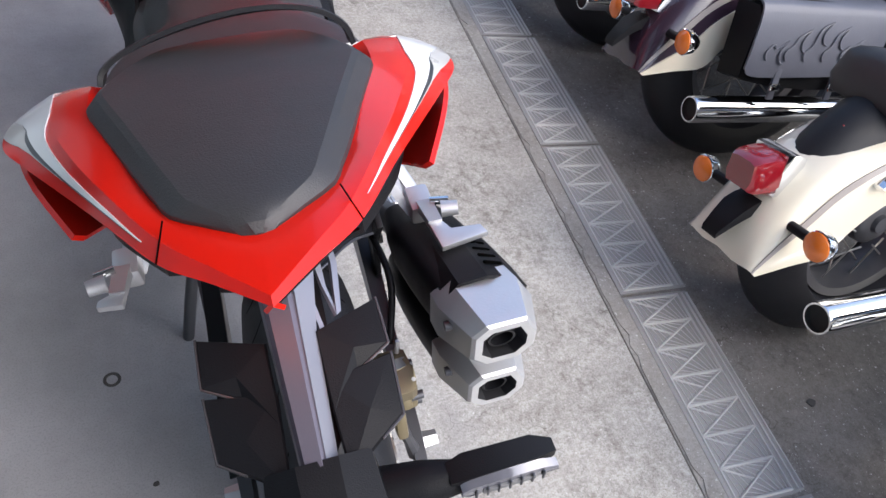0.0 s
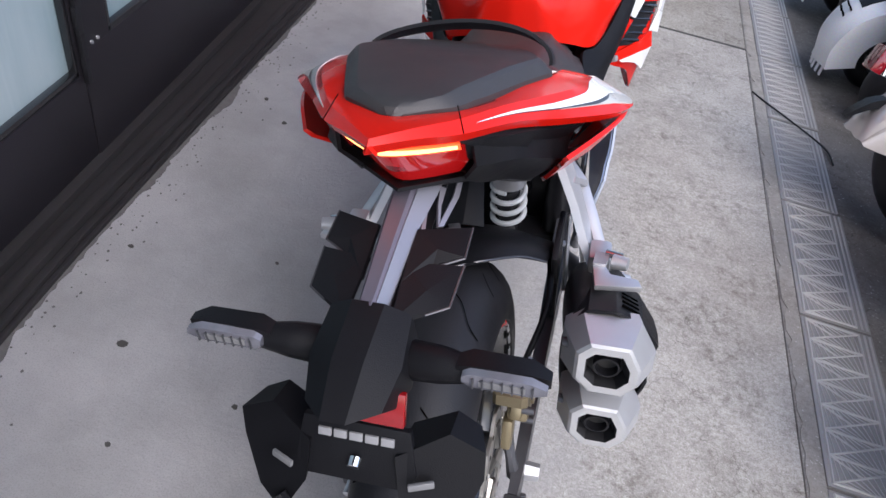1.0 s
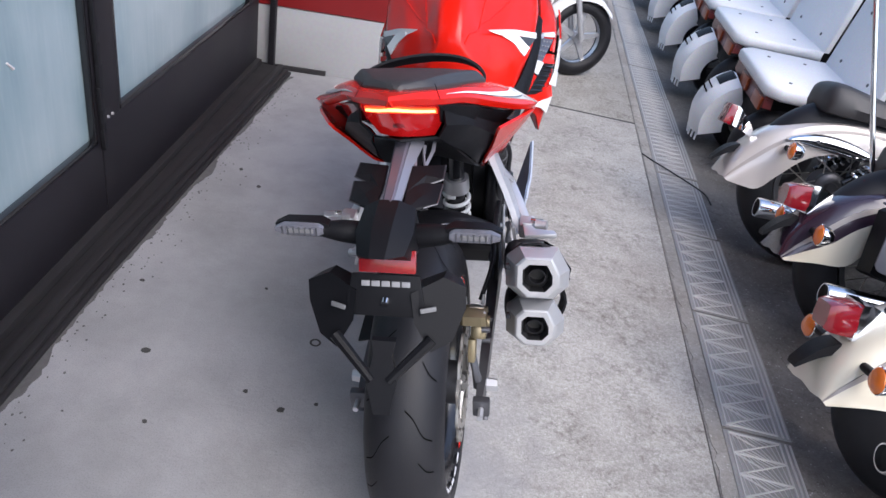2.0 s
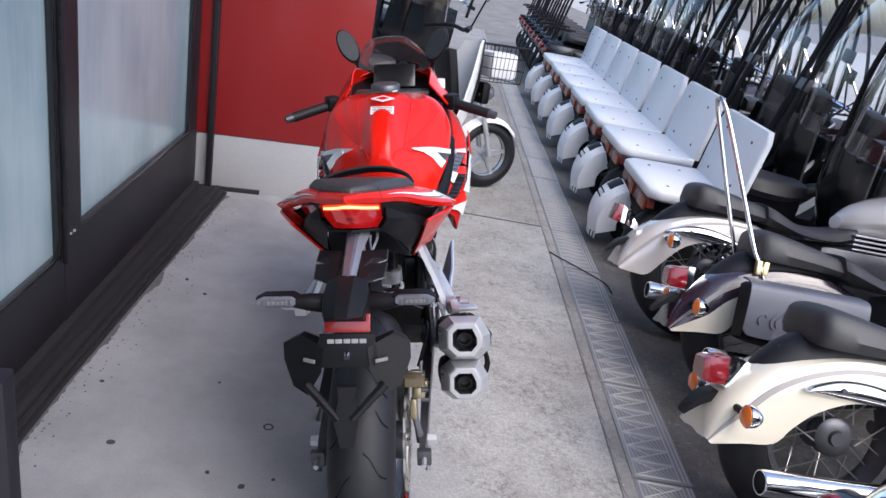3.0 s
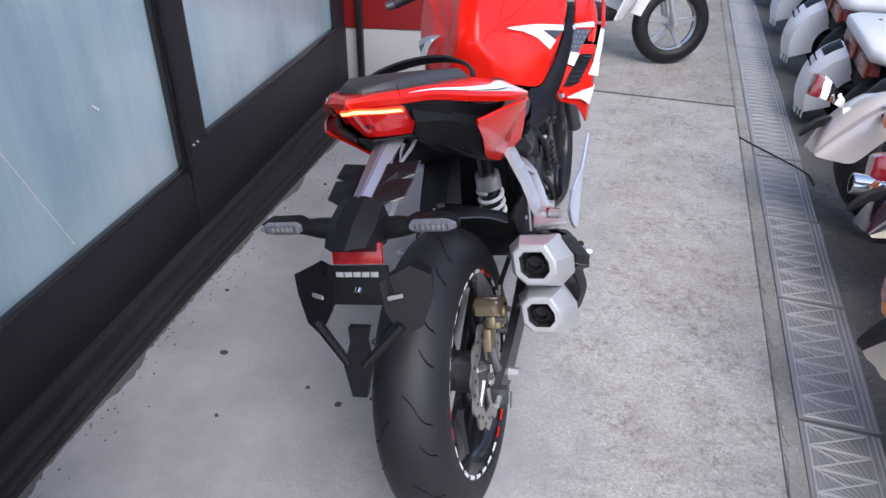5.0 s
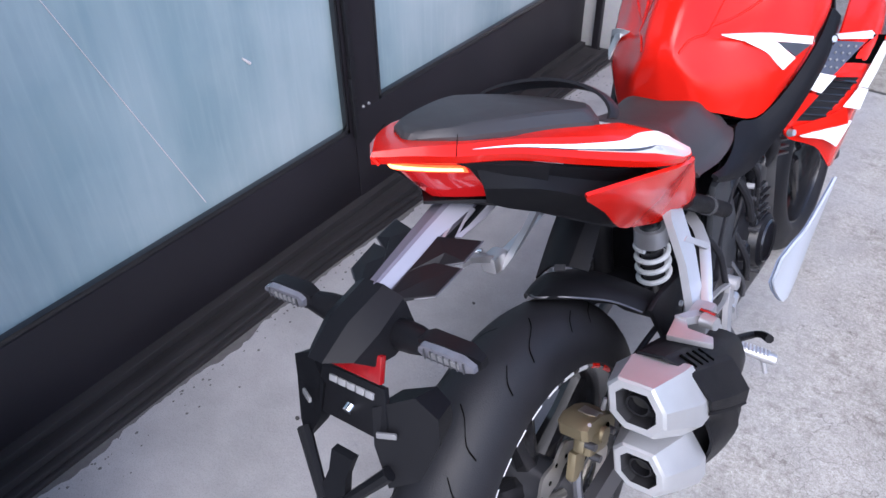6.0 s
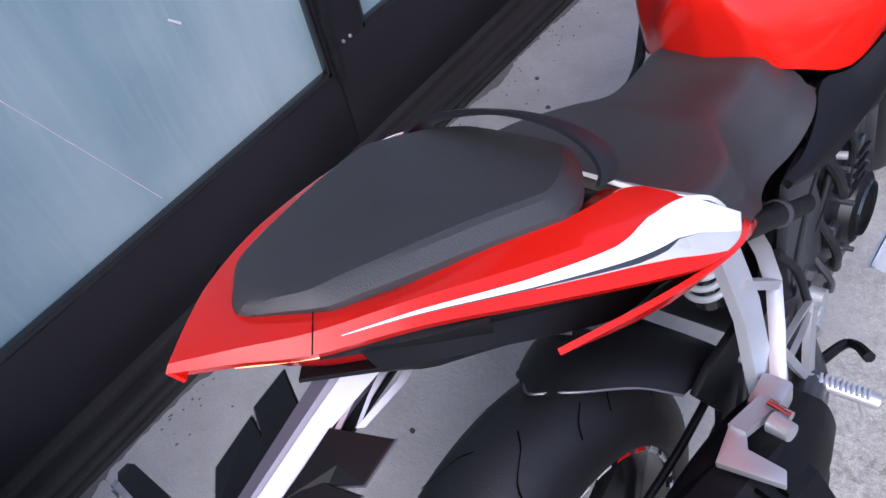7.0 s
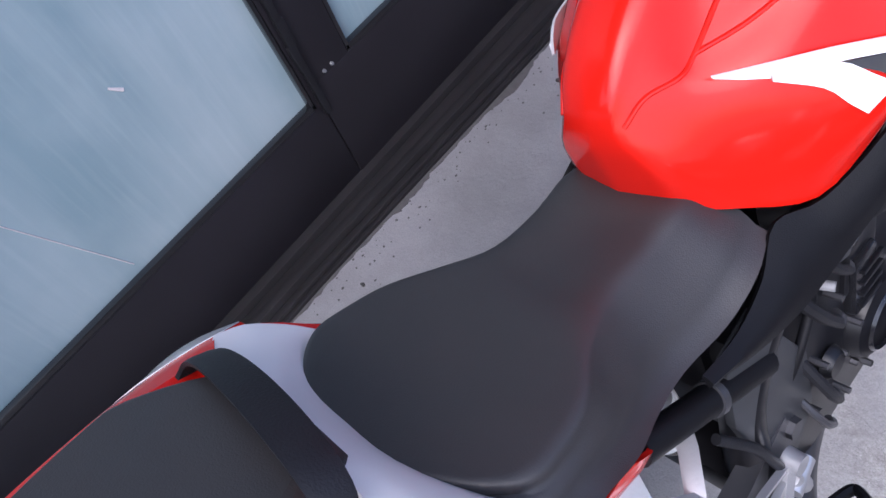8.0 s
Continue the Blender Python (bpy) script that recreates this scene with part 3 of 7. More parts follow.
part("sprocket_carrier", lathe([(0.02, -0.075), (0.105, -0.075), (0.115, -0.07), (0.115, -0.06), (0.02, -0.055)], RWC, "x", 40), M_engine, rim)
part("hub", R((-0.075, RWC[1], RWC[2]), (0.075, RWC[1], RWC[2]), 0.045, 0.045, 24), M_dark_alu, rim)

# petal disc and caliper
prof = []
for k in range(96):
    a = 2 * math.pi * k / 96
    prof.append((RWC[1] + (0.118 + 0.006 * math.cos(a * 12)) * math.cos(a), RWC[2] + (0.118 + 0.006 * math.cos(a * 12)) * math.sin(a)))
bm = bmesh.new()
inner_r = [(RWC[1] + (0.078 + 0.006 * math.cos(2 * math.pi * k / 96 * 8)) * math.cos(2 * math.pi * k / 96), RWC[2] + (0.078 + 0.006 * math.cos(2 * math.pi * k / 96 * 8)) * math.sin(2 * math.pi * k / 96)) for k in range(96)]
rows = [[(x, *p) for p in ring] for x, ring in ((0.078, prof), (0.083, prof), (0.083, inner_r), (0.078, inner_r), (0.078, prof))]
disc = part("brake_disc", skin(bm, rows, True), M_steel, bike, "grey steel petal disc", 20)
for k in range(6):
    a = radians(60 * k)
    part("disc_arm", R((0.08, RWC[1] + 0.03 * math.cos(a), RWC[2] + 0.03 * math.sin(a)), (0.08, RWC[1] + 0.084 * math.cos(a + 0.3), RWC[2] + 0.084 * math.sin(a + 0.3)), 0.008, 0.006, 8), M_steel, disc)
# Flat black discs stand in for the shade in the drilled holes.
for k in range(24):
    a = radians(15 * k)
    r = 0.098 + 0.009 * (k % 2)
    part("disc_hole", R((0.0834, RWC[1] + r * math.cos(a), RWC[2] + r * math.sin(a)), (0.0838, RWC[1] + r * math.cos(a), RWC[2] + r * math.sin(a)), 0.004, 0.004, 8), M_recess_shade, disc)
cal = part("brake_caliper", loft([[(x, 0.07 + a * w, 0.462 - a * w * 0.45 + b) for a, b in ((-1, -0.016), (-1, 0.006), (-0.6, 0.017), (0.2, 0.019), (0.8, 0.012), (1, -0.004), (0.9, -0.018))] for x, w in ((0.076, 0.04), (0.082, 0.046), (0.118, 0.046), (0.126, 0.04))], 1), M_gold, bike, "gold brake caliper", 30)
part("caliper_clip", sheet([[(0.092, 0.062, 0.4865), (0.092, 0.082, 0.479)], [(0.108, 0.06, 0.4875), (0.108, 0.08, 0.48)], [(0.122, 0.066, 0.482), (0.122, 0.084, 0.474)]], 0.002, 1, 1), M_steel, cal, "bright spring clip")
part("caliper_lug", B((0.11, 0.036, 0.446), (0.018, 0.02, 0.024), 0.006, rot(-24)), M_gold, cal)
part("bleed_nipple", R((0.118, 0.045, 0.472), (0.124, 0.04, 0.49), 0.005, 0.003, 8), M_alu, cal)
# Black disc on the caliper face in place of a shaded hole.
part("caliper_hole", R((0.126, 0.085, 0.45), (0.1275, 0.085, 0.45), 0.006, 0.006, 12), M_recess_shade, cal)
part("caliper_body", B((0.112, 0.062, 0.438), (0.032, 0.062, 0.04), 0.008, rot(-24)), M_gold, cal)
part("caliper_piston", R((0.122, 0.07, 0.445), (0.132, 0.07, 0.445), 0.015, 0.013, 18), M_gold, cal)
part("caliper_bracket", B((0.1, 0.03, 0.405), (0.016, 0.034, 0.05), 0.006, rot(-20)), M_gold, cal)
for y0, z0 in ((0.035, 0.452), (0.092, 0.436), (0.045, 0.418)):
    part("caliper_pin", R((0.118, y0, z0), (0.135, y0, z0), 0.0065, 0.006, 10), M_dark_alu, cal)
part("bleed_nipple", R((0.115, 0.095, 0.47), (0.118, 0.1, 0.49), 0.004, 0.003, 8), M_alu, cal)
part("stay_arm", tube([(0.1, 0.03, 0.39), (0.108, 0.015, 0.36), (0.115, 0.01, 0.325)], [0.009, 0.008, 0.012], 8), M_dark_alu, cal)
part("brake_hose", tube([(0.11, 0.11, 0.47), (0.13, 0.18, 0.52), (0.12, 0.3, 0.5), (0.1, 0.42, 0.42)], 0.005), M_black_plastic, bike)

# swingarm
for sx in (-1, 1):
    arm = part("swingarm", loft([[(sx * 0.112, y, z - h), (sx * (0.112 + w), y, z - h), (sx * (0.112 + w), y, z + h), (sx * 0.112, y, z + h)] for y, z, h, w in ((-0.03, 0.318, 0.018, 0.014), (0.03, 0.32, 0.026, 0.018), (0.2, 0.35, 0.028, 0.022), (0.42, 0.4, 0.045, 0.028), (0.55, 0.42, 0.05, 0.02))], 3), M_dark_alu, bike)
    part("axle_nut", R((sx * 0.13, RWC[1] - 0.005, 0.318), (sx * 0.152, RWC[1] - 0.005, 0.318), 0.015, 0.013, 6), M_alu, arm)
    part("adjuster_bolt", R((sx * 0.124, -0.035, 0.318), (sx * 0.124, -0.075, 0.318), 0.006, 0.006, 8), M_alu, arm)
    part("adjuster_cap", B((sx * 0.124, -0.04, 0.318), (0.034, 0.018, 0.04), 0.004), M_dark_alu, arm)
    part("stand_hook", R((sx * 0.13, -0.0, 0.29), (sx * 0.13, -0.02, 0.262), 0.007, 0.006, 8), M_dark_alu, arm)
part("swingarm_bridge", B((0, 0.5, 0.39), (0.22, 0.06, 0.06), 0.01), M_engine, bike)
# chain side
part("chain_guard", sheet([[(-0.1, 0.0, 0.44), (-0.125, 0.0, 0.435)], [(-0.1, 0.2, 0.47), (-0.125, 0.2, 0.465)], [(-0.1, 0.45, 0.46), (-0.125, 0.45, 0.455)]], 0.004), M_black_plastic, bike)

# hugger over the wheel
hug = part("hugger", sheet([
    [(-0.088, 0.2, 0.548), (-0.047, 0.15, 0.603), (0.0, 0.117, 0.631), (0.045, 0.147, 0.625), (0.085, 0.195, 0.598), (0.12, 0.225, 0.568)],
    [(-0.09, 0.225, 0.55), (-0.047, 0.19, 0.608), (0.0, 0.172, 0.631), (0.045, 0.19, 0.624), (0.09, 0.222, 0.595), (0.126, 0.25, 0.565)],
    [(-0.09, 0.27, 0.53), (-0.047, 0.25, 0.585), (0.0, 0.24, 0.605), (0.045, 0.25, 0.598), (0.09, 0.27, 0.573), (0.13, 0.29, 0.545)],
    [(-0.085, 0.33, 0.48), (-0.045, 0.32, 0.53), (0.0, 0.315, 0.55), (0.045, 0.32, 0.545), (0.09, 0.33, 0.53), (0.13, 0.34, 0.51)],
    [(-0.08, 0.37, 0.41), (-0.045, 0.37, 0.44), (0.0, 0.37, 0.45), (0.045, 0.37, 0.45), (0.09, 0.37, 0.445), (0.13, 0.375, 0.44)]], 0.004, 2, 2), M_black_plastic, bike, "black wheel hugger", 24)
part("hugger_clip", B((-0.02, 0.217, 0.619), (0.018, 0.012, 0.004), 0.001, rot(20, 0, 20)), M_dark_alu, hug)
part("inner_fender", sheet([[(-0.092, 0.245, 0.56), (-0.05, 0.232, 0.605), (-0.01, 0.228, 0.618), (0.02, 0.24, 0.608)], [(-0.09, 0.30, 0.62), (-0.05, 0.29, 0.655), (-0.012, 0.288, 0.66), (0.008, 0.30, 0.645)], [(-0.082, 0.36, 0.69), (-0.05, 0.355, 0.705), (-0.015, 0.355, 0.705), (0.0, 0.36, 0.695)], [(-0.075, 0.40, 0.73), (-0.05, 0.4, 0.735), (-0.02, 0.4, 0.735), (-0.005, 0.40, 0.73)]], 0.004, 2, 2), M_black_plastic, hug, "", 20)
part("hugger_lip", tube([(-0.02, 0.13, 0.621), (0.0, 0.1165, 0.631), (0.022, 0.131, 0.629), (0.045, 0.1465, 0.6255), (0.085, 0.1945, 0.5985), (0.12, 0.2245, 0.5685)], 0.0018, 6, 4), M_dark_alu, hug)
part("hugger_side", prism([(0.225, 0.575), (0.262, 0.585), (0.345, 0.578), (0.362, 0.53), (0.325, 0.48), (0.296, 0.40), (0.268, 0.41), (0.275, 0.48)], "x", 0.126, 0.136, 0.003), M_black_plastic, hug)
part("side_bolt", R((0.134, 0.329, 0.522), (0.1405, 0.329, 0.522), 0.006, 0.005, 8), M_alu, hug)
part("line_clip", tube([(0.141, 0.358, 0.56), (0.143, 0.335, 0.5), (0.146, 0.31, 0.435)], 0.004, 8), M_alu, hug)

# exhaust: two stacked cans with angular caps
def can(z, s, label):
    """One silencer can, its outlet at height z, with a cut-cornered metal cap."""
    ax = Vector((-0.02, 0.33, -0.16))

    def ring(d, w, h, dx=0.0, dz=0.0, cut=1.0):
        c = Vector((0.222 + dx, -0.004, z + dz)) + ax * d
        pts = [(-0.5, -1), (0.55, -1), (1.0, -0.45), (1.0, 0.2), (0.6, 1.0), (-0.6, 1.0), (-1, 0.6), (-1, -0.5)]
        return [(c.x + w * a, c.y, c.z + h * b) for a, b in pts]

    body = part("silencer", loft([ring(0.24, 0.05 * s, 0.05 * s), ring(0.5, 0.054 * s, 0.054 * s), ring(0.8, 0.053 * s, 0.05 * s), ring(1.05, 0.04 * s, 0.04 * s)], 3, 3), M_black_plastic, bike, "black silencer body")
    cap = part("silencer_cap", loft([ring(0.0, 0.036 * s, 0.04 * s), ring(0.012, 0.04 * s, 0.044 * s), ring(0.2, 0.06 * s, 0.058 * s, 0.004), ring(0.3, 0.058 * s, 0.057 * s, 0.004)], 1, 1, caps=False), M_cap, body, label, 25)
    face = loft([ring(0.0, 0.036 * s, 0.04 * s), ring(0.0, 0.027 * s, 0.029 * s)], 1, 1, caps=False)
    # Inner wall and floor are darker than the cap, painting its inner shade.
    part("cap_wall", loft([ring(0.0005, 0.027 * s, 0.029 * s), ring(0.09, 0.022 * s, 0.0235 * s)], 1, 1, caps=False), M_dark_alu, cap)
    part("cap_rim", face, M_cap, cap, "", 25)
    part("cap_floor", loft([ring(0.09, 0.025 * s, 0.027 * s), ring(0.091, 0.025 * s, 0.027 * s)]), M_soot_shade, cap)
    c = Vector((0.221, 0.0, z - 0.002))
    part("outlet_pipe", lathe([(0.0165, 0.004), (0.0165, 0.03), (0.014, 0.03), (0.014, 0.004)], c, "y", 24), M_engine, cap)
    # Black disc closes the pipe in place of its shaded depth.
    part("outlet_dark", R((c.x, 0.017, c.z), (c.x, 0.0172, c.z), 0.0145, 0.0145, 24), M_soot_shade, cap)
    part("cap_bolt", R((c.x - 0.05 * s, 0.04, z - 0.005), (c.x - 0.058 * s, 0.04, z - 0.005), 0.007, 0.006, 10), M_dark_alu, cap)


can(0.606, 1.0, "satin aluminium upper end cap with square outlet")
can(0.492, 0.95, "satin aluminium lower end cap with square outlet")
shield = sheet([[(0.172, 0.068, 0.615), (0.19, 0.072, 0.632), (0.225, 0.072, 0.636), (0.26, 0.075, 0.618), (0.286, 0.082, 0.575), (0.284, 0.088, 0.552)],
                [(0.17, 0.14, 0.578), (0.19, 0.143, 0.594), (0.225, 0.146, 0.597), (0.262, 0.147, 0.578), (0.29, 0.148, 0.532), (0.287, 0.15, 0.508)],
                [(0.17, 0.22, 0.532), (0.19, 0.224, 0.547), (0.225, 0.228, 0.55), (0.262, 0.226, 0.529), (0.29, 0.22, 0.487), (0.288, 0.215, 0.466)]], 0.004, 3, 1)
sh = part("heat_shield", shield, M_black_plastic, bike, "black vented heat shield over the silencer", 18)
# Black bars on the shield paint the shade inside its vents.
for k in range(4):
    part("shield_slot", B((0.2445, 0.105 + 0.02 * k, 0.6105 - 0.0115 * k), (0.026, 0.005, 0.004), 0.001, rot(-25, 28, 0)), M_recess_shade, sh)
part("heat_shield_lower", sheet([[(0.284, 0.088, 0.551), (0.27, 0.095, 0.53), (0.28, 0.095, 0.485), (0.266, 0.1, 0.43)], [(0.287, 0.15, 0.507), (0.272, 0.15, 0.495), (0.28, 0.15, 0.45), (0.264, 0.15, 0.4)], [(0.288, 0.215, 0.465), (0.27, 0.215, 0.455), (0.276, 0.21, 0.415), (0.26, 0.2, 0.37)]], 0.004, 3, 3), M_black_plastic, bike)
part("link_pipe", tube([(0.2, 0.34, 0.4), (0.17, 0.46, 0.34), (0.1, 0.6, 0.28), (0.05, 0.8, 0.25)], 0.026), M_dark_alu, bike)

# tail: red shell round the pad, stripes on its side facet, lower fins, black inner panels
SHELL = [  # lip, crest, edge of the pad, inner edge under the pad; from the middle of the rear to the front corner
    ((0.0, -0.143, 0.986), (0.0, -0.138, 0.9905), (0.0, -0.083, 0.981), (0.0, -0.02, 0.955)),
    ((0.032, -0.112, 0.9785), (0.030, -0.105, 0.985), (0.027, -0.068, 0.977), (0.012, -0.015, 0.953)),
    ((0.064, -0.080, 0.968), (0.059, -0.070, 0.9765), (0.052, -0.049, 0.972), (0.03, -0.005, 0.948)),
    ((0.102, -0.018, 0.949), (0.090, -0.014, 0.963), (0.073, 0.0, 0.958), (0.048, 0.01, 0.938)),
    ((0.142, 0.052, 0.917), (0.121, 0.052, 0.941), (0.095, 0.058, 0.945), (0.064, 0.06, 0.922)),
    ((0.182, 0.120, 0.888), (0.146, 0.118, 0.918), (0.116, 0.120, 0.927), (0.084, 0.12, 0.9)),
    ((0.204, 0.159, 0.876), (0.154, 0.160, 0.904), (0.121, 0.165, 0.912), (0.084, 0.165, 0.885)),
    ((0.207, 0.198, 0.864), (0.157, 0.192, 0.893), (0.122, 0.188, 0.902), (0.086, 0.186, 0.882)),
    ((0.191, 0.236, 0.854), (0.160, 0.211, 0.884), (0.128, 0.202, 0.894), (0.09, 0.196, 0.884)),
]
STRIPE = ((2.3, 0.5, 0.52, 0.54, 0.54), (3.0, 0.42, 0.56, 0.6, 0.6), (4.0, 0.35, 0.57, 0.62, 0.63), (5.0, 0.22, 0.53, 0.64, 0.67), (5.6, 0.08, 0.5, 0.58, 0.74), (6.0, 0.02, 0.48, 0.5, 0.84), (6.5, 0.01, 0.57, 0.575, 0.965), (7.0, 0.01, 0.8, 0.805, 0.97), (7.3, 0.01, 0.965, 0.967, 0.97), (8.0, 0.01, 0.965, 0.967, 0.97))


def shell_column(i):
    return spline([r[i] for r in SHELL], 6)


LIPS, CRESTS = shell_column(0), shell_column(1)


def on_facet(p, v, lift=0.0):
    """A point of the shell's side facet: p runs from rear to front, v from crest to lip; lifted off the skin."""
    k = max(0.0, min(p * 6, len(LIPS) - 1.001))
    i, f = int(k), k - int(k)
    lip_, crest_ = LIPS[i] * (1 - f) + LIPS[i + 1] * f, CRESTS[i] * (1 - f) + CRESTS[i + 1] * f
    along = (LIPS[i + 1] + CRESTS[i + 1]) - (LIPS[i] + CRESTS[i])
    n = np.cross(lip_ - crest_, along)
    n = n / np.linalg.norm(n)
    if n[2] < 0:
        n = -n
    return crest_ * (1 - v) + lip_ * v + n * lift


def tail_side(s):
    """One half of the tail with its stripes, dark inset and lower fin; s: 1 right, -1 left."""
    def f(rows):
        return [[(s * x, y, z) for x, y, z in r] for r in rows]

    cols = [shell_column(i) for i in range(4)]
    dense = [[c[k] for c in cols] for k in range(len(cols[0]))]
    turned = [[tuple(r[0] + np.array((-0.005 - 0.002 * min(1, k / 30), 0.004, -0.011))), r[0]] + [r[0] * (1 - t) + r[1] * t for t in (0.25, 0.75)] + [r[1], r[1] * 0.5 + r[2] * 0.5 + np.array((0, 0, 0.001)), r[2], r[3]] for k, r in enumerate(dense)]
    p = part("tail_shell", sheet(f(turned), 0.003, 1, 1), M_red, bike, "glossy red tail shell", 22)
    ps = np.linspace(2.3, 8.0, 58)
    a, b, c, d = [np.interp(ps, [q[0] for q in STRIPE], [q[j] for q in STRIPE]) for j in (1, 2, 3, 4)]
    part("tail_stripe", sheet(f([[on_facet(q, u + (w - u) * t, 0.0012) for t in (0, 0.5, 1)] for q, u, w in zip(ps, a, b)]), 0.001, 1, 1), M_white, p, "white stripe on the tail")
    part("tail_stripe_dark", sheet(f([[on_facet(q, u, 0.0012), on_facet(q, w, 0.0012)] for q, u, w in zip(ps, b, c)]), 0.001, 1, 1), M_grey_decal, p, "dark grey stripe")
    part("tail_stripe_pale", sheet(f([[on_facet(q, u, 0.0012), on_facet(q, w, 0.0012)] for q, u, w in zip(ps, c, d) if q > 3.9]), 0.001, 1, 1), M_pale_decal, p, "pale grey end of the stripe")
    part("shell_seam", sheet(f([[on_facet(2.0 + d, v, 0.0006) for d in (0.0, 0.016)] for v in (-0.9, -0.4, 0, 0.5, 1.0)]), 0.0008, 1, 1), M_recess_shade, p)
    fin = f([[(0.145, 0.043, 0.877), (0.142, 0.046, 0.872), (0.140, 0.05, 0.866)],
             [(0.178, 0.112, 0.871), (0.158, 0.112, 0.843), (0.128, 0.112, 0.815)],
             [(0.195, 0.165, 0.862), (0.163, 0.175, 0.812), (0.106, 0.187, 0.746)],
             [(0.199, 0.212, 0.85), (0.158, 0.235, 0.786), (0.097, 0.268, 0.702)],
             [(0.188, 0.248, 0.838), (0.143, 0.29, 0.755), (0.092, 0.345, 0.666)],
             [(0.170, 0.292, 0.79), (0.14, 0.345, 0.712), (0.096, 0.39, 0.657)],
             [(0.148, 0.34, 0.745), (0.138, 0.372, 0.708), (0.120, 0.395, 0.68)]])
    part("tail_fin", sheet(fin, 0.005, 3, 2), M_red, p, "red lower side fin", 30)
    inset = f([[(0.058, -0.074, 0.958), (0.064, -0.05, 0.94), (0.066, -0.045, 0.915), (0.052, -0.025, 0.886)],
               [(0.092, -0.015, 0.938), (0.09, 0.005, 0.915), (0.1, 0.01, 0.893), (0.062, 0.0, 0.866)],
               [(0.122, 0.05, 0.907), (0.11, 0.06, 0.885), (0.122, 0.07, 0.857), (0.078, 0.09, 0.812)],
               [(0.150, 0.11, 0.88), (0.132, 0.12, 0.855), (0.137, 0.125, 0.825), (0.092, 0.165, 0.76)],
               [(0.165, 0.17, 0.862), (0.14, 0.18, 0.83), (0.13, 0.19, 0.79), (0.088, 0.25, 0.712)]])
    part("tail_inner", sheet(inset, 0.004, 3, 1), M_black_plastic, p, "black inner side of the tail", 16)
    under = f([[(0.0, -0.078, 0.9), (0.052, -0.026, 0.886)], [(0.0, 0.05, 0.865), (0.07, 0.045, 0.84)], [(0.0, 0.2, 0.76), (0.092, 0.2, 0.735)], [(0.0, 0.34, 0.69), (0.09, 0.34, 0.668)]])
    part("tail_under", sheet(under, 0.004, 2, 2), M_black_plastic, p)


tail_side(1)
tail_side(-1)


def lamp_row(c, r):
    """A row across the lamp from its middle c to its corner r, on both sides."""
    c, r = np.array(c), np.array(r)
    mid = c * 0.5 + r * 0.5 + np.array((0.0, -0.003, 0.0))
    half = [r, mid]
    return [(-x, y, z) for x, y, z in half] + [tuple(c)] + [tuple(q) for q in reversed(half)]


lamp = part("tail_lamp", sheet([lamp_row((0, -0.1120, 0.9710), (0.060, -0.0550, 0.9510)), lamp_row((0, -0.0980, 0.9500), (0.060, -0.0340, 0.9290)), lamp_row((0, -0.0780, 0.9230), (0.057, -0.0230, 0.9110)), lamp_row((0, -0.0600, 0.9010), (0.043, -0.0110, 0.8840))], 0.003, 2, 3), M_lens_lit, bike, "red tail lamp lens")
part("lit_strip", sheet([lamp_row((0, -0.1135, 0.9680), (0.055, -0.0585, 0.9460)), lamp_row((0, -0.1085, 0.9570), (0.055, -0.0530, 0.9360))], 0.002, 2, 3), M_lamp, lamp, "glowing orange-red light bar")
part("light_core", sheet([lamp_row((0, -0.1145, 0.9645), (0.053, -0.0605, 0.9435)), lamp_row((0, -0.1125, 0.9605), (0.053, -0.0585, 0.9395))], 0.002, 2, 3), M_lamp_core, lamp, "bright row of light-emitting diodes")
part("lower_lens", sheet([lamp_row((0, -0.0895, 0.9370), (0.046, -0.0370, 0.9230)), lamp_row((0, -0.0795, 0.9220), (0.044, -0.0320, 0.9110))], 0.002, 2, 3), M_reflector, lamp)
for sx in (-1, 1):
    part("lamp_wing", sheet([[(sx * 0.060, -0.062, 0.953), (sx * 0.088, -0.028, 0.94), (sx * 0.115, 0.02, 0.922)], [(sx * 0.057, -0.036, 0.916), (sx * 0.08, -0.005, 0.902), (sx * 0.1, 0.03, 0.885)]], 0.003, 2, 2), M_redlens if sx < 0 else M_black_plastic, bike)

# seats
def seat_sections(spec):
    out = []
    for y, w, zt, zb, crown in spec:
        out.append([(-w, y, zb), (-w, y, zt - crown), (-w * 0.82, y, zt - crown * 0.25), (-w * 0.4, y, zt), (0, y, zt + 0.001), (w * 0.4, y, zt), (w * 0.82, y, zt - crown * 0.25), (w, y, zt - crown), (w, y, zb)])
    return out


def bevel_sections(spec):
    """Seat sections with a flat top, a clear edge and a sloping flank."""
    out = []
    for y, w, zt, zb, k in spec:
        half = [(w * 0.97, zb - 0.006), (w, zb), (w * 0.99, zb + (zt - zb) * 0.3), (w * k + 0.0025, zt - 0.0045), (w * k - 0.003, zt - 0.0012), (w * k * 0.5, zt + 0.0008)]
        out.append([(-x, y, z) for x, z in half] + [(0, y, zt + 0.001)] + [(x, y, z) for x, z in reversed(half)])
    return out


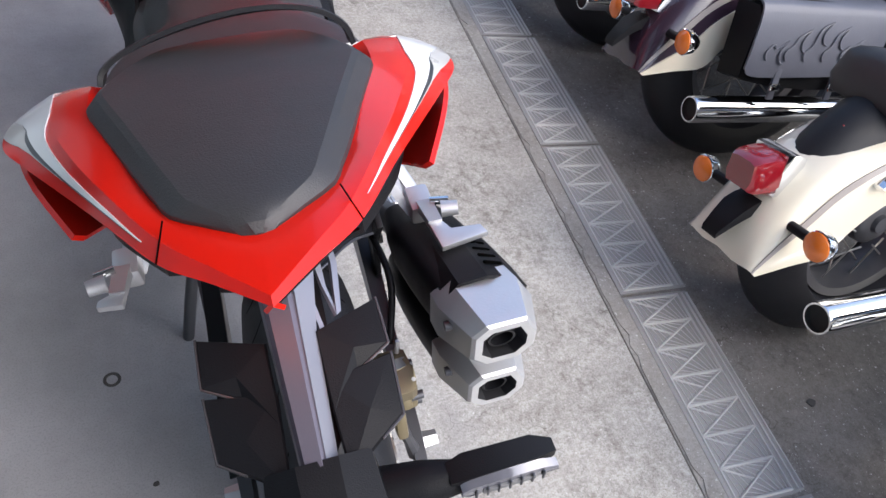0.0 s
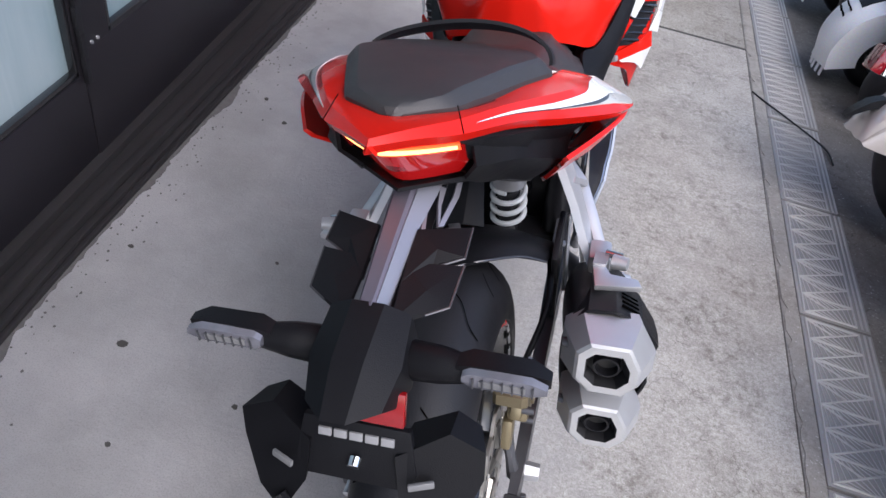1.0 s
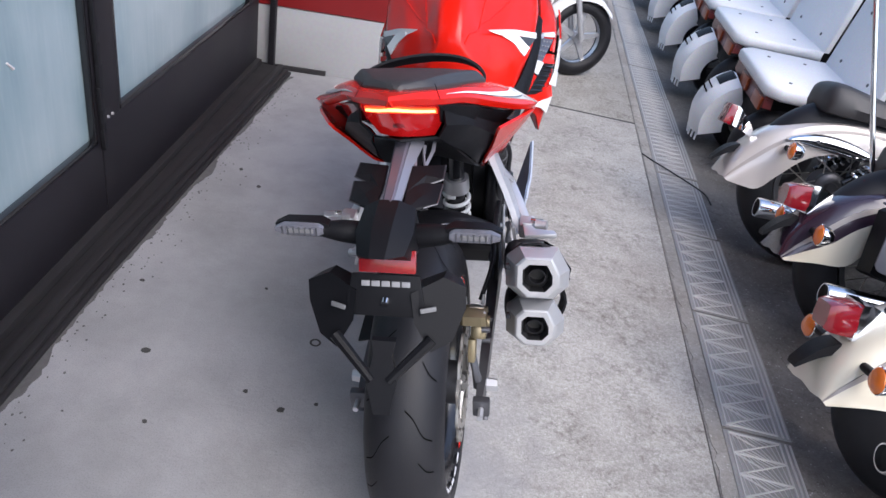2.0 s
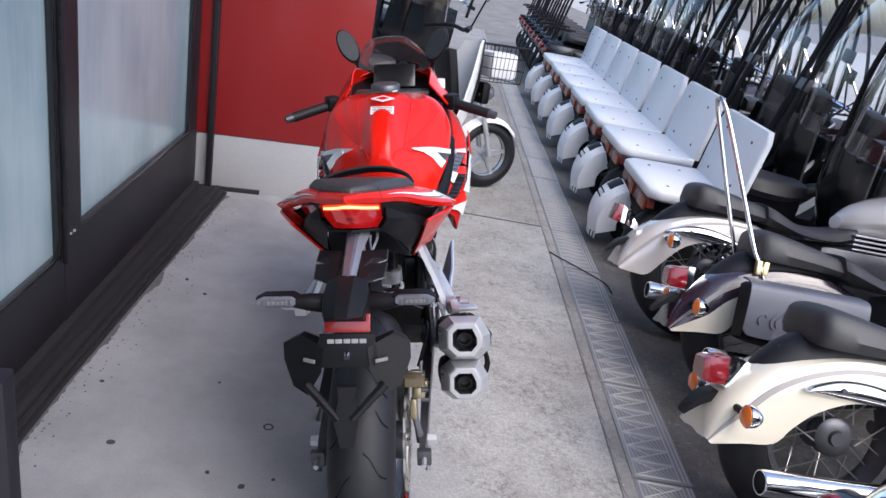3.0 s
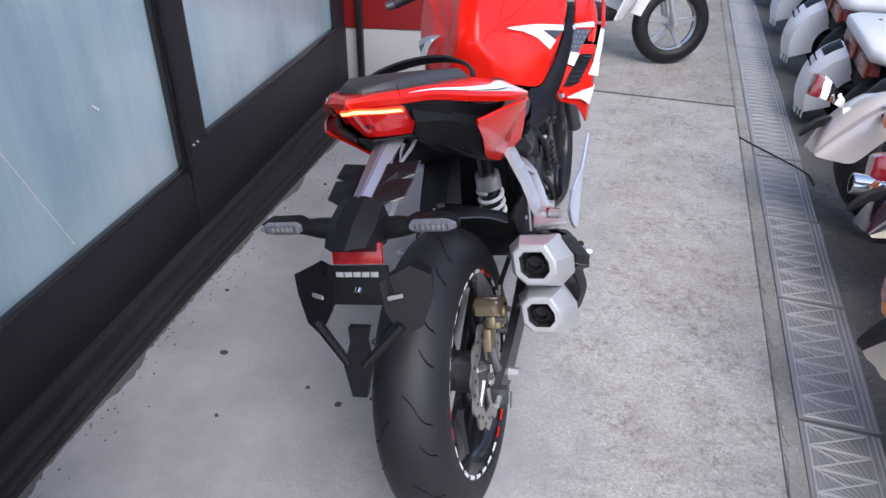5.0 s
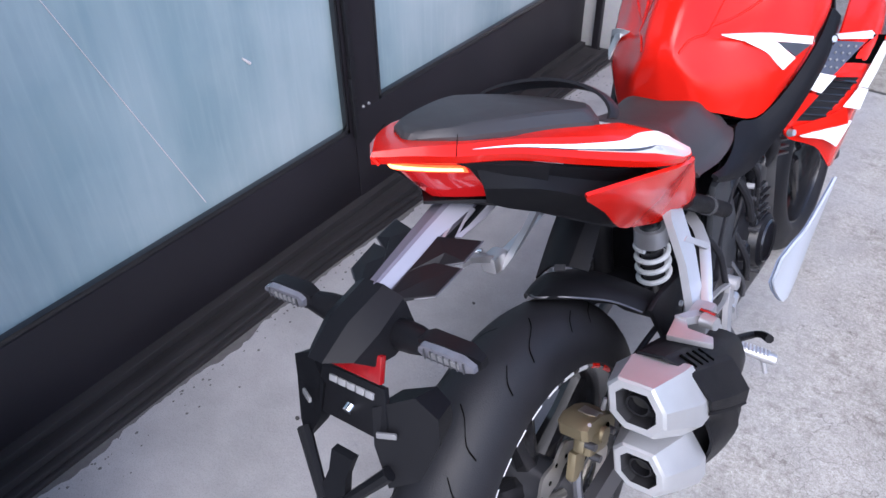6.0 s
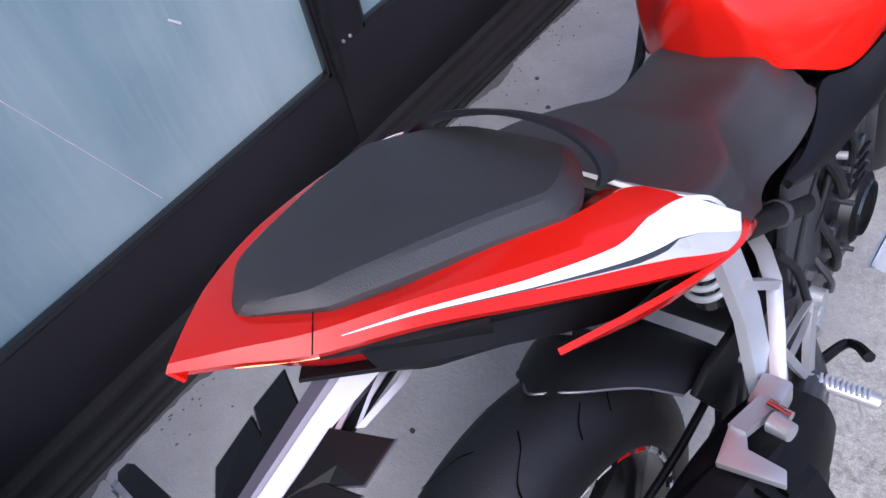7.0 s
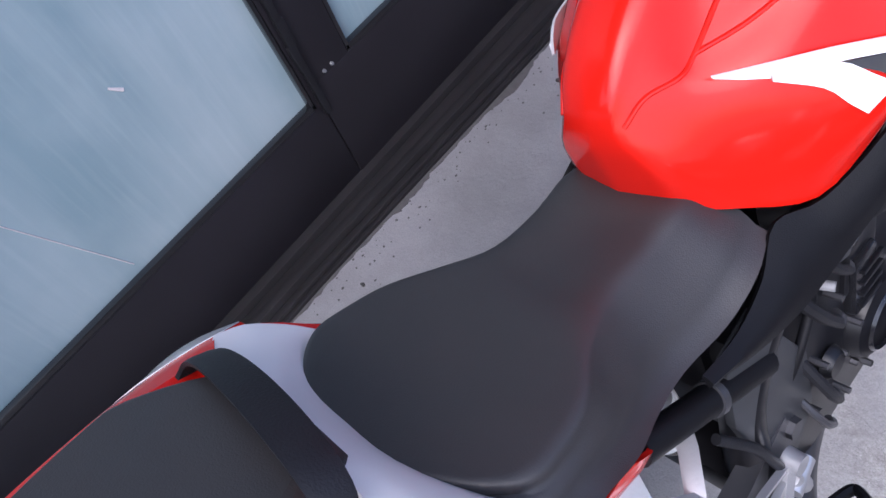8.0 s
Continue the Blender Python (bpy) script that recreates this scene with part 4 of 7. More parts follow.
part("pillion_seat", loft(bevel_sections([(-0.0855, 0.006, 0.982, 0.979, 0.9), (-0.08, 0.014, 0.987, 0.979, 0.8), (-0.066, 0.033, 0.989, 0.976, 0.76), (-0.05, 0.053, 0.9875, 0.972, 0.79), (-0.03, 0.062, 0.985, 0.967, 0.81), (0.0, 0.074, 0.979, 0.958, 0.83), (0.06, 0.096, 0.9655, 0.942, 0.86), (0.11, 0.1145, 0.951, 0.928, 0.875), (0.125, 0.117, 0.9465, 0.924, 0.875), (0.145, 0.111, 0.940, 0.917, 0.865), (0.175, 0.092, 0.931, 0.906, 0.86), (0.205, 0.068, 0.918, 0.896, 0.86), (0.214, 0.058, 0.908, 0.892, 0.9)]), 2), M_seat, bike, "black vinyl pillion seat", 17)
ribbon = []
for k in range(25):
    a = math.pi * k / 24
    up = math.sin(a)
    c = Vector((-0.110 * math.cos(a), 0.180 + 0.0234 * up ** 0.6, 0.9104 + 0.042 * up ** 1.05 * (0.75 - 0.25 * math.cos(a))))
    w = Vector((0.0, 0.0116 + 0.002 * up, -0.005 - 0.005 * up))
    n = Vector((-math.cos(a) * 0.7, 0.3 * up, 0.3 + 0.7 * up)).normalized() * 0.0022
    ribbon.append([c - w + n, c - w * 0.5 + n * 1.6, c + w * 0.5 + n * 1.6, c + w + n, c + w - n, c - w - n])
part("seat_strap", skin(bmesh.new(), ribbon, True, True), M_rubber, bike, "black woven grab strap across the seat", 50)


def flank_sections(spec):
    """Seat sections: dished top of half-width w, then a sloping flank down to half-width wb."""
    out = []
    for y, w, wb, zt, zb in spec:
        half = [(wb * 0.98, zb - 0.01), (wb, zb), (wb * 0.65 + w * 0.35, zb * 0.62 + zt * 0.38), (w * 0.85 + wb * 0.15, zt - 0.015), (w, zt - 0.006), (w - 0.012, zt - 0.001), (w * 0.5, zt - 0.001)]
        out.append([(-x, y, z) for x, z in half] + [(0, y, zt - 0.003)] + [(x, y, z) for x, z in reversed(half)])
    return out


part("rider_seat", loft(flank_sections([(0.22, 0.045, 0.057, 0.851, 0.84), (0.228, 0.065, 0.08, 0.851, 0.835), (0.243, 0.098, 0.112, 0.844, 0.822), (0.26, 0.123, 0.137, 0.836, 0.81), (0.282, 0.139, 0.154, 0.827, 0.796), (0.315, 0.138, 0.15, 0.818, 0.783), (0.355, 0.126, 0.14, 0.81, 0.755), (0.4, 0.093, 0.122, 0.804, 0.73), (0.45, 0.072, 0.111, 0.788, 0.712), (0.51, 0.07, 0.115, 0.779, 0.707), (0.56, 0.07, 0.116, 0.781, 0.718), (0.605, 0.064, 0.105, 0.768, 0.724)]), 4, 2), M_seat, bike, "black vinyl rider seat", 60)
part("seat_trim", sheet([[(-0.16, 0.2105, 0.8855), (-0.125, 0.2, 0.893), (-0.06, 0.205, 0.893), (0.0, 0.208, 0.892), (0.06, 0.205, 0.893), (0.125, 0.2, 0.893), (0.16, 0.2105, 0.8855)],
                         [(-0.166, 0.236, 0.866), (-0.125, 0.225, 0.872), (-0.06, 0.219, 0.875), (0.0, 0.219, 0.873), (0.06, 0.219, 0.875), (0.125, 0.225, 0.872), (0.166, 0.236, 0.866)],
                         [(-0.165, 0.262, 0.833), (-0.125, 0.248, 0.841), (-0.06, 0.232, 0.851), (0.0, 0.229, 0.851), (0.06, 0.232, 0.851), (0.125, 0.248, 0.841), (0.165, 0.262, 0.833)],
                         [(-0.157, 0.28, 0.806), (-0.12, 0.258, 0.816), (-0.06, 0.238, 0.828), (0.0, 0.236, 0.828), (0.06, 0.238, 0.828), (0.12, 0.258, 0.816), (0.157, 0.28, 0.806)]], 0.004, 3, 3), M_white, bike, "white trim behind the rider seat", 50)

# fuel tank: upright lines of its skin, from the middle of the rear round the right side to the middle of the front
TANK = [
    ((0.000, 0.560, 0.770), (0.000, 0.551, 0.819), (0.000, 0.548, 0.860), (0.000, 0.562, 0.900), (0.000, 0.606, 0.945), (0.000, 0.688, 0.987), (0.000, 0.789, 1.010)),
    ((0.032, 0.565, 0.768), (0.032, 0.556, 0.819), (0.023, 0.551, 0.860), (0.025, 0.567, 0.900), (0.024, 0.610, 0.944), (0.025, 0.690, 0.984), (0.030, 0.789, 1.008)),
    ((0.061, 0.574, 0.761), (0.058, 0.564, 0.816), (0.034, 0.560, 0.866), (0.039, 0.585, 0.898), (0.041, 0.627, 0.936), (0.043, 0.695, 0.972), (0.051, 0.785, 1.000)),
    ((0.095, 0.601, 0.746), (0.094, 0.604, 0.790), (0.087, 0.611, 0.838), (0.074, 0.615, 0.872), (0.064, 0.630, 0.893), (0.076, 0.703, 0.948), (0.082, 0.791, 0.990)),
    ((0.138, 0.655, 0.722), (0.143, 0.655, 0.78), (0.133, 0.657, 0.83), (0.116, 0.663, 0.872), (0.101, 0.69, 0.903), (0.108, 0.74, 0.948), (0.106, 0.80, 0.985)),
    ((0.162, 0.72, 0.752), (0.180, 0.722, 0.80), (0.17, 0.726, 0.845), (0.148, 0.738, 0.893), (0.143, 0.76, 0.932), (0.133, 0.79, 0.958), (0.12, 0.82, 0.984)),
    ((0.172, 0.78, 0.785), (0.192, 0.785, 0.83), (0.192, 0.79, 0.875), (0.180, 0.80, 0.92), (0.165, 0.81, 0.948), (0.146, 0.83, 0.972), (0.12, 0.85, 0.989)),
    ((0.165, 0.86, 0.83), (0.188, 0.868, 0.86), (0.190, 0.87, 0.90), (0.175, 0.87, 0.94), (0.160, 0.87, 0.96), (0.140, 0.875, 0.975), (0.11, 0.88, 0.988)),
    ((0.10, 0.95, 0.87), (0.115, 0.955, 0.89), (0.115, 0.955, 0.92), (0.108, 0.95, 0.94), (0.10, 0.945, 0.955), (0.09, 0.93, 0.968), (0.07, 0.91, 0.985)),
    ((0, 0.965, 0.87), (0, 0.97, 0.89), (0, 0.97, 0.92), (0, 0.965, 0.945), (0, 0.955, 0.955), (0, 0.94, 0.968), (0, 0.92, 0.985)),
]
upright = [spline(c, 3) for c in TANK]
half_rings = [spline([c[k] for c in upright], 4) for k in range(len(upright[0]))]
rings = [[tuple(q) for q in ring] + [(-q[0], q[1], q[2]) for q in reversed(ring[1:-1])] for ring in half_rings]
tank = part("fuel_tank", skin(bmesh.new(), rings, True, True), M_red, bike, "glossy red sculpted fuel tank", 32)
bm = bmesh.new()
for sx in (-1, 1):
    for line in (((6, 8), (8, 9), (10, 11), (12, 12), (14, 12), (16, 12), (18, 12)), ((12, 12), (12, 15), (12, 18), (12, 21), (12, 24))):
        tube([tuple(half_rings[i][j] * np.array((sx, 1, 1))) for i, j in line], 0.0024, 8, 5, bm)
part("tank_crease", bm, M_red, tank)
part("warning_label", B((0.0, 0.677, 0.9795), (0.068, 0.03, 0.003), 0.001, rot(33)), M_label, tank, "white printed warning label")
for k in range(4):
    part("label_line", B((0.0, 0.669 + 0.005 * k, 0.9763 + 0.0033 * k), (0.058, 0.0016, 0.002), 0, rot(33)), M_brown, tank)
part("tank_badge", prism([(-0.034, 0), (0, 0.014), (0.034, 0), (0, -0.014)], "z", 0.0, 0.003), M_label, tank, "pale diamond badge").matrix_local = pose(0, 0.716, 1.0045, 25)
part("tank_badge_core", prism([(-0.02, 0), (0, 0.008), (0.02, 0), (0, -0.008)], "z", 0.0, 0.0045), M_red, tank).matrix_local = pose(0, 0.716, 1.0045, 25)
part("filler_cap", lathe([(0.0, 0.006), (0.04, 0.006), (0.045, 0.0), (0.045, -0.01)], (0, 0.82, 1.026), "z", 28, closed=False), M_dark_alu, tank)
for s in (-1, 1):
    def g(rows):
        return [[(s * (x + 0.004), y - 0.003, z) for x, y, z in r] for r in rows]

    part("tank_flash", sheet(g([[(0.082, 0.619, 0.883), (0.083, 0.62, 0.881)], [(0.112, 0.65, 0.876), (0.113, 0.65, 0.862)], [(0.143, 0.687, 0.866), (0.144, 0.69, 0.851)], [(0.168, 0.722, 0.853), (0.168, 0.72, 0.84)], [(0.192, 0.76, 0.839), (0.192, 0.754, 0.827)]]), 0.003, 2, 2), M_white, tank, "white flash on the tank side")
    part("tank_flash", sheet(g([[(0.113, 0.65, 0.868), (0.113, 0.649, 0.861)], [(0.143, 0.689, 0.853), (0.138, 0.676, 0.836)], [(0.162, 0.706, 0.83), (0.152, 0.685, 0.815)], [(0.175, 0.716, 0.814), (0.163, 0.692, 0.8)]]), 0.003, 3, 2), M_white, tank, "white flash on the tank side")
    part("tank_flash_dark", sheet(g([[(0.148, 0.693, 0.849), (0.147, 0.692, 0.846)], [(0.17, 0.722, 0.839), (0.166, 0.71, 0.829)], [(0.191, 0.752, 0.827), (0.176, 0.718, 0.816)]]), 0.003, 2, 2), M_grey_decal, tank, "dark grey decal")
# side covers, fairing and trims
def fairing(s):
    def f(rows):
        return [[(s * x, y, z) for x, y, z in r] for r in rows]

    inner_edge = [(0.198, 0.86, 0.86), (0.192, 0.80, 0.812), (0.168, 0.72, 0.752), (0.143, 0.655, 0.722), (0.122, 0.61, 0.728), (0.131, 0.565, 0.702), (0.137, 0.51, 0.694), (0.138, 0.455, 0.703)]
    outer_edge = [(0.207, 0.88, 0.82), (0.204, 0.82, 0.768), (0.187, 0.74, 0.71), (0.168, 0.675, 0.672), (0.159, 0.625, 0.655), (0.155, 0.575, 0.652), (0.149, 0.515, 0.664), (0.143, 0.452, 0.69)]
    part("side_cover", sheet(f([[a, ((a[0] + b[0]) / 2 + 0.008, (a[1] + b[1]) / 2, (a[2] + b[2]) / 2 + 0.002), b] for a, b in zip(inner_edge, outer_edge)]), 0.006, 4, 2), M_black_plastic, bike, "matt black cover below tank and seat", 50)
    pan = part("side_fairing", sheet(f([[(0.162, 0.745, 0.665), (0.168, 0.755, 0.64), (0.2, 0.82, 0.6), (0.21, 0.868, 0.55)],
                                        [(0.185, 0.8, 0.71), (0.215, 0.82, 0.655), (0.226, 0.86, 0.605), (0.213, 0.9, 0.52)],
                                        [(0.205, 0.88, 0.78), (0.24, 0.9, 0.7), (0.238, 0.95, 0.62), (0.205, 0.97, 0.5)],
                                        [(0.2, 1.0, 0.88), (0.25, 1.05, 0.8), (0.225, 1.1, 0.66), (0.18, 1.1, 0.5)],
                                        [(0.15, 1.16, 0.97), (0.2, 1.22, 0.85), (0.17, 1.28, 0.7), (0.13, 1.22, 0.52)]]), 0.005, 3, 3), M_red, bike, "red side fairing with vents and white stripes")
    def panel(name, quads, material, lift=0.004, label=""):
        """A flat piece on the fairing, given by rows of edge points, lifted off its skin."""
        return part(name, sheet(f([[(x + lift, y - lift * 0.6, z + lift * 0.5) for x, y, z in r] for r in quads]), 0.004, 2, 2), material, pan, label)

    panel("fairing_strip", [[(0.155, 0.725, 0.685), (0.166, 0.753, 0.668)], [(0.178, 0.765, 0.733), (0.194, 0.812, 0.709)]], M_red)
    panel("strip_band", [[(0.179, 0.768, 0.738), (0.196, 0.816, 0.711)], [(0.188, 0.8, 0.757), (0.21, 0.852, 0.733)]], M_white, 0.005, "white band")
    dots = panel("dotted_panel", [[(0.188, 0.8, 0.757), (0.21, 0.854, 0.734)], [(0.196, 0.835, 0.776), (0.224, 0.9, 0.752)], [(0.205, 0.868, 0.795), (0.238, 0.945, 0.769)]], M_grey_panel, 0.004, "blue-grey dotted panel")
    for i in range(4):
        for j in range(3):
            a, b = (i + 0.7) / 4.6, (j + 0.8) / 3.6
            x = 0.188 + 0.017 * a + (0.022 + 0.011 * a) * b
            part("dot", B((s * (x + 0.008), 0.8 + 0.068 * a + (0.054 + 0.023 * a) * b - 0.004, 0.757 + 0.038 * a - (0.023 + 0.003 * a) * b + 0.006), (0.003, 0.0045, 0.003), 0.0005, rot(20, 0, -s * 25)), M_badge, dots)
    vent = panel("fairing_vent", [[(0.172, 0.764, 0.673), (0.206, 0.807, 0.661)], [(0.194, 0.814, 0.709), (0.228, 0.855, 0.688)], [(0.211, 0.853, 0.731), (0.242, 0.914, 0.711)]], M_black_plastic, 0.003, "black slatted vent")
    for k in range(6):
        t = (k + 0.6) / 6.5
        a, b = (0.172 + 0.039 * t, 0.764 + 0.089 * t, 0.673 + 0.058 * t), (0.206 + 0.036 * t, 0.807 + 0.107 * t, 0.661 + 0.05 * t)
        part("vent_slat", R((s * (a[0] + 0.007), a[1] + 0.008, a[2] + 0.003), (s * (b[0] + 0.007), b[1] - 0.004, b[2] + 0.003), 0.0028, 0.0028, 6), M_black_gloss, vent)
    panel("vent_ledge", [[(0.206, 0.845, 0.734), (0.215, 0.86, 0.728)], [(0.24, 0.925, 0.722), (0.243, 0.92, 0.708)]], M_red, 0.006)
    # Closed black panel lifted off the skin, painting the dark of an opening.
    panel("upper_opening", [[(0.221, 0.887, 0.748), (0.25, 0.96, 0.722)], [(0.245, 0.985, 0.772), (0.256, 1.05, 0.752)]], M_recess_shade, 0.004, "flat black panel standing in for the shaded side opening")
    panel("fairing_stripe", [[(0.205, 0.852, 0.811), (0.206, 0.868, 0.797)], [(0.224, 0.93, 0.792), (0.224, 0.926, 0.78)], [(0.24, 1.003, 0.774), (0.24, 0.978, 0.765)]], M_white, 0.008, "white stripe")
    panel("outer_rail", [[(0.243, 0.905, 0.694), (0.25, 0.935, 0.68)], [(0.25, 0.96, 0.72), (0.255, 0.985, 0.7)], [(0.256, 1.014, 0.748), (0.259, 1.05, 0.735)]], M_white, 0.009, "white outer rail")
    panel("outer_rail", [[(0.256, 1.02, 0.751), (0.26, 1.056, 0.738)], [(0.25, 1.15, 0.8), (0.255, 1.17, 0.78)]], M_red, 0.009)
    panel("rail_band", [[(0.23, 0.857, 0.669), (0.246, 0.91, 0.645)], [(0.244, 0.905, 0.692), (0.251, 0.94, 0.676)]], M_white, 0.009, "white band")
    panel("lower_ledge", [[(0.166, 0.755, 0.664), (0.172, 0.762, 0.645)], [(0.2, 0.81, 0.662), (0.21, 0.82, 0.638)], [(0.231, 0.86, 0.668), (0.236, 0.87, 0.632)]], M_red, 0.007)
    panel("lower_wedge", [[(0.179, 0.768, 0.642), (0.181, 0.77, 0.64)], [(0.214, 0.82, 0.64), (0.207, 0.818, 0.618)], [(0.238, 0.89, 0.63), (0.222, 0.86, 0.585)]], M_white, 0.006, "white wedge below the bolt")
    part("fairing_bolt", R((s * 0.17, 0.752, 0.654), (s * 0.18, 0.748, 0.657), 0.008, 0.006, 12), M_alu, pan)
    part("trim_bolt", R((s * 0.203, 0.842, 0.806), (s * 0.212, 0.836, 0.81), 0.007, 0.006, 12), M_alu, pan)
    part("upper_fairing", sheet(f([[(0.13, 1.0, 1.0), (0.19, 1.0, 0.93)], [(0.13, 1.15, 1.03), (0.2, 1.15, 0.92)], [(0.08, 1.32, 0.98), (0.12, 1.36, 0.84)]]), 0.005, 3, 3), M_red, bike)
    part("belly_pan", sheet(f([[(0.192, 0.7, 0.4), (0.178, 0.7, 0.34)], [(0.195, 0.77, 0.4), (0.168, 0.77, 0.26)], [(0.2, 0.85, 0.4), (0.17, 0.85, 0.2)], [(0.2, 1.05, 0.42), (0.15, 1.1, 0.22)]]), 0.005, 3, 3), M_blue_pale, bike, "pale blue-white lower fairing")
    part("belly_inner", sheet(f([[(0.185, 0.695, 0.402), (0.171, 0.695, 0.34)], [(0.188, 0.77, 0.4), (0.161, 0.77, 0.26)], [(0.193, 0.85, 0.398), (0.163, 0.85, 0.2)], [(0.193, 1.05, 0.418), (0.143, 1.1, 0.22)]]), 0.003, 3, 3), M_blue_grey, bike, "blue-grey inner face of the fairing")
    part("main_frame", tube([(s * 0.11, 0.5, 0.42), (s * 0.11, 0.52, 0.54), (s * 0.112, 0.6, 0.63), (s * 0.12, 0.8, 0.72), (s * 0.09, 1.02, 0.84)], [0.028, 0.024, 0.022, 0.022, 0.03], 10), M_engine, bike, "grey steel frame tube")
    # hanger of the passenger peg
    def bar(pts, w, th):
        """A flat alloy bar through points; w: half-width along the bike, th: half-thickness across it."""
        return loft([[(s * (x - th), y - w, z - w * 0.25), (s * (x + th), y - w, z - w * 0.25), (s * (x + th), y + w, z + w * 0.25), (s * (x - th), y + w, z + w * 0.25)] for x, y, z in pts], 1)

    h = part("peg_hanger", bar([(0.11, 0.355, 0.71), (0.116, 0.345, 0.688), (0.148, 0.327, 0.62), (0.172, 0.297, 0.567), (0.186, 0.282, 0.545)], 0.018, 0.007), M_alu, bike, "polished aluminium footpeg hanger")
    part("hanger_strut", bar([(0.106, 0.438, 0.628), (0.13, 0.415, 0.622), (0.155, 0.383, 0.61), (0.178, 0.335, 0.583), (0.199, 0.284, 0.556)], 0.008, 0.006), M_alu, h)
    part("hanger_web", bar([(0.138, 0.335, 0.648), (0.148, 0.358, 0.63), (0.157, 0.381, 0.611)], 0.006, 0.006), M_alu, h)
    part("peg_bracket", B((s * 0.197, 0.268, 0.556), (0.034, 0.046, 0.034), 0.007), M_alu, h)
    part("peg_link", loft([[(s * 0.19, 0.262, 0.572), (s * 0.212, 0.262, 0.572), (s * 0.212, 0.262, 0.555), (s * 0.19, 0.262, 0.555)], [(s * 0.188, 0.19, 0.61), (s * 0.206, 0.19, 0.61), (s * 0.206, 0.19, 0.598), (s * 0.188, 0.19, 0.598)]], 1), M_alu, h)
    part("folded_peg", prism([(0.188, 0.192), (0.206, 0.192), (0.214, 0.176), (0.252, 0.172), (0.258, 0.157), (0.194, 0.148)] if s > 0 else [(-0.192, 0.172), (-0.222, 0.176), (-0.22, 0.186), (-0.206, 0.192), (-0.188, 0.192)], "z", 0.596, 0.606, 0.002), M_alu, h, "folded alloy passenger peg")
    part("peg_knob", R((s * 0.216, 0.226, 0.586), (s * 0.238, 0.221, 0.588), 0.012, 0.01, 14), M_alu, h)
    part("peg_spring", R((s * 0.205, 0.245, 0.585), (s * 0.23, 0.24, 0.585), 0.006, 0.006, 10), M_chrome, h)
    hp = part("heel_plate", bar([(0.154, 0.51, 0.452), (0.16, 0.485, 0.42), (0.17, 0.455, 0.378), (0.176, 0.44, 0.355)], 0.011, 0.005), M_alu, bike, "cut-out alloy heel plate")
    part("heel_brace", bar([(0.154, 0.5, 0.455), (0.158, 0.45, 0.478), (0.164, 0.385, 0.5)], 0.006, 0.004), M_alu, hp)
    part("heel_brace", bar([(0.174, 0.44, 0.37), (0.17, 0.415, 0.42), (0.164, 0.382, 0.49)], 0.006, 0.004), M_alu, hp)
    part("heel_brace", bar([(0.156, 0.49, 0.44), (0.162, 0.45, 0.445), (0.166, 0.41, 0.455)], 0.005, 0.004), M_alu, hp)
    part("heel_boss", R((s * 0.148, 0.515, 0.452), (s * 0.168, 0.515, 0.452), 0.014, 0.013, 16), M_alu, hp)
    peg = part("rider_peg", R((s * 0.176, 0.44, 0.368), (s * 0.26, 0.456, 0.348), 0.0095, 0.0105, 12), M_alu, bike, "knurled alloy footpeg")
    for k in range(10):
        t = 0.18 + 0.075 * k
        part("peg_tooth", B((s * (0.176 + 0.084 * t), 0.44 + 0.016 * t, 0.3785 - 0.02 * t), (0.004, 0.017, 0.004), 0.001, rot(0, s * 13, s * 10)), M_alu, peg)
    part("peg_feeler", R((s * 0.236, 0.452, 0.352), (s * 0.246, 0.448, 0.318), 0.0045, 0.004, 8), M_alu, peg)
    part("foot_lever", tube([(s * 0.165, 0.5, 0.335), (s * 0.172, 0.54, 0.31), (s * 0.18, 0.576, 0.292), (s * 0.2, 0.582, 0.292)] if s < 0 else [(0.165, 0.44, 0.36), (0.17, 0.5, 0.33), (0.18, 0.572, 0.294), (0.2, 0.568, 0.305), (0.222, 0.545, 0.318)], [0.008, 0.008, 0.007, 0.009], 8), M_black_plastic, bike)


fairing(1)
fairing(-1)
for s in (-1, 1):
    tb = part("frame_tube", R((s * 0.126, 0.37, 0.696), (s * 0.125, 0.548, 0.584), 0.0155, 0.0155), M_black_plastic, bike, "black frame tube")
    part("tube_collar", R((s * 0.1255, 0.462, 0.638), (s * 0.1255, 0.47, 0.633), 0.018, 0.018, 16), M_dark_alu, tb)

# rear shock
spr = bmesh.new()
pts = []
top, bot = Vector((0.022, 0.455, 0.64)), Vector((0.02, 0.48, 0.42))
axv = (bot - top)
u = axv.cross(Vector((1, 0, 0))).normalized()
v = axv.cross(u).normalized()
for k in range(97):
    t = k / 96
    a = 2 * math.pi * 3.6 * t
    pts.append(tuple(top + axv * (0.48 + 0.42 * t) + (u * math.cos(a) + v * math.sin(a)) * 0.03))
shock = part("shock_body", R(top, bot, 0.02, 0.022, 18), M_black_gloss, bike)
part("spring", tube(pts, 0.0052, 8, 1, spr), M_spring, shock, "white coil spring")
part("shock_collar", R(top + axv * 0.3, top + axv * 0.46, 0.03, 0.032, 20), M_alu, shock)

# engine and inner dark parts
eng = part("engine_block", B((0, 0.72, 0.42), (0.24, 0.34, 0.3), 0.03), M_engine, bike, "dark grey engine")
part("clutch_cover", lathe([(0.0, 0.022), (0.046, 0.022), (0.058, 0.016), (0.064, 0.0)], (0.12, 0.76, 0.4), "x", 32, closed=False), M_engine, eng)
part("cover_ring", lathe([(0.04, 0.0), (0.0435, 0.004), (0.047, 0.0)], (0.142, 0.76, 0.4), "x", 32), M_black_gloss, eng)
